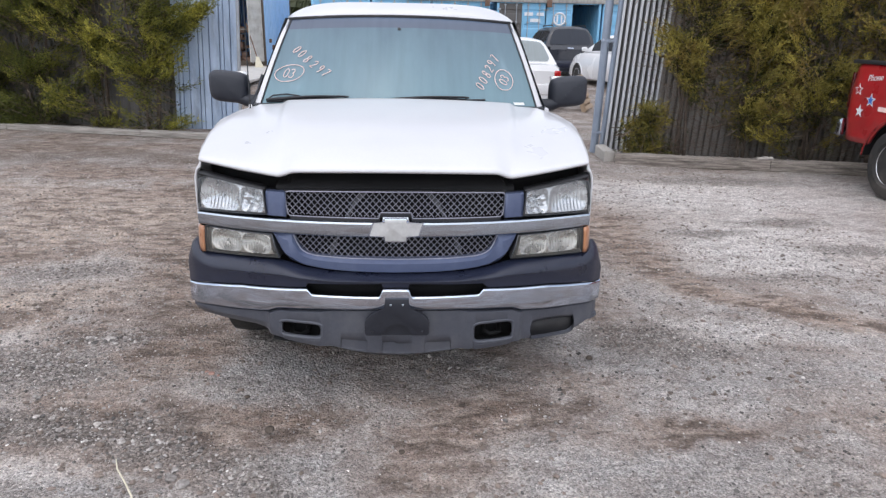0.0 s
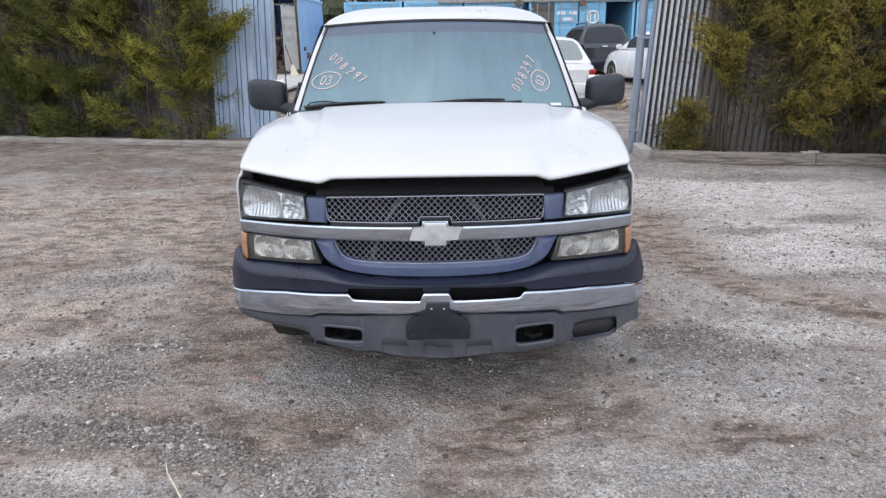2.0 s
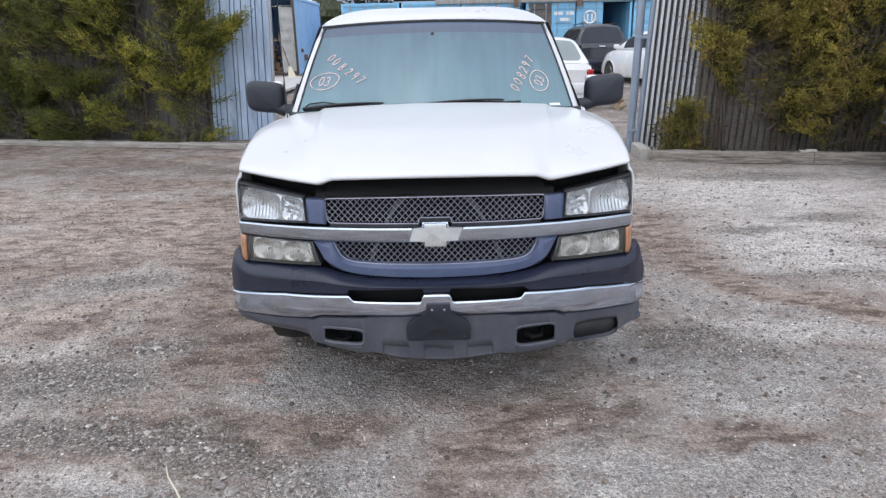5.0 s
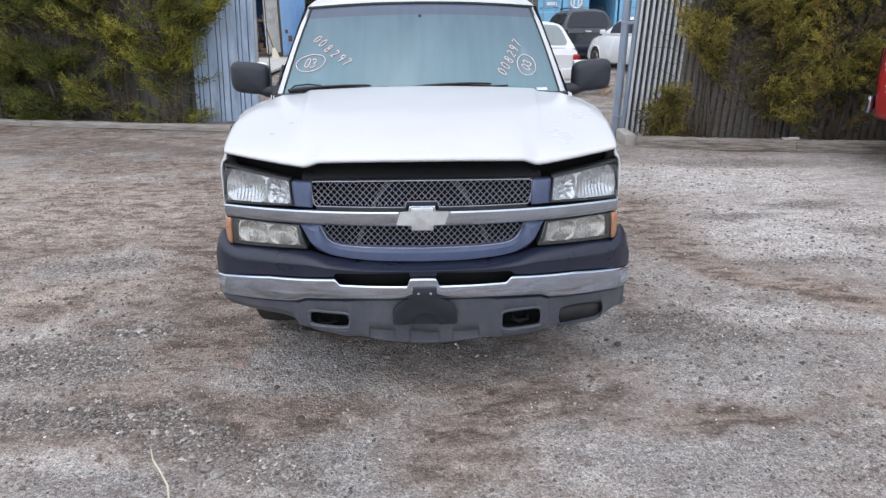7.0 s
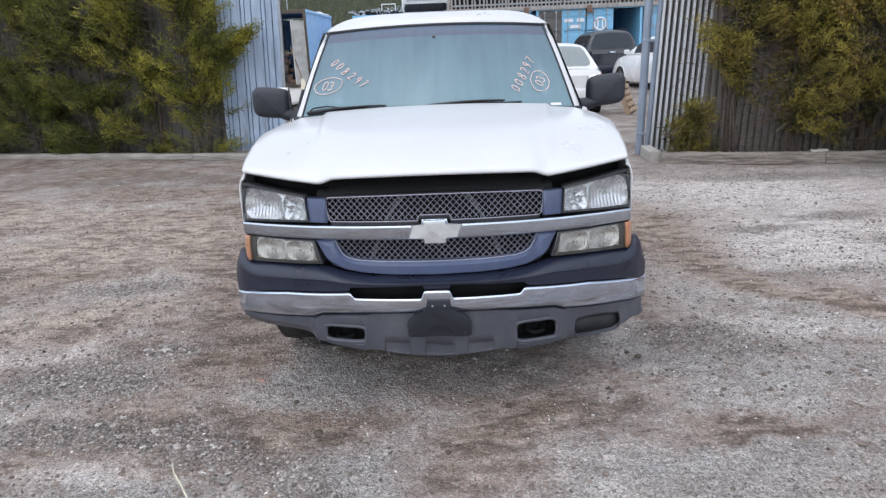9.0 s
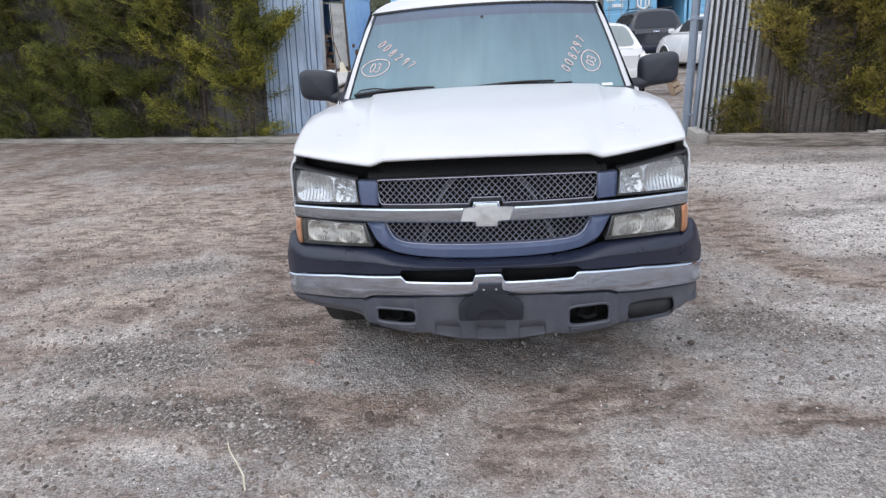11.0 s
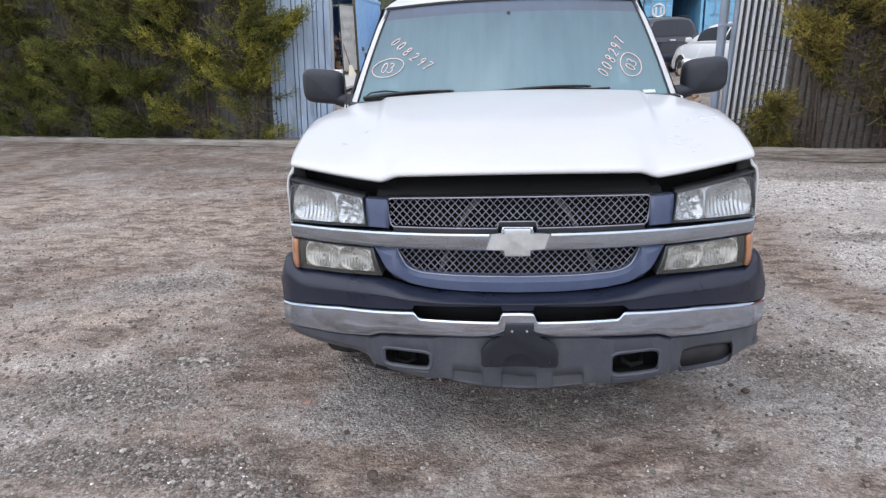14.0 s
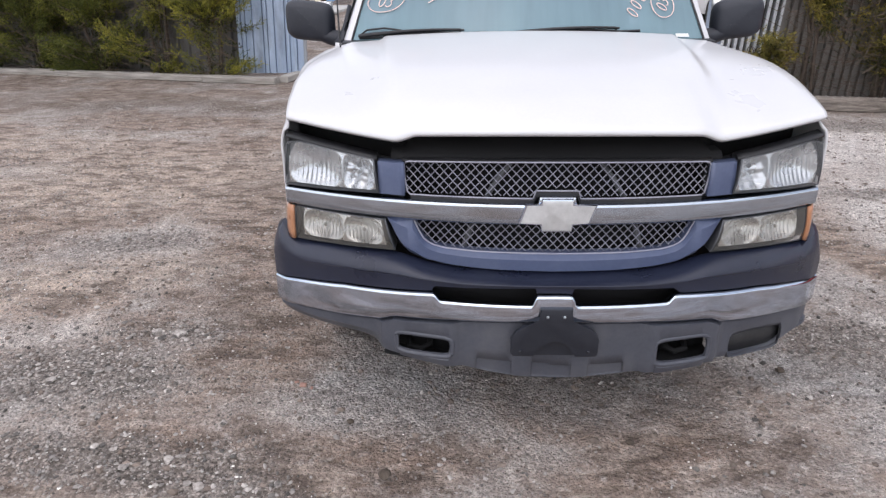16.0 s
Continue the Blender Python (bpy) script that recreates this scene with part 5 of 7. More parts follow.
def opening(x, ends, half, power=5):
    c, w = (ends[0] + ends[1]) / 2, (ends[1] - ends[0]) / 2
    u = abs((abs(x) - c) / w)
    return half * max(0.0, 1 - u ** power) ** (1 / power) if u < 1 else 0.0


def open_mid(x):
    a = abs(x)
    if x < 0:
        return lerp(0.398, 0.408, smoothstep(0.50, 0.66, a)) - 0.01 * smoothstep(0.7, 0.88, a)
    return lerp(0.384, 0.345, smoothstep(0.50, 0.66, a)) - 0.02 * smoothstep(0.7, 0.88, a)


def open_top(x):
    fog = 0 if x < 0 else opening(x, FOG, 0.042)
    return open_mid(x) + (opening(x, TOW, 0.040) if x > 0 else opening(x, TOW_OTHER, 0.029)) + fog


def open_low(x):
    fog = 0 if x < 0 else opening(x, FOG, 0.042)
    return open_mid(x) - (opening(x, TOW, 0.040) if x > 0 else opening(x, TOW_OTHER, 0.029)) - fog


POCKETS = ((-0.25, -0.13), (-0.062, 0.072), (0.13, 0.25))


def in_hole(x, k):
    if k == 5:
        return any(a < x < b for a, b in POCKETS)
    return k == 3 and open_top(x) - open_low(x) > 0.004


def v_depth(x):
    """The valance stands a little proud round the tow openings."""
    a = abs(x)
    return 0.02 + bend(x) - 0.022 * smoothstep(0.29, 0.335, a) * smoothstep(0.595, 0.57, a)


def tuck(x):
    """How far the chin runs back under the bumper at its loose end."""
    return 0.035 * smoothstep(-0.575, -0.62, x)


xs = span(-0.998, 1.010, 120, *[s * x for s in (-1, 1) for x in (0.338, 0.343, 0.355, 0.36, 0.365, 0.505, 0.515, 0.525, 0.53, 0.535, 0.57, 0.575, 0.58, 0.632, 0.642, 0.865, 0.875)], *[x for p in POCKETS for x in p])
curved("valance", xs, [(lambda x: chrome_bot(x) - 0.004, lambda x: v_depth(x) + 0.02), (lambda x: chrome_bot(x) - 0.012, v_depth), (lambda x: lerp(chrome_bot(x), open_top(x), 0.75), v_depth), (open_top, lambda x: v_depth(x) + 0.012 * (open_top(x) > open_low(x))), (open_low, lambda x: v_depth(x) + 0.012 * (open_top(x) > open_low(x))), (lambda x: lerp(open_low(x), valance_bot(x), 0.35), lambda x: v_depth(x) + 0.4 * tuck(x)), (lambda x: lerp(open_low(x), valance_bot(x), 0.8), lambda x: v_depth(x) + 0.012 + 0.8 * tuck(x)), (valance_bot, lambda x: v_depth(x) + 0.05 + tuck(x))], bumper_y, "valance", truck, "scuffed grey plastic bumper valance", 0.012, in_hole)
for side in (-1, 1):
    xs = sorted(side * x for x in span(TOW[0] - 0.06, TOW[1] + 0.04, 8))
    # near-black walls and hook paint the shade inside the tow opening
    curved("tow_recess", xs, [(0.47, 0.036), (0.47, 0.12), (0.315, 0.12), (0.315, 0.045)], bumper_y, "void", truck, "tow hook opening, its shade painted near-black")
    ends, half = (TOW, 0.040) if side > 0 else (TOW_OTHER, 0.029)
    mid_x, half_x = (ends[0] + ends[1]) / 2, (ends[1] - ends[0]) / 2
    rim_ = []
    for k in range(49):
        w = 2 * math.pi * k / 48
        a = mid_x + (half_x + 0.009) * math.copysign(abs(math.cos(w)) ** 0.4, math.cos(w))
        x = side * a
        z = open_mid(x) + (half + 0.010) * math.copysign(abs(math.sin(w)) ** 0.4, math.sin(w))
        rim_.append((x, bumper_y(x) + v_depth(x) + 0.007, z))
    tube("tow_bezel", rim_, 0.0095, "valance", truck, "rounded grey rim of the tow opening", 8)
    hook = [(side * 0.41, 0.16, 0.372), (side * 0.41, 0.09, 0.358), (side * 0.44, 0.075, 0.346), (side * 0.48, 0.09, 0.35), (side * 0.49, 0.17, 0.362)]
    tube("tow_hook", hook, 0.011, "void", truck)
xs = span(FOG[0] - 0.01, FOG[1] + 0.01, 12)
curved("fog_blank", xs, [(lambda x: open_mid(x) + 0.048, 0.05), (lambda x: open_mid(x) - 0.048, 0.052)], bumper_y, "black", truck, "blanking panel for a fog lamp", 0.004)
# shallow pockets low in the valance
for x0, x1 in POCKETS:
    xs = span(x0 - 0.006, x1 + 0.006, 8)
    curved("valance_pocket", xs, [(lambda x: lerp(open_low(x), valance_bot(x), 0.28), 0.022), (lambda x: lerp(open_low(x), valance_bot(x), 0.34), 0.031), (lambda x: lerp(open_low(x), valance_bot(x), 0.82), 0.036)], bumper_y, "valance", truck, "", 0.0)

# number plate bracket
right_half = [(0.052, 0.572), (0.052, 0.528), (0.075, 0.515), (0.105, 0.505), (0.13, 0.485), (0.143, 0.46), (0.143, 0.405), (0.135, 0.395), (0.068, 0.395), (0.062, 0.41), (0.05, 0.436), (0.03, 0.452)]
shape = right_half + [(0.0, 0.458)] + [(-a, b) for a, b in reversed(right_half)]
bracket = outline("plate_bracket", shape, lambda a, b, d: (a + 0.006, -0.052 + 0.06 * (0.57 - b) * 0.4 + d, b), 0.014, "bracket", truck, "dark plastic number plate bracket without a plate", 0.004)
raw("bracket_back", [(-0.075, -0.028, 0.39), (0.085, -0.028, 0.39), (0.085, -0.032, 0.47), (-0.075, -0.032, 0.47)], [(0, 1, 2, 3)], "bracket", bracket)
for a, b in ((-0.022, 0.545), (0.032, 0.545), (-0.105, 0.415), (0.117, 0.415)):
    bm = bmesh.new()
    bmesh.ops.create_uvsphere(bm, u_segments=8, v_segments=5, radius=0.0055, matrix=Matrix.Translation((a, -0.052 + 0.024 * (0.57 - b), b)))
    part("rivet", bm, "steel" if b > 0.5 else "bracket", bracket)


# windshield, seal, pillars and roof
def ws(u, v, off=0.0):
    """v from 0 at the cowl to 1 at the roof."""
    s = 2 * u - 1
    xb, xt = 0.86 * s, 0.712 * s
    yb, yt = 1.20 + 0.20 * s * s, 1.69 + 0.11 * s * s
    zb, zt = 1.265 - 0.015 * s * s, 1.776 - 0.026 * s * s
    bulge = 0.02 * math.sin(math.pi * v)
    return lerp(xb, xt, v), lerp(yb, yt, v) - bulge - off, lerp(zb, zt, v) + bulge * 0.5 + off * 0.6


grid("windshield", 40, 24, lambda u, v: ws(u, v * 0.86), "windshield", truck, "dusty blue-green windshield with rain streaks and painted cloudy reflections", smooth=60)
grid("shade_band", 40, 5, lambda u, v: ws(u, 0.86 + 0.14 * v), "shade_band", truck, "dark tinted band along the top of the windshield", smooth=60)
EDGE = 0.989
V, F = [], []
tube_into(V, F, [ws(u / 24, 1, 0.004) for u in range(25)], 0.009, 6)
for u in (1 - EDGE, EDGE):
    tube_into(V, F, [ws(u, v / 10, 0.003) for v in range(11)], 0.0055, 6)
raw("windshield_seal", V, F, "black", truck, "black rubber windshield seal", 60)
for side in (-1, 1):
    def pillar(u, v, side=side):
        """A face beside the glass, then round the corner and back along the door."""
        glass, corner = Vector(ws(EDGE, v, 0.002)), Vector(ws(1.0, v, -0.002)) + Vector((0.004, 0.014, 0.0))
        back = Vector((lerp(0.905, 0.734, v), lerp(1.52, 1.86, v), lerp(1.235, 1.750, v)))
        p = glass.lerp(corner, u / 0.4) if u < 0.4 else corner.lerp(back, (u - 0.4) / 0.6)
        k = 0.012 * math.sin(math.pi * u) * (1 - smoothstep(0.8, 1.0, v))
        return side * (p.x + k), p.y - k * 0.4, p.z + k * 0.3
    grid("windshield_pillar", 10, 16, pillar, "white_paint", truck, "", 0.0, 50)


def roof(u, v):
    s = 2 * u - 1
    half = 0.715 + 0.06 * min(v * 4, 1) if v < 0.25 else 0.775
    y0 = 1.69 + 0.11 * s * s
    y = lerp(y0, 3.0, v)
    edge = lerp(1.752, 1.775, min(v * 3, 1))
    crown = lerp(0.026, 0.100, min(1, (v / 0.16)) ** 0.6)
    back = 0.03 * smoothstep(0.75, 1.0, v)
    return half * s, y, edge + crown * (1 - abs(s) ** (2.2 + 3.3 * min(1, v / 0.12))) - back


grid("roof", 36, 26, roof, "white_paint", truck, "white cab roof", 0.01, 50)
# cowl and wipers
curved("cowl", span(-0.88, 0.88, 24), [(lambda x: 1.262 - 0.02 * (x / 0.9) ** 2, -0.06), (lambda x: 1.268 - 0.018 * (x / 0.9) ** 2, 0.05)], lambda x: 1.20 + 0.20 * (x / 0.9) ** 2, "black", truck, "black cowl grille", 0.01)


def wiper(u0, v0, u1, v1):
    w = thing("wiper", (0, 0, 0), 0, "")
    w.parent = truck
    pts = [ws(lerp(u0, u1, k / 10), lerp(v0, v1, k / 10) + 0.022 * math.sin(math.pi * k / 10), 0.030) for k in range(11)]
    tube("blade", [ws(lerp(u0, u1, k / 10), lerp(v0, v1, k / 10), 0.010) for k in range(11)], 0.0060, "black", w)
    tube("arm", pts[:9], [0.009, 0.009, 0.0085, 0.008, 0.0072, 0.0065, 0.006, 0.005, 0.0045], "black", w)
    tube("linkage", [ws(lerp(u0, u1, k / 10) + 0.01, lerp(v0, v1, k / 10) + 0.030 * math.sin(math.pi * k / 10), 0.020) for k in range(1, 9)], 0.0050, "black", w)
    tube("linkage", [ws(lerp(u0, u1, k / 10), lerp(v0, v1, k / 10) + 0.016 * math.sin(math.pi * (k - 2) / 6), 0.016) for k in range(2, 9)], 0.0055, "black", w)
    for k in (2, 5, 8):
        a, b = pts[min(k, 8)], ws(lerp(u0, u1, k / 10), lerp(v0, v1, k / 10), 0.008)
        tube("bridge", [a, b], 0.004, "black", w)
    return w


wiper(0.035, 0.025, 0.385, 0.070)
wiper(0.455, 0.045, 0.80, 0.075)
tube("washer_hose", [ws(0.03, 0.04, 0.01), ws(0.05, 0.09, 0.012), ws(0.10, 0.105, 0.012), ws(0.15, 0.085, 0.015)], 0.004, "black", truck)

# writing and stickers on the glass
def glass_frame(u, v):
    o = Vector(ws(u, v, 0.004))
    ex = (Vector(ws(u + 0.02, v, 0.004)) - o).normalized()
    up = (Vector(ws(u, v + 0.02, 0.004)) - o).normalized()
    nz = ex.cross(up).normalized()
    up = nz.cross(ex)
    return Matrix(((ex.x, up.x, nz.x, o.x), (ex.y, up.y, nz.y, o.y), (ex.z, up.z, nz.z, o.z), (0, 0, 0, 1)))


def stroke_of(ch):
    """One digit, drawn by hand in a box 0.6 wide and 1 high."""
    def arc(cx, cy, rx, ry, a0, a1, n=12):
        return [(cx + rx * math.cos(radians(lerp(a0, a1, k / n))), cy + ry * math.sin(radians(lerp(a0, a1, k / n)))) for k in range(n + 1)]
    return {
        "0": arc(0, 0, 0.27, 0.48, 100, 475, 18),
        "2": arc(0, 0.22, 0.25, 0.26, 160, -30, 10) + [(-0.27, -0.46), (0.0, -0.42), (0.28, -0.46)],
        "3": arc(-0.02, 0.24, 0.24, 0.24, 150, -80, 10) + arc(-0.02, -0.23, 0.28, 0.25, 80, -150, 10),
        "7": [(-0.26, 0.42), (0.0, 0.46), (0.26, 0.45), (0.12, 0.1), (-0.02, -0.2), (-0.10, -0.5)],
        "8": arc(0, 0.24, 0.20, 0.24, 60, 270, 9) + arc(0, -0.25, 0.25, 0.25, 90, -270, 14) + arc(0, 0.24, 0.20, 0.24, -90, 60, 8),
        "9": arc(-0.02, 0.22, 0.22, 0.25, 20, 380, 14) + [(0.19, 0.0), (0.12, -0.28), (0.02, -0.5)],
    }[ch]


def writing(text, u, v, size, turn, slant=0.15, squeeze=0.85):
    m = glass_frame(u, v) @ pose(0, 0, 0, 0, 0, turn)
    V, F = [], []
    for k, ch in enumerate(text):
        off = (k - (len(text) - 1) / 2) * 0.72
        pts = [m @ Vector((size * squeeze * (a + off + slant * b), size * b, 0.001)) for a, b in stroke_of(ch)]
        tube_into(V, F, pts, 0.0024, 5)
    return raw("writing", V, F, "marker", truck, "number %s in pink paint marker" % text, 60)


def loop(u, v, a, b, turn):
    m = glass_frame(u, v) @ pose(0, 0, 0, 0, 0, turn)
    pts = [m @ Vector((a * math.cos(w) * (1 + 0.03 * math.sin(3 * w)), b * math.sin(w), 0.001)) for w in [2 * math.pi * k / 36 for k in range(38)]]
    return tube("ring_mark", pts, 0.0024, "marker", truck, "hand-drawn ring in pink paint marker", 5)


def uv_at(x, z):
    """Where on the glass a point of that x and height lies."""
    v = (z - 1.26) / 0.505
    half = lerp(0.86, 0.712, v)
    return (x / half + 1) / 2, v


writing("03", *uv_at(-0.672, 1.428), 0.064, -4)
loop(*uv_at(-0.672, 1.428), 0.096, 0.060, 8)
for ch, x, z in zip("008297", (-0.636, -0.600, -0.562, -0.520, -0.478, -0.440), (1.556, 1.532, 1.500, 1.470, 1.444, 1.424)):
    writing(ch, *uv_at(x, z + 0.006), 0.060, -34, 0.25, 0.72)
writing("03", *uv_at(0.636, 1.408), 0.056, 62)
loop(*uv_at(0.636, 1.408), 0.075, 0.060, 75)
for ch, x, z in zip("008297", (0.482, 0.503, 0.525, 0.545, 0.562, 0.584), (1.372, 1.404, 1.437, 1.468, 1.500, 1.532)):
    writing(ch, *uv_at(x, z), 0.060, 56, 0.2, 0.75)
def patch(name, u0, v0, u1, v1, material, label):
    return grid(name, 4, 2, lambda u, v: ws(lerp(u0, u1, u), lerp(v0, v1, v), 0.003), material, truck, label)
patch("sticker", 0.905, 0.03, 0.945, 0.058, "paper", "small white sticker")
patch("sticker", 0.628, 0.085, 0.640, 0.11, "paper", "small white sticker")

# mirrors
for side in (-1, 1):
    m = thing("door_mirror", (0, 0, 0), 0, "")
    m.parent = truck
    m["label"] = "black grained plastic door mirror"
    def head(u, v, side=side):
        w, a = 2 * math.pi * u, math.pi * (v - 0.5)
        ca, sa = math.cos(a), math.sin(a)
        sx = math.copysign(abs(math.cos(w)) ** 0.45, math.cos(w))
        sz = math.copysign(abs(math.sin(w)) ** 0.5, math.sin(w))
        r = abs(ca) ** 0.35
        x = 1.108 + 0.128 * sx * r
        z = 1.335 + 0.100 * sz * r + 0.012 * sx - 0.008
        y = 1.74 + 0.07 * sa
        return side * x, y, z
    grid("mirror_housing", 40, 12, head, "mirror_black", m, smooth=60)
    V, F = [], []
    tube_into(V, F, [(side * 0.93, 1.72, 1.235), (side * 1.0, 1.715, 1.245), (side * 1.06, 1.71, 1.265)], [0.045, 0.04, 0.035], 10)
    raw("mirror_arm", V, F, "mirror_black", m, smooth=60)
    grid("mirror_sail", 3, 3, lambda u, v, side=side: (side * (lerp(0.935, 0.885, v) + 0.012), lerp(1.56, 1.80, u), lerp(1.22, lerp(1.24, 1.40, u), v)), "mirror_black", m, "", 0.02)
    grid("mirror_glass", 4, 4, lambda u, v, side=side: (side * lerp(1.0, 1.21, u), 1.812, lerp(1.25, 1.42, v)), "reflector", m, "mirror glass", 0.004)
# aerial on the fender
tube("aerial", [(-0.865, 1.22, 1.22), (-0.875, 1.26, 1.60), (-0.88, 1.30, 2.0)], [0.004, 0.003, 0.0015], "black", truck, "thin whip aerial")

# cab sides, doors, bed
for side in (-1, 1):
    def door(u, v, side=side):
        y, z = lerp(1.53, 2.78, u), lerp(1.235, 0.46, v)
        return side * (0.945 + 0.045 * math.sin(math.pi * min(v * 1.1, 1))), y, z
    d = grid("door", 12, 10, door, "white_paint", truck, "white cab door", 0.04, 40, flip=side > 0)
    box("door_handle", (side * 1.0, 2.62, 1.06), (0.03, 0.16, 0.045), 0.012, "black", d, "black pull handle")
    def corner(u, v, side=side):
        y, z = lerp(2.785, 3.0, u), lerp(1.235, 0.46, v)
        return side * (0.945 + 0.045 * math.sin(math.pi * min(v * 1.1, 1))), y, z
    grid("cab_corner", 4, 10, corner, "white_paint", truck, "", 0.04, 40, flip=side > 0)
    def side_frame(u, v, side=side):
        y0, y1 = lerp(2.70, 2.62, v), lerp(3.0, 2.96, v)
        return side * lerp(0.945, 0.775, v), lerp(y0, y1, u), lerp(1.235, 1.775, v)
    grid("rear_pillar", 3, 6, side_frame, "white_paint", truck, "", 0.03, 40)
    def glass(u, v, side=side):
        y0, y1 = lerp(1.57, 1.93, v), lerp(2.70, 2.62, v)
        return side * (lerp(0.94, 0.772, v) - 0.01), lerp(y0, y1, u), lerp(1.235, 1.76, v)
    grid("side_window", 6, 6, glass, "side_glass", truck, "side window glass", 0.0, flip=side < 0)
    def bed_side(u, v, side=side):
        y = lerp(3.04, 5.18, u)
        dy = (y - 3.98) / 0.47
        zb = 0.40 + 0.47 * math.sqrt(max(0, 1 - dy * dy)) if abs(dy) < 1 else 0.48
        return side * (0.96 + 0.03 * math.sin(math.pi * v)), y, lerp(1.22, max(zb, 0.48), v)
    grid("bed_side", 40, 8, bed_side, "white_paint", truck, "white cargo bed side", 0.05, 40, flip=side > 0)
    box("tail_lamp", (side * 0.93, 5.19, 0.98), (0.10, 0.06, 0.40), 0.015, "red_lamp", truck, "red tail lamp")
    box("sill", (side * 0.94, 2.28, 0.44), (0.07, 1.45, 0.10), 0.02, "white_paint", truck)
grid("cab_back", 10, 6, lambda u, v: (lerp(-1, 1, u) * lerp(0.945, 0.775, v), lerp(3.0, 2.97, v), lerp(0.5, 1.76, v) if v else 0.5), "white_paint", truck, "", 0.02)
grid("rear_window", 6, 3, lambda u, v: (lerp(-0.62, 0.62, u), 3.005, lerp(1.3, 1.66, v)), "dark_glass", truck, "cab rear window")
box("bed_floor", (0, 4.1, 0.72), (1.84, 2.1, 0.05), 0.005, "white_paint", truck, "cargo bed floor")
box("bulkhead", (0, 3.06, 0.97), (1.84, 0.04, 0.48), 0.005, "white_paint", truck)
box("tailgate", (0, 5.16, 0.97), (1.72, 0.06, 0.5), 0.012, "white_paint", truck, "white tailgate")
box("rear_bumper", (0, 5.28, 0.56), (1.86, 0.16, 0.2), 0.03, "chrome", truck, "chrome rear bumper")
box("chassis", (0, 2.7, 0.42), (0.9, 4.6, 0.14), 0.02, "void", truck)
box("cab_floor", (0, 2.2, 0.52), (1.84, 1.5, 0.06), 0.01, "void", truck)
box("firewall", (0, 1.42, 0.85), (1.7, 0.05, 0.7), 0.01, "void", truck)
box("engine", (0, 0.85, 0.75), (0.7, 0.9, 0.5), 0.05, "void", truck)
# inside the cab
box("dashboard", (0, 1.62, 1.13), (1.62, 0.42, 0.20), 0.05, "black", truck, "black dashboard")
box("bench_seat", (0, 2.45, 0.85), (1.5, 0.55, 0.28), 0.08, "seat", truck, "grey cloth bench seat")
box("seat_back", (0, 2.78, 1.18), (1.5, 0.18, 0.55), 0.07, "seat", truck)
V, F = [], []
tube_into(V, F, [(0.42 + 0.19 * math.cos(w), 1.93 + 0.07 * math.sin(w), 1.17 + 0.17 * math.sin(w)) for w in [2 * math.pi * k / 24 for k in range(25)]], 0.014, 6)
raw("steering_wheel", V, F, "black", truck, "black steering wheel", 60)
disc_at = Vector(ws(0.495, 0.84, 0.001))
tube("mirror_button", [disc_at, disc_at - Vector((0, 0.003, -0.002))], 0.011, "black", truck, "dark button of the inner mirror")
box("rear_view_mirror", (0.0, 1.66, 1.66), (0.22, 0.03, 0.06), 0.012, "black", truck)


def wheel(parent, x, y, r, width, side, rim="alloy", tyre_r=None):
    w = thing("wheel", (x, y, r), 0, "")
    w.parent = parent
    h = width / 2
    rr = r * 0.60
    lathe("tyre", [(-h * 0.75, rr), (-h, rr * 1.12), (-h, r * 0.90), (-h * 0.82, r * 0.985), (-h * 0.4, r), (0, r), (h * 0.4, r), (h * 0.82, r * 0.985), (h, r * 0.90), (h, rr * 1.12), (h * 0.75, rr)], "tyre", w, "black rubber tyre", 40)
    V, F = [], []
    for k in range(44):
        a = 2 * math.pi * k / 44
        for s in (-1, 1):
            c = Matrix.Rotation(a, 4, "X")
            b = len(V)
            for px_, pz in ((0.1, r - 0.004), (0.95, r * 0.985 - 0.012), (0.95, r * 0.985), (0.1, r + 0.006)):
                for dy_ in (-0.012, 0.010):
                    V.append(tuple(c @ Vector((s * h * px_ * 0.85, dy_ + 0.01 * s, pz))))
            F += [(b, b + 2, b + 3, b + 1), (b + 2, b + 4, b + 5, b + 3), (b + 4, b + 6, b + 7, b + 5), (b + 6, b, b + 1, b + 7), (b, b + 6, b + 4, b + 2), (b + 1, b + 3, b + 5, b + 7)]
    raw("tread", V, F, "tyre", w)
    s = side
    lathe("rim", [(s * h * 0.72, rr), (s * h * 0.80, rr * 0.97), (s * h * 0.6, rr * 0.90), (s * h * 0.1, rr * 0.86), (-s * h * 0.7, rr * 0.9), (-s * h * 0.72, rr)], rim, w, "", 36)
    lathe("hub", [(s * h * 0.1, rr * 0.3), (s * h * 0.52, rr * 0.30), (s * h * 0.60, rr * 0.2), (s * h * 0.62, 0.01)], rim, w, "", 20)
    for k in range(5):
        a = 2 * math.pi * k / 5 + 0.3
        bm = bmesh.new()
        add_box(bm, (s * h * 0.5, 0, rr * 0.58), (0.035, rr * 0.30, rr * 0.70), 0.012, Matrix.Rotation(a, 4, "X"))
        part("spoke", bm, rim, w)
    lathe("brake_disc", [(s * h * 0.02, 0.01), (s * h * 0.02, rr * 0.72), (s * h * 0.06, rr * 0.72), (s * h * 0.06, 0.01)], "void", w, "", 20)
    return w


for side in (-1, 1):
    wheel(truck, side * 0.83, 0.96, 0.375, 0.235, side)
    wheel(truck, side * 0.83, 3.98, 0.375, 0.235, side)
tube("axle", [(-0.8, 0.96, 0.375), (0.8, 0.96, 0.375)], 0.04, "void", truck)
tube("axle", [(-0.8, 3.98, 0.375), (0.8, 3.98, 0.375)], 0.05, "void", truck)


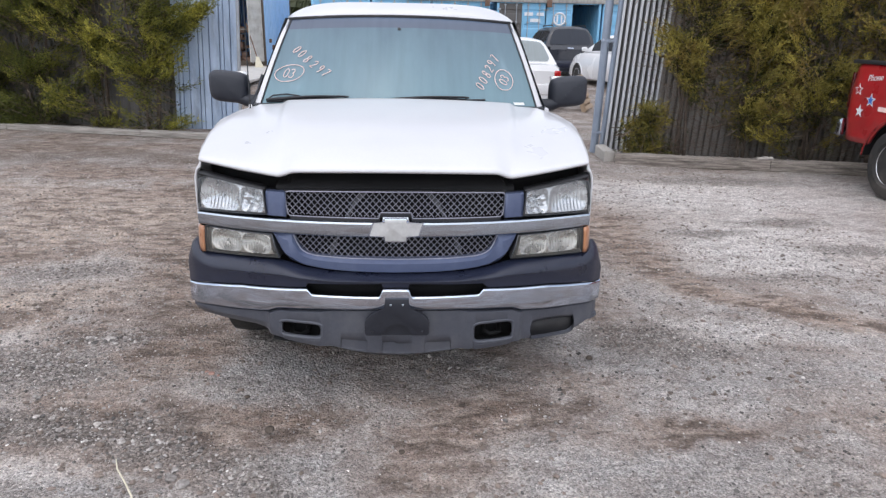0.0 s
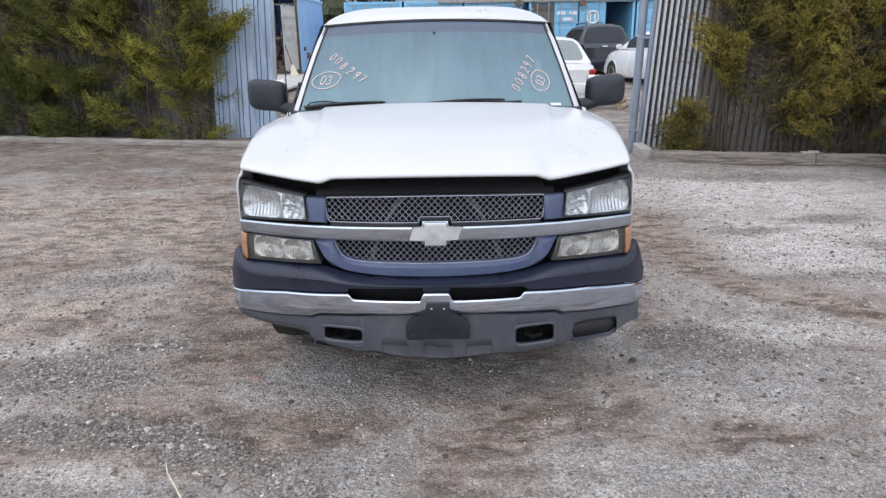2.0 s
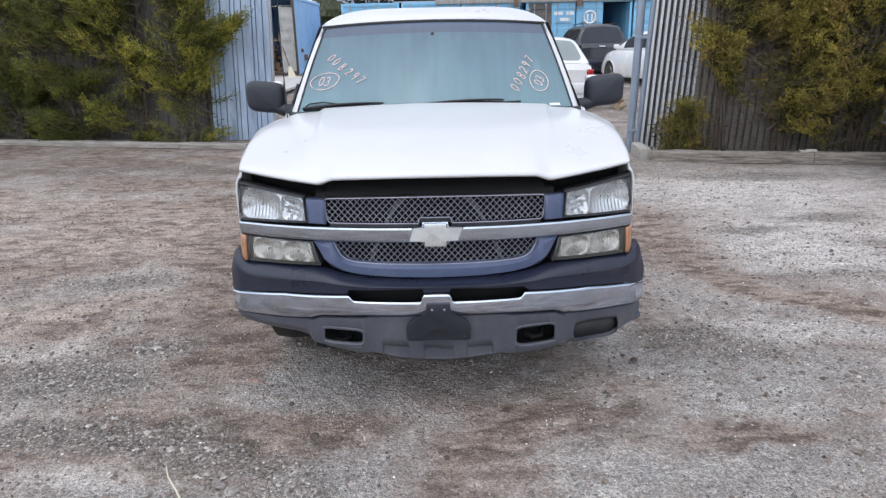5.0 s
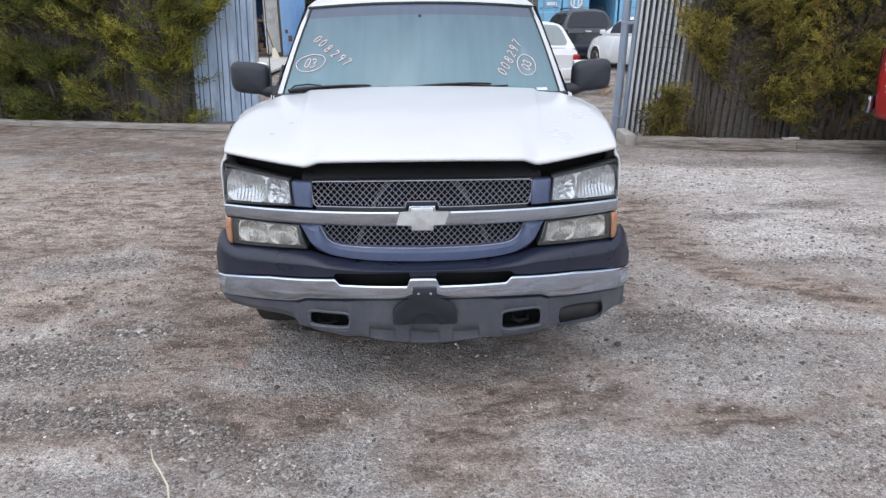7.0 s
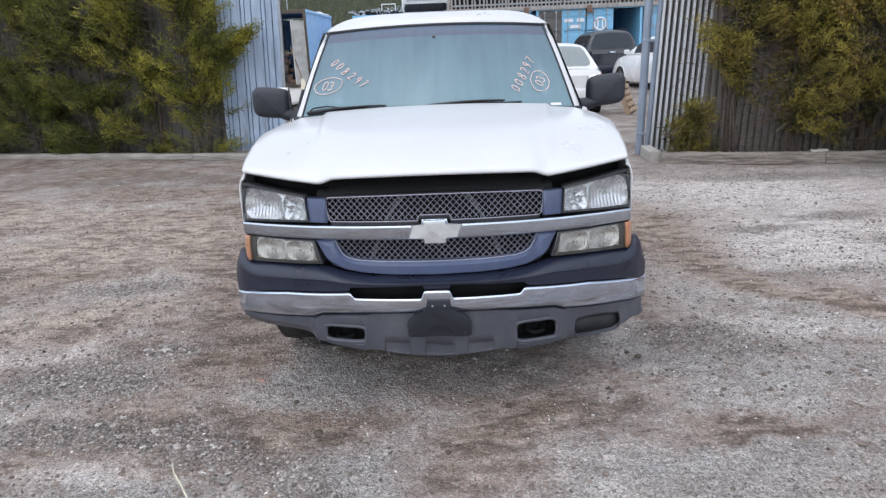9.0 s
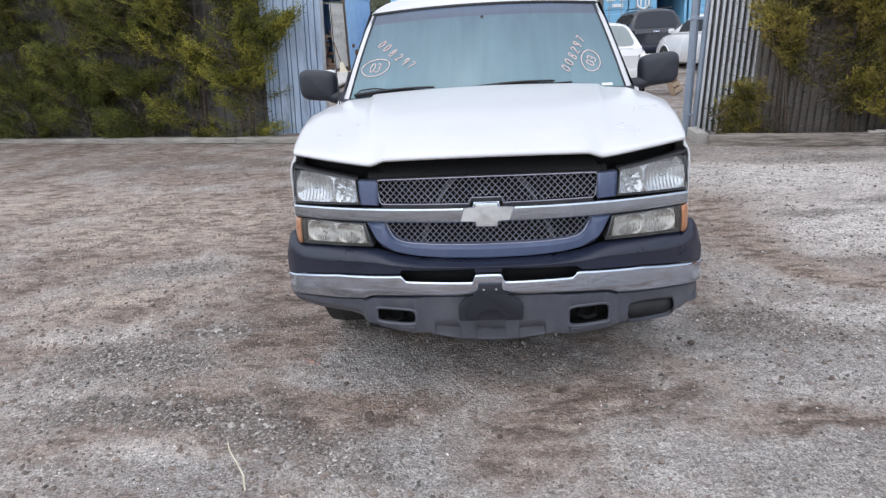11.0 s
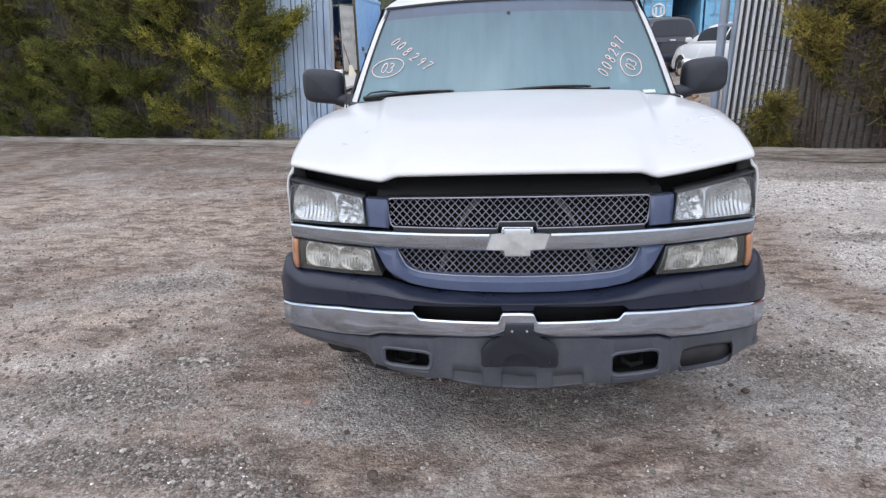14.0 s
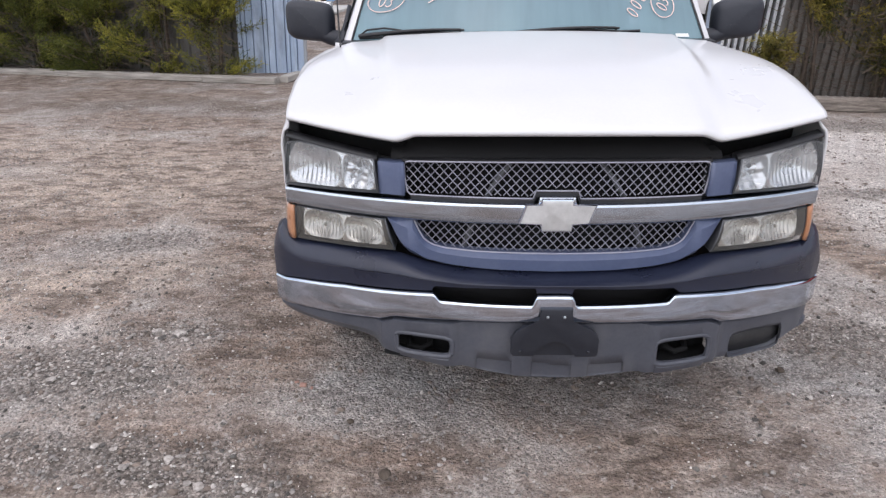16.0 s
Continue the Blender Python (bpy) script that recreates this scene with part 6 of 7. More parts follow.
# ---------------------------------------------------------------- the red pickup by the fence
def star_points(r, k=0.42):
    return [((r if i % 2 == 0 else r * k) * math.sin(math.pi * i / 5), (r if i % 2 == 0 else r * k) * math.cos(math.pi * i / 5)) for i in range(10)]


def red_pickup(at, turn):
    """Its length runs along local x from the tail; the side that shows faces local -y."""
    t = thing("pickup_truck", at, turn, "red pickup truck with star stickers, parked beside the planting strip", "truck")
    WX, R = 0.95, 0.385

    def side(sgn):
        def f(u, v):
            x = lerp(0.0, 2.1, u)
            d = (x - WX) / 0.47
            zb = 0.42 + 0.45 * math.sqrt(max(0, 1 - d * d)) if abs(d) < 1 else 0.52
            tail = 0.05 * smoothstep(0.12, 0.0, x)
            return x + 0.05 * (v - 0.5) ** 2, sgn * (0.93 + 0.035 * math.sin(math.pi * v) - tail), lerp(1.44, max(zb, 0.54), v)
        return f
    for sgn in (-1, 1):
        grid("bed_side", 44, 12, side(sgn), "red_paint", t, "red bed side with star stickers" if sgn < 0 else "", 0.04, 40, flip=sgn < 0)
        box("bed_rail", (1.05, sgn * 0.915, 1.455), (2.12, 0.09, 0.045), 0.012, "black", t, "black bed rail cap")
        V, F = [], []
        tube_into(V, F, [(WX + 0.475 * math.cos(w), sgn * 0.962, 0.42 + 0.455 * math.sin(w)) for w in [math.pi * k / 16 for k in range(17)]], 0.007, 6)
        raw("arch_lip", V, F, "red_paint", t, "", 60)
        grid("wheel_well", 16, 2, lambda u, v, sgn=sgn: (WX + 0.48 * math.cos(math.pi * u), sgn * lerp(0.6, 0.94, v), 0.42 + 0.47 * math.sin(math.pi * u)), "void", t)
        box("tail_lamp", (0.0, sgn * 0.87, 1.12), (0.05, 0.11, 0.42), 0.012, "dark_red_lamp", t, "dark red tail lamp")
        w = lathe("tyre", [(-0.10, 0.235), (-0.122, 0.26), (-0.122, 0.345), (-0.10, 0.378), (-0.05, 0.385), (0.05, 0.385), (0.10, 0.378), (0.122, 0.345), (0.122, 0.26), (0.10, 0.235)], "tyre", t, "black rubber tyre", 40, "y", (WX, sgn * 0.83, R))
        lathe("rim", [(sgn * 0.095, 0.235), (sgn * 0.105, 0.225), (sgn * 0.07, 0.205), (-sgn * 0.02, 0.19), (-sgn * 0.09, 0.2), (-sgn * 0.095, 0.235)], "alloy", t, "alloy rim", 36, "y", (WX, sgn * 0.83, R))
        lathe("hub", [(sgn * 0.0, 0.07), (sgn * 0.085, 0.068), (sgn * 0.095, 0.04), (sgn * 0.097, 0.005)], "alloy", t, "", 20, "y", (WX, sgn * 0.83, R))
        for k in range(5):
            bm = bmesh.new()
            add_box(bm, (0, 0, 0.135), (0.085, 0.03, 0.17), 0.012, pose(WX, sgn * 0.905, R, 0, 72 * k + 10, 0))
            part("spoke", bm, "alloy", t)
    grid("tailgate", 8, 8, lambda u, v: (-0.012 + 0.03 * (u - 0.5) ** 2, lerp(-0.80, 0.80, u), lerp(1.44, 0.72, v)), "red_paint", t, "red tailgate", 0.05, 40)
    bm = bmesh.new()
    add_box(bm, (-0.17, 0, 0.66), (0.17, 1.78, 0.19), 0.035)
    add_box(bm, (-0.05, 0, 0.60), (0.1, 1.4, 0.1), 0.01)
    part("rear_bumper", bm, "chrome", t, "chrome step bumper")
    box("bumper_end", (-0.13, -0.91, 0.68), (0.22, 0.08, 0.22), 0.025, "chrome", t, "chrome bumper end")
    box("bed_floor", (1.05, 0, 0.80), (2.05, 1.72, 0.05), 0.005, "red_paint", t)
    box("chassis", (2.2, 0, 0.48), (4.2, 0.8, 0.14), 0.02, "void", t)
    tube("tail_pipe", [(0.02, -0.55, 0.42), (0.9, -0.5, 0.45)], 0.03, "rust", t)
    # cab and nose
    def cab(u, v):
        w = 2 * math.pi * u
        sx, sz = math.copysign(abs(math.cos(w)) ** 0.5, math.cos(w)), math.copysign(abs(math.sin(w)) ** 0.5, math.sin(w))
        x = lerp(2.12, 3.6, v)
        z = 1.15 + 0.66 * sz
        narrow = 0.93 if z < 1.2 else lerp(0.93, 0.74, (z - 1.2) / 0.6)
        return x, narrow * sx, z
    grid("cab", 40, 6, cab, "red_paint", t, "red cab", 0.02, 40)
    for sgn in (-1, 1):
        grid("side_window", 4, 3, lambda u, v, sgn=sgn: (lerp(2.3, 3.4, u), sgn * (lerp(0.925, 0.775, v)), lerp(1.25, 1.68, v)), "dark_glass", t)
        wheel_x = 4.05
        lathe("tyre", [(-0.10, 0.235), (-0.122, 0.26), (-0.122, 0.345), (-0.10, 0.378), (0.10, 0.378), (0.122, 0.345), (0.122, 0.26), (0.10, 0.235)], "tyre", t, "", 32, "y", (wheel_x, sgn * 0.83, R))
    box("nose", (4.15, 0, 0.92), (1.3, 1.84, 0.62), 0.09, "red_paint", t, "red hood and fenders")
    # stickers
    def star(u, z, r, mat_, inner=None):
        o = outline("star_sticker", star_points(r), lambda a, b, d: (u + a, -0.974 + d, z + b), 0.003, mat_, t, "star sticker")
        if inner:
            outline("star_fill", star_points(r * 0.68), lambda a, b, d: (u + a, -0.977 + d, z + b), 0.002, inner, o)
    star(0.22, 1.145, 0.075, "white_sign", "red_paint")
    star(0.46, 1.04, 0.085, "white_sign", "sticker_blue")
    star(0.30, 0.905, 0.075, "white_sign")
    cu = bpy.data.curves.new("writing", "FONT")
    cu.body, cu.size, cu.align_x, cu.align_y, cu.shear, cu.extrude = "Phone", 0.10, "CENTER", "CENTER", 0.3, 0.001
    tmp = new("writing", cu)
    me = bpy.data.meshes.new_from_object(tmp)
    bpy.data.objects.remove(tmp)
    me.transform(Matrix.Translation((0.46, -0.972, 1.29)) @ pose(0, 0, 0, 90, 0, 0) @ pose(0, 0, 0, 0, 0, 6))
    me.materials.clear()
    link("writing", me, "white_sign", t, "white word Phone")
    box("decal", (0.68, -0.972, 0.96), (0.14, 0.003, 0.05), 0, "marker", t, "pale pink decal", None)
    return t


red_pickup((6.30, 5.22, 0), -90)


# ---------------------------------------------------------------- the yard behind the gate
def car(at, turn, paint, label, kind):
    """A parked car, tail at local y = 0, nose towards +y."""
    c = thing("car", at, turn, label, "car")
    if kind == "sedan":
        L, W, roof_z, belt = 4.5, 0.88, 1.53, 0.95
        deck = [(0.0, 0.86), (0.06, 0.98), (0.5, 1.0), (0.75, 0.99), (1.2, 0.97), (3.3, 0.95), (3.5, 0.93), (4.3, 0.78), (4.5, 0.6)]
        house = [(0.62, 0.0), (1.25, 0.93), (1.6, 1.0), (2.4, 1.0), (2.75, 0.93), (3.55, 0.0)]
    else:
        L, W, roof_z, belt = 4.6, 0.92, 1.68 if kind == "suv" else 1.55, 1.05
        deck = [(0.0, 0.95), (0.04, 1.05), (0.5, 1.06), (3.2, 1.04), (3.45, 1.02), (4.3, 0.9), (4.6, 0.62)]
        house = [(0.03, 0.0), (0.22, 0.92), (0.5, 1.0), (2.3, 1.0), (2.7, 0.9), (3.5, 0.0)]
    ys = sorted(set([y for y, _ in deck] + [0.3, 0.9, 1.6, 2.0, 2.5, 2.9, 3.9]))
    V, F = [], []
    prof = [(0.0, 0.0), (0.93, 0.0), (1.0, 0.16), (1.0, 0.55), (0.965, 0.9), (0.88, 1.0), (0.5, 1.015), (0.0, 1.02)]
    half = prof[1:]
    for y in ys:
        top = through_pts(deck, y)
        wd = W * (1 - 0.10 * smoothstep(0.5, 0.0, y) - 0.14 * smoothstep(L - 0.8, L, y))
        ring_ = [(a, b) for a, b in half] + [(-a, b) for a, b in reversed(half[:-1])]
        for a, b in ring_:
            V.append((a * wd, y, 0.24 + (top - 0.24) * b))
    n = len(ring_)
    for i in range(len(ys) - 1):
        F += [(i * n + k, i * n + (k + 1) % n, (i + 1) * n + (k + 1) % n, (i + 1) * n + k) for k in range(n)]
    F += [tuple(range(n)), tuple(reversed(range((len(ys) - 1) * n, len(ys) * n)))]
    raw("body", V, F, paint, c, "", 40)

    def hp(y, s, k):
        """A point of the greenhouse: s across from -1 to 1, k up from belt to roof."""
        top = through_pts(house, y)
        z0 = through_pts(deck, y) - 0.01
        z = lerp(z0, roof_z, top * k)
        wd = W * lerp(0.93, 0.68, (k * top) ** 1.25)
        z += 0.075 * top * k * (1 - abs(s) ** 2.4) - 0.045 * top * k
        return s * wd, y, z

    hs = [house[0][0] + (house[-1][0] - house[0][0]) * i / 24 for i in range(25)]
    V, F = [], []
    side_ = [(1, 0), (1, 0.35), (1, 0.7), (0.99, 0.86), (0.965, 0.95), (0.92, 1), (0.75, 1), (0.5, 1), (0.25, 1)]
    sec = [(-s, k) for s, k in side_] + [(0, 1)] + side_[::-1]
    for y in hs:
        V += [hp(y, s, k) for s, k in sec]
    n = len(sec)
    for i in range(len(hs) - 1):
        F += [(i * n + k, i * n + k + 1, (i + 1) * n + k + 1, (i + 1) * n + k) for k in range(n - 1)]
    F += [tuple(range(n)), tuple(reversed(range((len(hs) - 1) * n, len(hs) * n)))]
    raw("cab", V, F, paint, c, "", 40)
    # glass, a little proud
    y0, y1 = house[0][0], house[1][0]
    def rear(u, v):
        y = lerp(y0 + (y1 - y0) * 0.12, y0 + (y1 - y0) * 0.93, v)
        x, yy, z = hp(y, (2 * u - 1) * (0.85 - 0.10 * abs(2 * v - 1) ** 5), 1.0)
        return x, yy - 0.012, z + 0.010
    grid("rear_window", 14, 12, rear, "sheen_glass" if kind == "sedan" else "tinted_glass" if kind == "suv" else "dark_glass", c, "rear window", smooth=60)
    y2, y3 = house[-2][0], house[-1][0]
    grid("windshield", 10, 6, lambda u, v: (lambda p: (p[0], p[1] + 0.012, p[2] + 0.008))(hp(lerp(y3 - 0.08, y2 + 0.02, v), lerp(-0.86, 0.86, u), 1.0)), "dark_glass", c, "", smooth=60, flip=True)
    for s in (-1, 1):
        for a, b in ((y1 + 0.05, (y1 + y2) / 2 - 0.05), ((y1 + y2) / 2 + 0.03, y2 + 0.25)):
            def pane(u, v, s=s, a=a, b=b):
                y = lerp(a, b, u)
                p = hp(y, s, lerp(0.10, 0.86, v))
                return p[0] + s * 0.006, p[1], p[2]
            grid("side_window", 6, 4, pane, "dark_glass", c, "", smooth=60, flip=s < 0)
        box("tail_lamp", (s * (W - 0.14), 0.03, 0.82 if kind == "sedan" else 0.95), (0.15 if kind == "sedan" else 0.22, 0.10, 0.12 if kind == "sedan" else 0.2), 0.03, "red_lamp" if kind != "suv" else "dark_glass", c, "tail lamp")
        m = box("door_mirror", (s * (W + 0.09), house[-2][0] + 0.42, belt + 0.06), (0.18, 0.10, 0.13), 0.04, paint, c)
        for wy in (0.82, L - 0.85):
            lathe("tyre", [(-0.09, 0.2), (-0.10, 0.3), (-0.07, 0.325), (0.07, 0.325), (0.10, 0.3), (0.09, 0.2)], "tyre", c, "", 28, "x", (s * (W - 0.085), wy, 0.325))
            lathe("rim", [(s * 0.085, 0.2), (s * 0.095, 0.19), (s * 0.05, 0.16), (s * 0.06, 0.05), (s * 0.07, 0.005)], "alloy", c, "", 24, "x", (s * (W - 0.085), wy, 0.325))
            # flat black disc on the flank stands in for the shaded wheel well
            lathe("arch_shade_disc", [(s * -0.02, 0.36), (s * 0.002, 0.365), (s * 0.004, 0.36), (s * 0.004, 0.01)], "void", c, "", 28, "x", (s * (W - 0.003), wy, 0.345))
            V, F = [], []
            tube_into(V, F, [(s * (W + 0.003), wy + 0.37 * math.cos(w), 0.33 + 0.37 * math.sin(w)) for w in [math.pi * k / 12 for k in range(13)]], 0.018, 5)
            raw("arch_trim", V, F, paint, c)
    box("rear_bumper", (0, 0.02, 0.48), (W * 1.72, 0.14, 0.24), 0.05, paint if kind != "suv" else "pad", c)
    if kind == "suv":
        box("handle", (0, -0.02, 1.0), (0.2, 0.03, 0.05), 0.01, "chrome", c, "bright tailgate handle")
        for s in (-1, 1):
            tube("roof_rail", [(s * 0.55, 0.4, roof_z + 0.01), (s * 0.56, 0.5, roof_z + 0.05), (s * 0.56, 2.0, roof_z + 0.05), (s * 0.55, 2.1, roof_z + 0.01)], 0.016, "black", c)
    return c


car((2.52, 12.0, rise(12.0) - 0.02), -2, "car_white", "white four-door sedan parked with its tail to the gate", "sedan")
car((5.42, 20.2, rise(20.2) - 0.02), 0, "navy_paint", "dark navy sport utility vehicle with tinted rear glass", "suv")
car((6.97, 15.3, rise(15.0) + 0.02), 11, "car_white", "white crossover car parked behind the gate leaf", "crossover")


def bent_wall(V, F, a, b, z0, z1, pitch, depth, out):
    """Trapezoid corrugation from a to b."""
    a, b, out = Vector(a), Vector(b), Vector(out)
    d = (b - a)
    L = d.length
    d.normalize()
    pts = []
    s = 0.0
    while s < L - 0.01:
        for f, o in ((0, 0), (0.3, 0), (0.5, depth), (0.8, depth)):
            pts.append(a + d * min(s + f * pitch, L) - out * o)
        s += pitch
    pts.append(b)
    base = len(V)
    for p in pts:
        V.append((p.x, p.y, z0))
        V.append((p.x, p.y, z1))
    for i in range(len(pts) - 1):
        k = base + 2 * i
        F.append((k, k + 2, k + 3, k + 1))


def container(at, turn, paint, label, leaves, w=2.4, h=2.6, length=6.06, mark=None, post=None):
    """A shipping container, door end at local y = 0. leaves: for each half a material, or None where it stands open."""
    c = thing("shipping_container", at, turn, label, "container", "containers in the yard")
    hw = w / 2
    for s in (-1, 1):
        V, F = [], []
        bent_wall(V, F, (s * (hw - 0.03), 0.1, 0), (s * (hw - 0.03), length - 0.1, 0), 0.15, h - 0.12, 0.28, 0.035, (s, 0, 0))
        raw("side_wall", V, F, paint, c, "corrugated side wall").modifiers.new("solid", "SOLIDIFY").thickness = 0.004
        for y in (0.05, length - 0.05):
            box("corner_post", (s * (hw - 0.05), y, h / 2), (0.10, 0.11, h), 0.01, post or paint, c)
        box("roof_rail", (s * (hw - 0.04), length / 2, h - 0.06), (0.08, length - 0.2, 0.12), 0.008, paint, c)
        box("floor_rail", (s * (hw - 0.04), length / 2, 0.08), (0.08, length - 0.2, 0.16), 0.008, paint, c)
    V, F = [], []
    bent_wall(V, F, (-hw + 0.1, length - 0.06, 0), (hw - 0.1, length - 0.06, 0), 0.15, h - 0.12, 0.28, 0.035, (0, 1, 0))
    raw("end_wall", V, F, paint, c)
    box("roof_panel", (0, length / 2, h - 0.03), (w - 0.08, length - 0.1, 0.03), 0.005, paint, c)
    box("container_floor", (0, length / 2, 0.14), (w - 0.12, length - 0.1, 0.04), 0.005, "rust", c)
    box("header", (0, 0.05, h - 0.07), (w - 0.2, 0.10, 0.14), 0.01, post or paint, c)
    box("door_sill", (0, 0.05, 0.08), (w - 0.2, 0.10, 0.16), 0.01, post or paint, c)
    lw = (w - 0.22) / 2
    for i, mat_ in enumerate(leaves):
        if mat_ is None:
            continue
        cx = (-1, 1)[i] * (lw / 2 + 0.005)
        V, F = [], []
        zs = [0.16, 0.36, 0.40, 0.52, 0.56, 0.92, 0.96, 1.08, 1.12, 1.50, 1.54, 1.66, 1.70, 2.06, 2.10, 2.22, 2.26, h - 0.14]
        dep = [0, 0, 0.025, 0.025, 0, 0, 0.025, 0.025, 0, 0, 0.025, 0.025, 0, 0, 0.025, 0.025, 0, 0]
        for z, dd in zip(zs, dep):
            V += [(cx - lw / 2, 0.02, z), (cx - lw / 2 + 0.06, 0.02, z), (cx - lw / 2 + 0.09, 0.02 + dd, z), (cx + lw / 2 - 0.09, 0.02 + dd, z), (cx + lw / 2 - 0.06, 0.02, z), (cx + lw / 2, 0.02, z)]
        for k in range(len(zs) - 1):
            F += [(k * 6 + j, k * 6 + j + 1, k * 6 + j + 7, k * 6 + j + 6) for j in range(5)]
        d = raw("door_leaf", V, F, mat_, c, "ribbed container door")
        d.modifiers.new("solid", "SOLIDIFY").thickness = 0.03
        for rx in (-0.25, 0.25):
            tube("lock_rod", [(cx + rx * lw, -0.025, 0.1), (cx + rx * lw, -0.025, h - 0.06)], 0.018, "steel", d, "galvanised lock rod", 8)
            for z in (0.2, 0.95, 1.75, h - 0.2):
                box("rod_keeper", (cx + rx * lw, -0.012, z), (0.09, 0.05, 0.06), 0.006, "steel", d)
        for z in (0.35, 1.3, 2.25):
            box("door_hinge", ((-1, 1)[i] * (hw - 0.10), -0.012, z), (0.12, 0.04, 0.07), 0.006, "steel", d)
        if mark == ("ring", i):
            V, F = [], []
            z0, r = 1.90, 0.235
            tube_into(V, F, [(cx + r * math.cos(w_), 0.0, z0 + r * math.sin(w_)) for w_ in [2 * math.pi * k / 28 for k in range(29)]], 0.045, 6)
            m = raw("round_mark", V, F, "white_sign", d, "plain white ring-shaped mark", 60)
            for dx in (-0.09, 0.09):
                box("mark_bar", (cx + dx, -0.004, z0), (0.07, 0.02, 0.30), 0.01, "white_sign", m)
        if mark == ("bars", i):
            for dx, dz, ww in ((-0.2, 2.08, 0.36), (0.28, 2.08, 0.30), (0.08, 1.84, 0.42)):
                box("lettering_bar", (cx + dx, -0.004, dz), (ww, 0.012, 0.13), 0.0, "white_sign", d, "plain white bar of unreadable lettering")
    return c


cz = rise(26.0)
container((6.76, 26.0, cz - 0.02), 0, "container_blue", "light blue shipping container, one door ring-marked, the other open", ("container_blue", None), 2.36, 2.62, mark=("ring", 0))
container((4.66, 26.0, cz - 0.02), 0, "container_blue", "light blue shipping container with unreadable white lettering on a door", ("dark_sheet", "container_blue"), 2.1, 2.62, mark=("bars", 1), post="container_blue")
for x in (9.2, 2.15, -0.3, -2.75):
    container((x, 26.0, cz - 0.02), 0, "container_blue", "light blue shipping container with closed doors", ("container_blue", "container_blue"), 2.36, 2.62)
shed = container((-6.65, 24.0, rise(24.0) - 0.02), 0, "container_deep", "blue shipping container with a beige door, standing open", (None, None), 2.4, 2.9, post="bark")
# its door leaf swung out towards the gate
V, F = [], []
zs = [0.16] + [0.16 + 2.32 * k / 24 for k in range(1, 25)]
for i_, z in enumerate(zs):
    dd = 0.02 if (i_ // 2) % 2 else 0.0
    for q_ in (0.0, 0.06, 0.10, 0.95, 0.99, 1.05):
        o_ = dd if 0.08 < q_ < 0.97 else 0.0
        V.append((1.1 - q_ * 0.26 - o_ * 0.9, 0.0 - q_ * 0.96 + o_ * 0.25, z))
for i_ in range(len(zs) - 1):
    F += [(i_ * 6 + k, i_ * 6 + k + 1, i_ * 6 + k + 7, i_ * 6 + k + 6) for k in range(5)]
leaf_ = raw("door_leaf", V, F, "container_beige", shed, "beige ribbed container door swung out")
leaf_.modifiers.new("solid", "SOLIDIFY").thickness = 0.03
for q_ in (0.3, 0.75):
    tube("lock_rod", [(1.05 - q_ * 0.26, 0.02 - q_ * 0.96, 0.1), (1.05 - q_ * 0.26, 0.02 - q_ * 0.96, 2.55)], 0.016, "steel", leaf_)
# odds and ends inside the open container
bm = bmesh.new()
rng = random.Random(5)
for k in range(26):
    add_box(bm, (rng.uniform(-0.9, 0.9), rng.uniform(0.5, 1.8), 0.2 + rng.uniform(0, 1.4)), (rng.uniform(0.15, 0.4), rng.uniform(0.15, 0.4), rng.uniform(0.08, 0.3)), 0.02)
heap = part("heap_of_parts", bm, "rust")
heap.matrix_basis = pose(-6.45, 24.0, rise(24.0), 0, 0, 0)
tagged(heap, "jumbled dark metal parts inside the open container", "scrap", kind="stuff")
for z in (1.30,):
    sh = box("shelf_board", (-6.65, 24.5, rise(24) + 1.30), (2.2, 0.5, 0.05), 0.006, "timber")
    tagged(sh, "pale shelf board inside the open container", "shelf")
# broom leaning on the beige door
broom = thing("broom", (-5.65, 22.95, rise(23.0)), 0, "straw broom leaning on the container door", "broom")
tube("handle", [(0.12, -0.1, 0.30), (-0.28, 0.2, 1.55)], 0.022, "rust", broom, "dark wooden handle")
grid("bristle_head", 10, 4, lambda u, v: (lerp(0.12, 0.18, v) + (lerp(0.05, 0.16, v)) * math.cos(2 * math.pi * u), -0.1 - 0.04 * v + lerp(0.03, 0.05, v) * math.sin(2 * math.pi * u), lerp(0.38, 0.0, v)), "straw", broom, "pale straw head", smooth=60)
box("concrete_pad", (-7.6, 21.0, rise(21.0) + 0.01), (6.6, 11.0, 0.08), 0.02, "concrete", None)
tagged(bpy.data.objects["concrete_pad"], "pale concrete pad in front of the container", "pavement", kind="structure")
bpy.data.objects["concrete_pad"].matrix_basis = pose(0, 0, 0, 0, 0, 0)

# deck with a picket fence on top of the containers
top = cz + 2.60
deck_ = thing("picket_fence", (0, 26.2, top), 0, "grey weathered picket fence along the container roofs", "fence")
box("deck_board", (4.6, 0.35, 0.04), (9.4, 1.2, 0.08), 0.01, "timber", deck_)
box("deck_beam", (4.6, -0.27, -0.02), (9.4, 0.06, 0.16), 0.01, "picket", deck_, "pale weathered deck beam")
for x in (3.2, 5.75):
    box("deck_bracket", (x, -0.32, -0.12), (0.20, 0.10, 0.30), 0.01, "rust", deck_, "rusty bracket under the deck")
rng = random.Random(3)
bm = bmesh.new()
add_box(bm, (0, 0, 0.5), (0.062, 0.022, 1.0), 0.004, None, 1)
picket = part("picket", bm, "picket", deck_)
picket.matrix_basis = pose(0.02, -0.18, 0.06) @ Matrix.Diagonal((1, 1, 0.8, 1))
x = 0.17
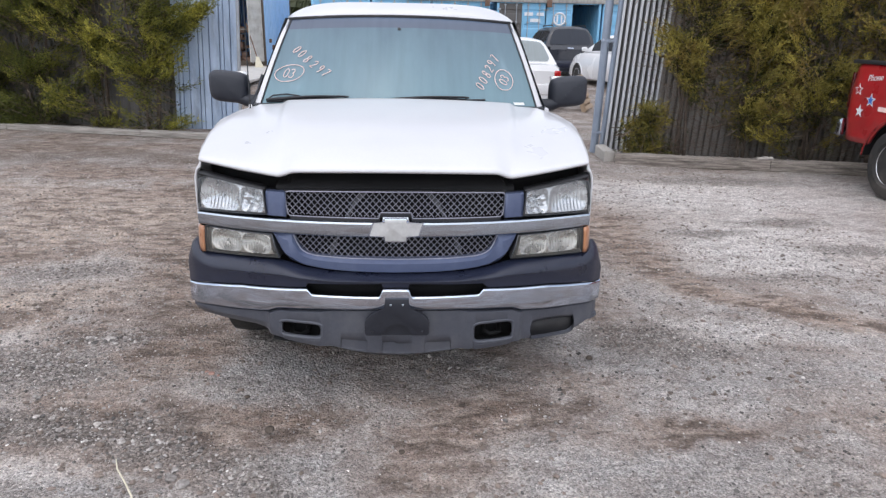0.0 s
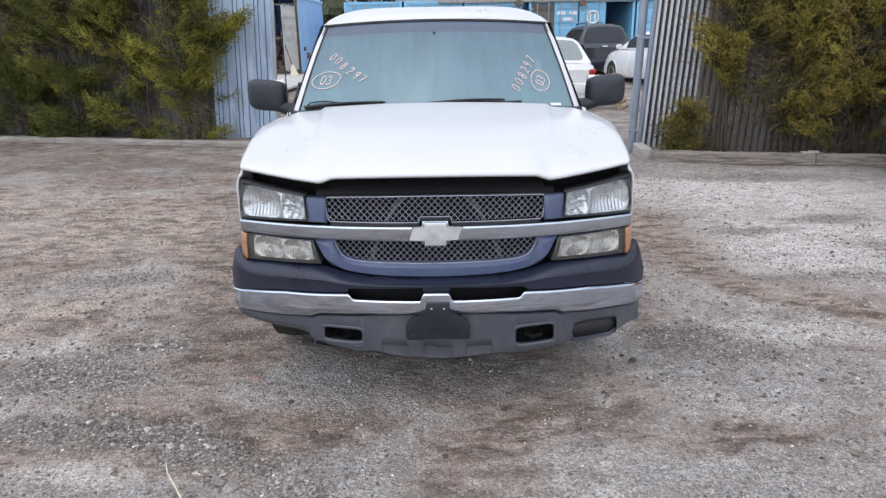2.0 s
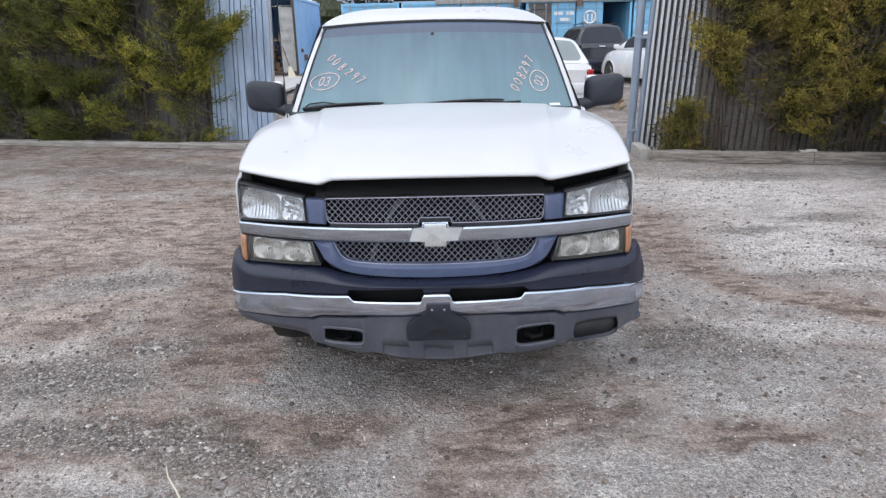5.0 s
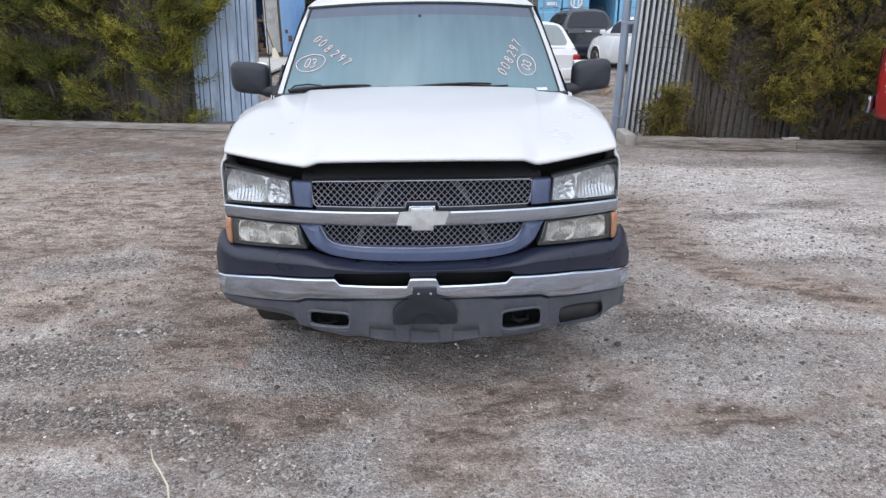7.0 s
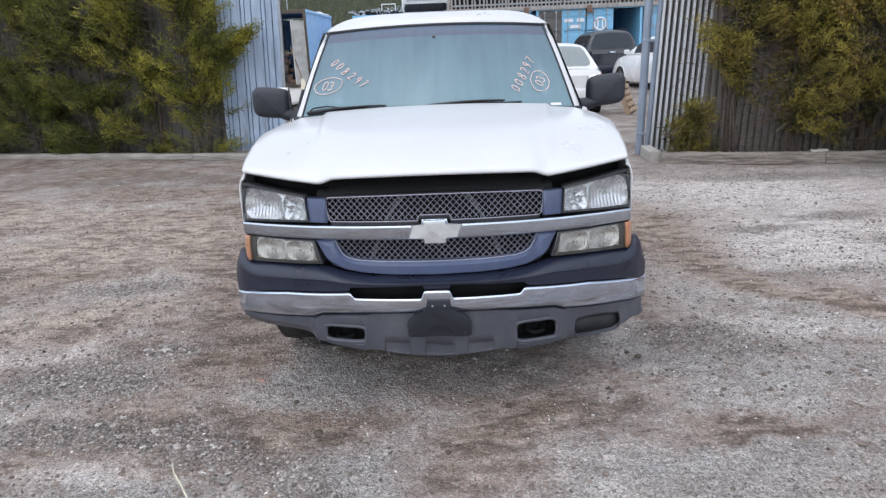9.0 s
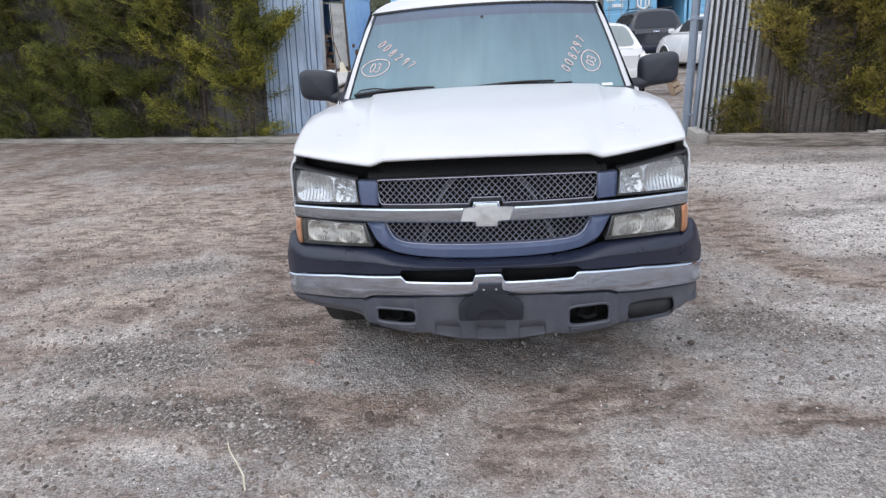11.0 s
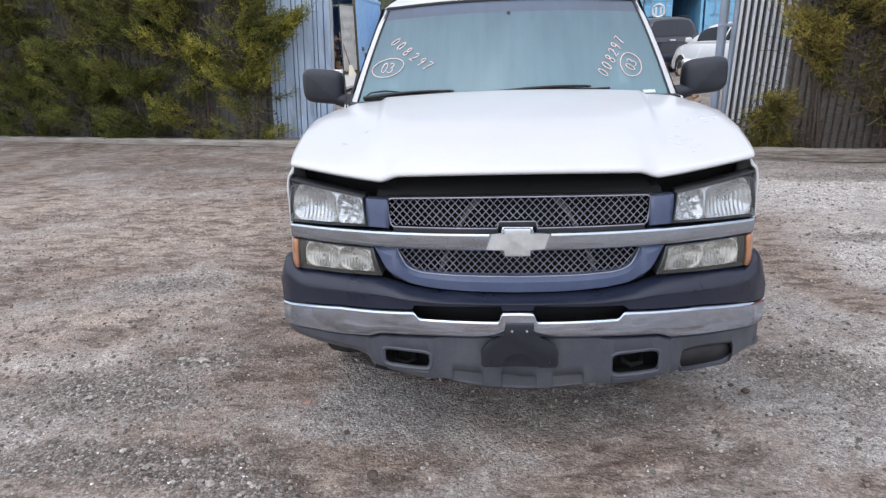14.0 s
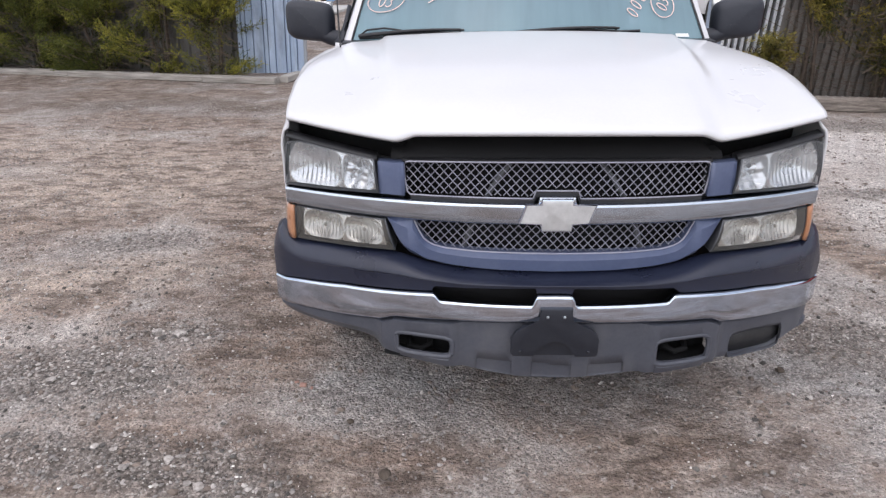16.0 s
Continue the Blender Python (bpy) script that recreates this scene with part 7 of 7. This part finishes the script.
while x < 9.2:
    pk = new("picket", picket.data)
    pk.parent = deck_
    pk.matrix_basis = pose(x, -0.18 + rng.uniform(-0.015, 0.015), 0.06, 0, rng.uniform(-4, 4), 0) @ Matrix.Diagonal((1, 1, rng.uniform(0.62, 0.86), 1))
    x += rng.choice((0.13, 0.15, 0.15, 0.17))
for z in (0.2, 0.62):
    box("rail", (4.6, -0.15, z), (9.3, 0.03, 0.06), 0.005, "steel", deck_)
for x in (0.1, 2.4, 4.75, 7.0, 9.2):
    box("fence_post", (x, -0.14, 0.42), (0.08, 0.08, 0.85), 0.01, "timber", deck_)
bm = bmesh.new()
for k in range(200):
    s = rng.uniform(0.45, 0.8)
    add_box(bm, (rng.uniform(0.3, 9.0), rng.uniform(26.5, 27.6), top + 0.10 + s * 0.4), (s, rng.uniform(0.3, 0.6), s * 0.6 + rng.uniform(0, 0.4)), 0.04, pose(0, 0, 0, 0, rng.uniform(-1, 1), 0), 1)
tagged(part("stored_parts", bm, "void"), "dark car parts stored behind the picket fence", "scrap", kind="stuff")
# white truck cab shell standing on the containers
shell = thing("camper_shell", (-0.92, 26.6, top), 0, "white boxy vehicle shell standing on the container roof", "camper")
bm = bmesh.new()
add_box(bm, (0, 0.6, 0.70), (1.98, 1.3, 0.80), 0.16, None, 3)
part("body", bm, "white_sign", shell)
for s in (-1, 1):
    box("side_frame", (s * 0.94, 0.0, 0.46), (0.09, 0.16, 0.90), 0.04, "white_sign", shell)
box("window_strip", (0, -0.06, 0.22), (1.72, 0.06, 0.34), 0.02, "dark_glass", shell, "dark window strip")
box("base_rail", (0, 0.3, 0.03), (1.9, 1.2, 0.06), 0.01, "steel", shell)
grid("roof_panel", 8, 4, lambda u, v: (lerp(-0.8, 0.8, u), -0.053 - 0.004, lerp(0.50, 0.92, v)), "grey_sheet", shell, "grey upper panel", 0.003)
# tubular rack and bundled pipes
rack = thing("tube_rack", (-2.45, 26.4, top), 0, "white tubular steel rack on the container roof", "rack")
for a, b in (((-0.28, 0, 0), (-0.28, 0, 0.42)), ((0.28, 0, 0), (0.28, 0, 0.42)), ((-0.28, 0, 0.42), (0.28, 0, 0.42)), ((-0.28, 0, 0.15), (0.28, 0, 0.15))):
    tube("rack_tube", [a, b], 0.02, "white_sign", rack)
V, F = [], []
for k in range(70):
    o = Vector((rng.uniform(-3.8, -1.95), rng.uniform(26.1, 27.2), top + 0.02))
    d = Vector((rng.uniform(-0.5, 0.5), rng.uniform(-0.2, 0.2), rng.uniform(0.05, 0.42) * (0.5 + 0.5 * (o.x + 3.8) / 1.8)))
    tube_into(V, F, [o, o + d * 0.5 + Vector((rng.uniform(-0.1, 0.1), 0, rng.uniform(0, 0.1))), o + d], rng.choice((0.012, 0.018, 0.03)), 5)
tagged(raw("metal_scrap", V, F, "steel", None, "", 60), "pale heap of bent metal tubes on the container roof", "scrap", kind="stuff")
bm = bmesh.new()
for k in range(40):
    add_box(bm, (rng.uniform(-3.8, -1.95), rng.uniform(26.3, 27.2), top + rng.uniform(0.03, 0.12)), (rng.uniform(0.08, 0.3), 0.2, rng.uniform(0.05, 0.2)), 0.01, None, 1)
tagged(part("dark_scrap", bm, "void"), "dark heap of car parts on the container roof", "scrap", kind="stuff")
sheet_ = grid("crumpled_sheet", 14, 6, lambda u, v: (-6.6 + 1.1 * u, 29.0 + 0.8 * v, rise(24.0) + 2.90 + 0.16 * math.sin(math.pi * u) * math.sin(math.pi * v) ** 0.5 + 0.025 * math.sin(16 * u + 7 * v)), "white_sign", None, "", 0.01)
tagged(sheet_, "crumpled white sheet lying on the open container", "sheet")
for k, (x, y, h) in enumerate(((-16.0, 62, 11.2), (-14.9, 62, 10.6))):
    mast = tube("antenna_mast", [(x, y, rise(y)), (x, y, h)], 0.045, "steel")
    tagged(mast, "thin grey antenna mast on the far rise", "antenna", "far masts")

# wooden pallet leaning behind the gate post
pallet = thing("pallet", (4.03, 12.2, rise(12.2)), 0, "raw wooden pallet leaning behind the gate post", "pallet")
mp_ = pose(0, 0, 0, 68, 0, 66) @ Matrix.Diagonal((0.9, 0.85, 1, 1))
for k in range(6):
    box("board", (0, 0.07 + k * 0.155, 0.06), (0.95, 0.10, 0.02), 0.003, "raw_wood", pallet, "", mp_)
for k in (-0.43, 0, 0.43):
    box("bearer", (k, 0.46, 0.0), (0.06, 0.95, 0.09), 0.003, "raw_wood", pallet, "", mp_)


# ---------------------------------------------------------------- distance
def wooded_hill():
    r = np.random.default_rng(8)
    V, F = [], []
    for k in range(9000):
        x, y = r.uniform(-75, 4), r.uniform(78, 112)
        base = 3.6 + (y - 78) * 0.14 + 0.022 * (-18 - x)
        h = r.uniform(1.7, 2.1) * (1 - 0.25 * (x > -8))
        w = r.uniform(0.5, 1.1)
        b = len(V)
        n = 5
        a0 = r.uniform(0, 6)
        for j, (zz, ww) in enumerate(((0.0, 0.7), (0.35, 1.0), (0.7, 0.62))):
            for i in range(n):
                a = a0 + 2 * math.pi * i / n + j * 0.5
                q = ww * w * r.uniform(0.7, 1.25)
                V.append((x + q * math.cos(a), y + q * math.sin(a), base + zz * h))
        V.append((x, y, base + h))
        for j in range(2):
            F += [(b + j * n + i, b + j * n + (i + 1) % n, b + (j + 1) * n + (i + 1) % n, b + (j + 1) * n + i) for i in range(n)]
        F += [(b + 2 * n + i, b + 2 * n + (i + 1) % n, b + 3 * n) for i in range(n)]
    tagged(raw("wooded_hill", V, F, "far_wood"), "dark olive pine wood along a far rise", "woodland", kind="stuff")
    grid("far_rise", 30, 8, lambda u, v: (lerp(-120, 40, u), lerp(72, 130, v), 1.3 + 6.4 * smoothstep(0, 0.7, v)), "far_wood")
    tagged(bpy.data.objects["far_rise"], "dark wooded rise behind the yard", "hill", kind="structure")


wooded_hill()


def bare_tree(at, height, seed):
    r = random.Random(seed)
    t = thing("bare_tree", at, 0, "leafless grey tree far behind the yard", "tree", "bare trees in the distance")
    V, F = [], []

    def grow(p, d, ln, rad, depth):
        e = p + d * ln
        tube_into(V, F, [p, (p + e) / 2 + Vector((r.uniform(-1, 1), r.uniform(-1, 1), 0)) * ln * 0.06, e], [rad, rad * 0.8, rad * 0.6], 4 if depth > 1 else 6)
        if depth > 5:
            return
        for _ in range(2 if depth else 3):
            nd = (d + Vector((r.uniform(-0.7, 0.7), r.uniform(-0.7, 0.7), r.uniform(-0.05, 0.5)))).normalized()
            grow(e, nd, ln * r.uniform(0.62, 0.85), rad * 0.6, depth + 1)

    grow(Vector((0, 0, -0.2)), Vector((0, 0, 1)), height * 0.28, height * 0.017, 0)
    raw("branch_crown", V, F, "far_bark", t)


for i, (x, y, h) in enumerate([(13.5, 44, 6.2), (17.0, 47, 7.0), (21, 45, 7.2), (4.5, 58, 5.6), (-3.2, 60, 5.8), (26, 50, 7.5)]):
    bare_tree((x, y, rise(y)), h, 40 + i)
pole = tube("utility_pole", [(10.8, 40, rise(40)), (10.8, 40, 9.5)], 0.09, "timber")
tagged(pole, "grey wooden utility pole behind the containers", "pole")

# ---------------------------------------------------------------- loose stones and litter on the ground
def scatter(name, material, label, category, count, seed, sizes, lie):
    """Jagged bits of those sizes, thrown where lie(x, y) beats a random draw."""
    r = np.random.default_rng(seed)
    ico = [(0, 0, 1), (0.9, 0, 0.3), (0.28, 0.85, 0.3), (-0.72, 0.53, 0.3), (-0.72, -0.53, 0.3), (0.28, -0.85, 0.3), (0.55, 0.4, -0.4), (-0.2, 0.65, -0.4), (-0.68, 0, -0.4), (-0.2, -0.65, -0.4), (0.55, -0.4, -0.4)]
    tri = [(0, 1, 2), (0, 2, 3), (0, 3, 4), (0, 4, 5), (0, 5, 1), (1, 6, 2), (2, 7, 3), (3, 8, 4), (4, 9, 5), (5, 10, 1), (6, 7, 2), (7, 8, 3), (8, 9, 4), (9, 10, 5), (10, 6, 1)]
    V, F = [], []
    n = 0
    while n < count:
        x, y = r.uniform(-4.8, 4.2), r.uniform(-1.3, 6.5)
        if r.uniform() < (y + 1.3) / 10 or lie(x, y) < r.uniform(-0.45, 0.25):
            continue
        s = sizes(r, x, y)
        b = len(V)
        a = r.uniform(0, 6.28)
        ca, sa = math.cos(a), math.sin(a)
        q = r.uniform(0.6, 1.4, 3)
        gz = lumps(x, y) - 0.012
        jag = r.uniform(0.7, 1.3, 11)
        for (px_, py_, pz), jj in zip(ico, jag):
            u, v, w = px_ * q[0] * s * jj, py_ * q[1] * s * jj, pz * q[2] * s * 0.7 * jj
            V.append((x + u * ca - v * sa, y + u * sa + v * ca, gz + w + s * 0.15))
        F += [(b + i_, b + j_, b + k_) for i_, j_, k_ in tri]
        n += 1
    tagged(raw(name, V, F, material), label, category, kind="stuff")


def patch_strength(x, y, kind):
    """How much of that kind of ground lies at a spot, with ragged edges."""
    best = 0.0
    wx, wy = x + 0.16 * noise.noise(Vector((x * 5, y * 5, 1.0))), y + 0.12 * noise.noise(Vector((x * 5, y * 5, 6.0)))
    for cx, cy, rx, ry, turn, k, amount in PATCHES:
        if k == kind:
            c, s_ = math.cos(radians(turn)), math.sin(radians(turn))
            u, v = ((wx - cx) * c + (wy - cy) * s_) / rx, ((wy - cy) * c - (wx - cx) * s_) / ry
            best = max(best, amount * smoothstep(1.45, 0.6, math.hypot(u, v)))
    return best


def gravel_size(r, x, y):
    return 0.0025 + 0.008 * r.uniform() ** 8 + 0.0038 * r.uniform()


scatter("gravel", "stone", "loose grey gravel stones scattered over the dirt", "gravel", 36000, 21, gravel_size, lambda x, y: noise.noise(Vector((x * 0.75, y * 1.1, 7.0))) + 0.5 * noise.noise(Vector((x * 2.2, y * 2.2, 2.0))) - 0.55 * max(patch_strength(x, y, "earth"), patch_strength(x, y, "tan")))
scatter("dirt_crumbs", "crumb", "brown crumbs of dry soil lying in swarms", "dirt", 13000, 22, lambda r, x, y: 0.0035 + 0.013 * r.uniform() ** 3, lambda x, y: 0.9 * noise.noise(Vector((x * 1.3, y * 1.9, 3.0))) + 0.6 * noise.noise(Vector((x * 4.0, y * 5.0, 1.0))) - 0.22 + 0.12 * (x < 0))


scatter("coarse_gravel", "stone", "coarse grey stones lying loose in patches on dark soil", "gravel", 11000, 23, lambda r, x, y: 0.0030 + 0.0095 * r.uniform() ** 4, lambda x, y: 0.9 * patch_strength(x, y, "grit") - 0.43 + 0.16 * noise.noise(Vector((x * 2.0, y * 2.0, 4.0))))
scatter("limestone_chips", "chip", "small pale limestone chips strewn over the soil", "gravel", 4200, 24, lambda r, x, y: 0.0022 + 0.0050 * r.uniform() ** 3, lambda x, y: 0.55 * patch_strength(x, y, "grit") - 0.30 + 0.5 * noise.noise(Vector((x * 3.0, y * 3.0, 9.0))))



def clod(x, y, s, seed):
    bm = bmesh.new()
    bmesh.ops.create_icosphere(bm, subdivisions=2, radius=s)
    for v in bm.verts:
        v.co *= 1 + 0.35 * noise.noise(v.co / s * 1.3 + Vector((seed, 0, 0)))
        v.co.z *= 0.55
    ob = part("dirt_clod", bm, "bark", None, "", 60)
    ob.matrix_basis = pose(x, y, s * 0.25 - 0.008, 0, 0, seed * 40)
    tagged(ob, "dark lump of dirt on the gravel", "clod", "dirt clods")


for i, (x, y, s) in enumerate([(-0.558, -0.166, 0.022), (0.03, -0.34, 0.014), (0.31, 0.02, 0.016), (-0.72, 0.12, 0.014), (1.05, 0.5, 0.02)]):
    clod(x, y, s, i + 1)
def pebble(x, y, s, seed):
    bm = bmesh.new()
    bmesh.ops.create_icosphere(bm, subdivisions=2, radius=s)
    for v in bm.verts:
        v.co *= 1 + 0.45 * noise.noise(v.co / s * 0.9 + Vector((seed * 3.1, 0, 0)))
        v.co.z *= 0.6
    ob = part("stone", bm, "stone", None, "", 25)
    ob.matrix_basis = pose(x, y, lumps(x, y) - 0.012 + s * 0.3, 0, 0, seed * 53)
    tagged(ob, "pale rounded stone lying in the dirt", "stone", "larger stones on the ground")


for i, (x, y, s) in enumerate([(-1.635, 0.752, 0.030), (-1.754, 0.785, 0.024), (-0.882, -0.487, 0.022), (-0.821, -0.533, 0.026), (-0.91, -0.213, 0.013), (-1.86, 0.72, 0.016), (-1.0, -0.42, 0.013), (-0.95, -0.50, 0.014), (-2.24, 2.16, 0.02), (2.17, 1.89, 0.018), (-1.2, 0.1, 0.014), (-1.5, 0.3, 0.015), (-0.953, -0.41, 0.018), (-0.88, -0.438, 0.017), (-0.818, -0.414, 0.010), (0.027, -0.329, 0.010), (0.973, -0.517, 0.012), (-0.909, -0.212, 0.011), (-1.70, 0.72, 0.018), (-1.58, 0.70, 0.015), (-1.81, 0.44, 0.017), (-2.02, 0.36, 0.019), (-1.33, -0.10, 0.016), (-1.18, -0.22, 0.018), (-1.46, -0.16, 0.015), (-1.62, -0.05, 0.017)]):
    pebble(x, y, s, i + 1)
for i, (x, y, z_) in enumerate([(-0.954, 0.352, 0.013), (-0.985, 0.375, 0.008), (-0.915, 0.335, 0.007)]):
    bm = bmesh.new()
    add_box(bm, (0, 0, 0), (z_ * 2.2, z_ * 1.6, z_ * 1.1), z_ * 0.35)
    ob = part("brick_chip", bm, "brick", None, "", 30)
    ob.matrix_basis = pose(x, y, lumps(x, y) - 0.012 + z_ * 0.3, 6, 4, 40 * i)
    tagged(ob, "small pale red brick chip on the dirt", "brick chip", "brick chips")
st = tube("dry_stalk", [(-0.945, -0.694, 0.004), (-0.975, -0.62, 0.012), (-1.035, -0.535, 0.016), (-1.095, -0.455, 0.014), (-1.133, -0.377, 0.006)], [0.004, 0.004, 0.0038, 0.0034, 0.002], "straw")
tagged(st, "pale dry straw stalk lying on the gravel", "straw")
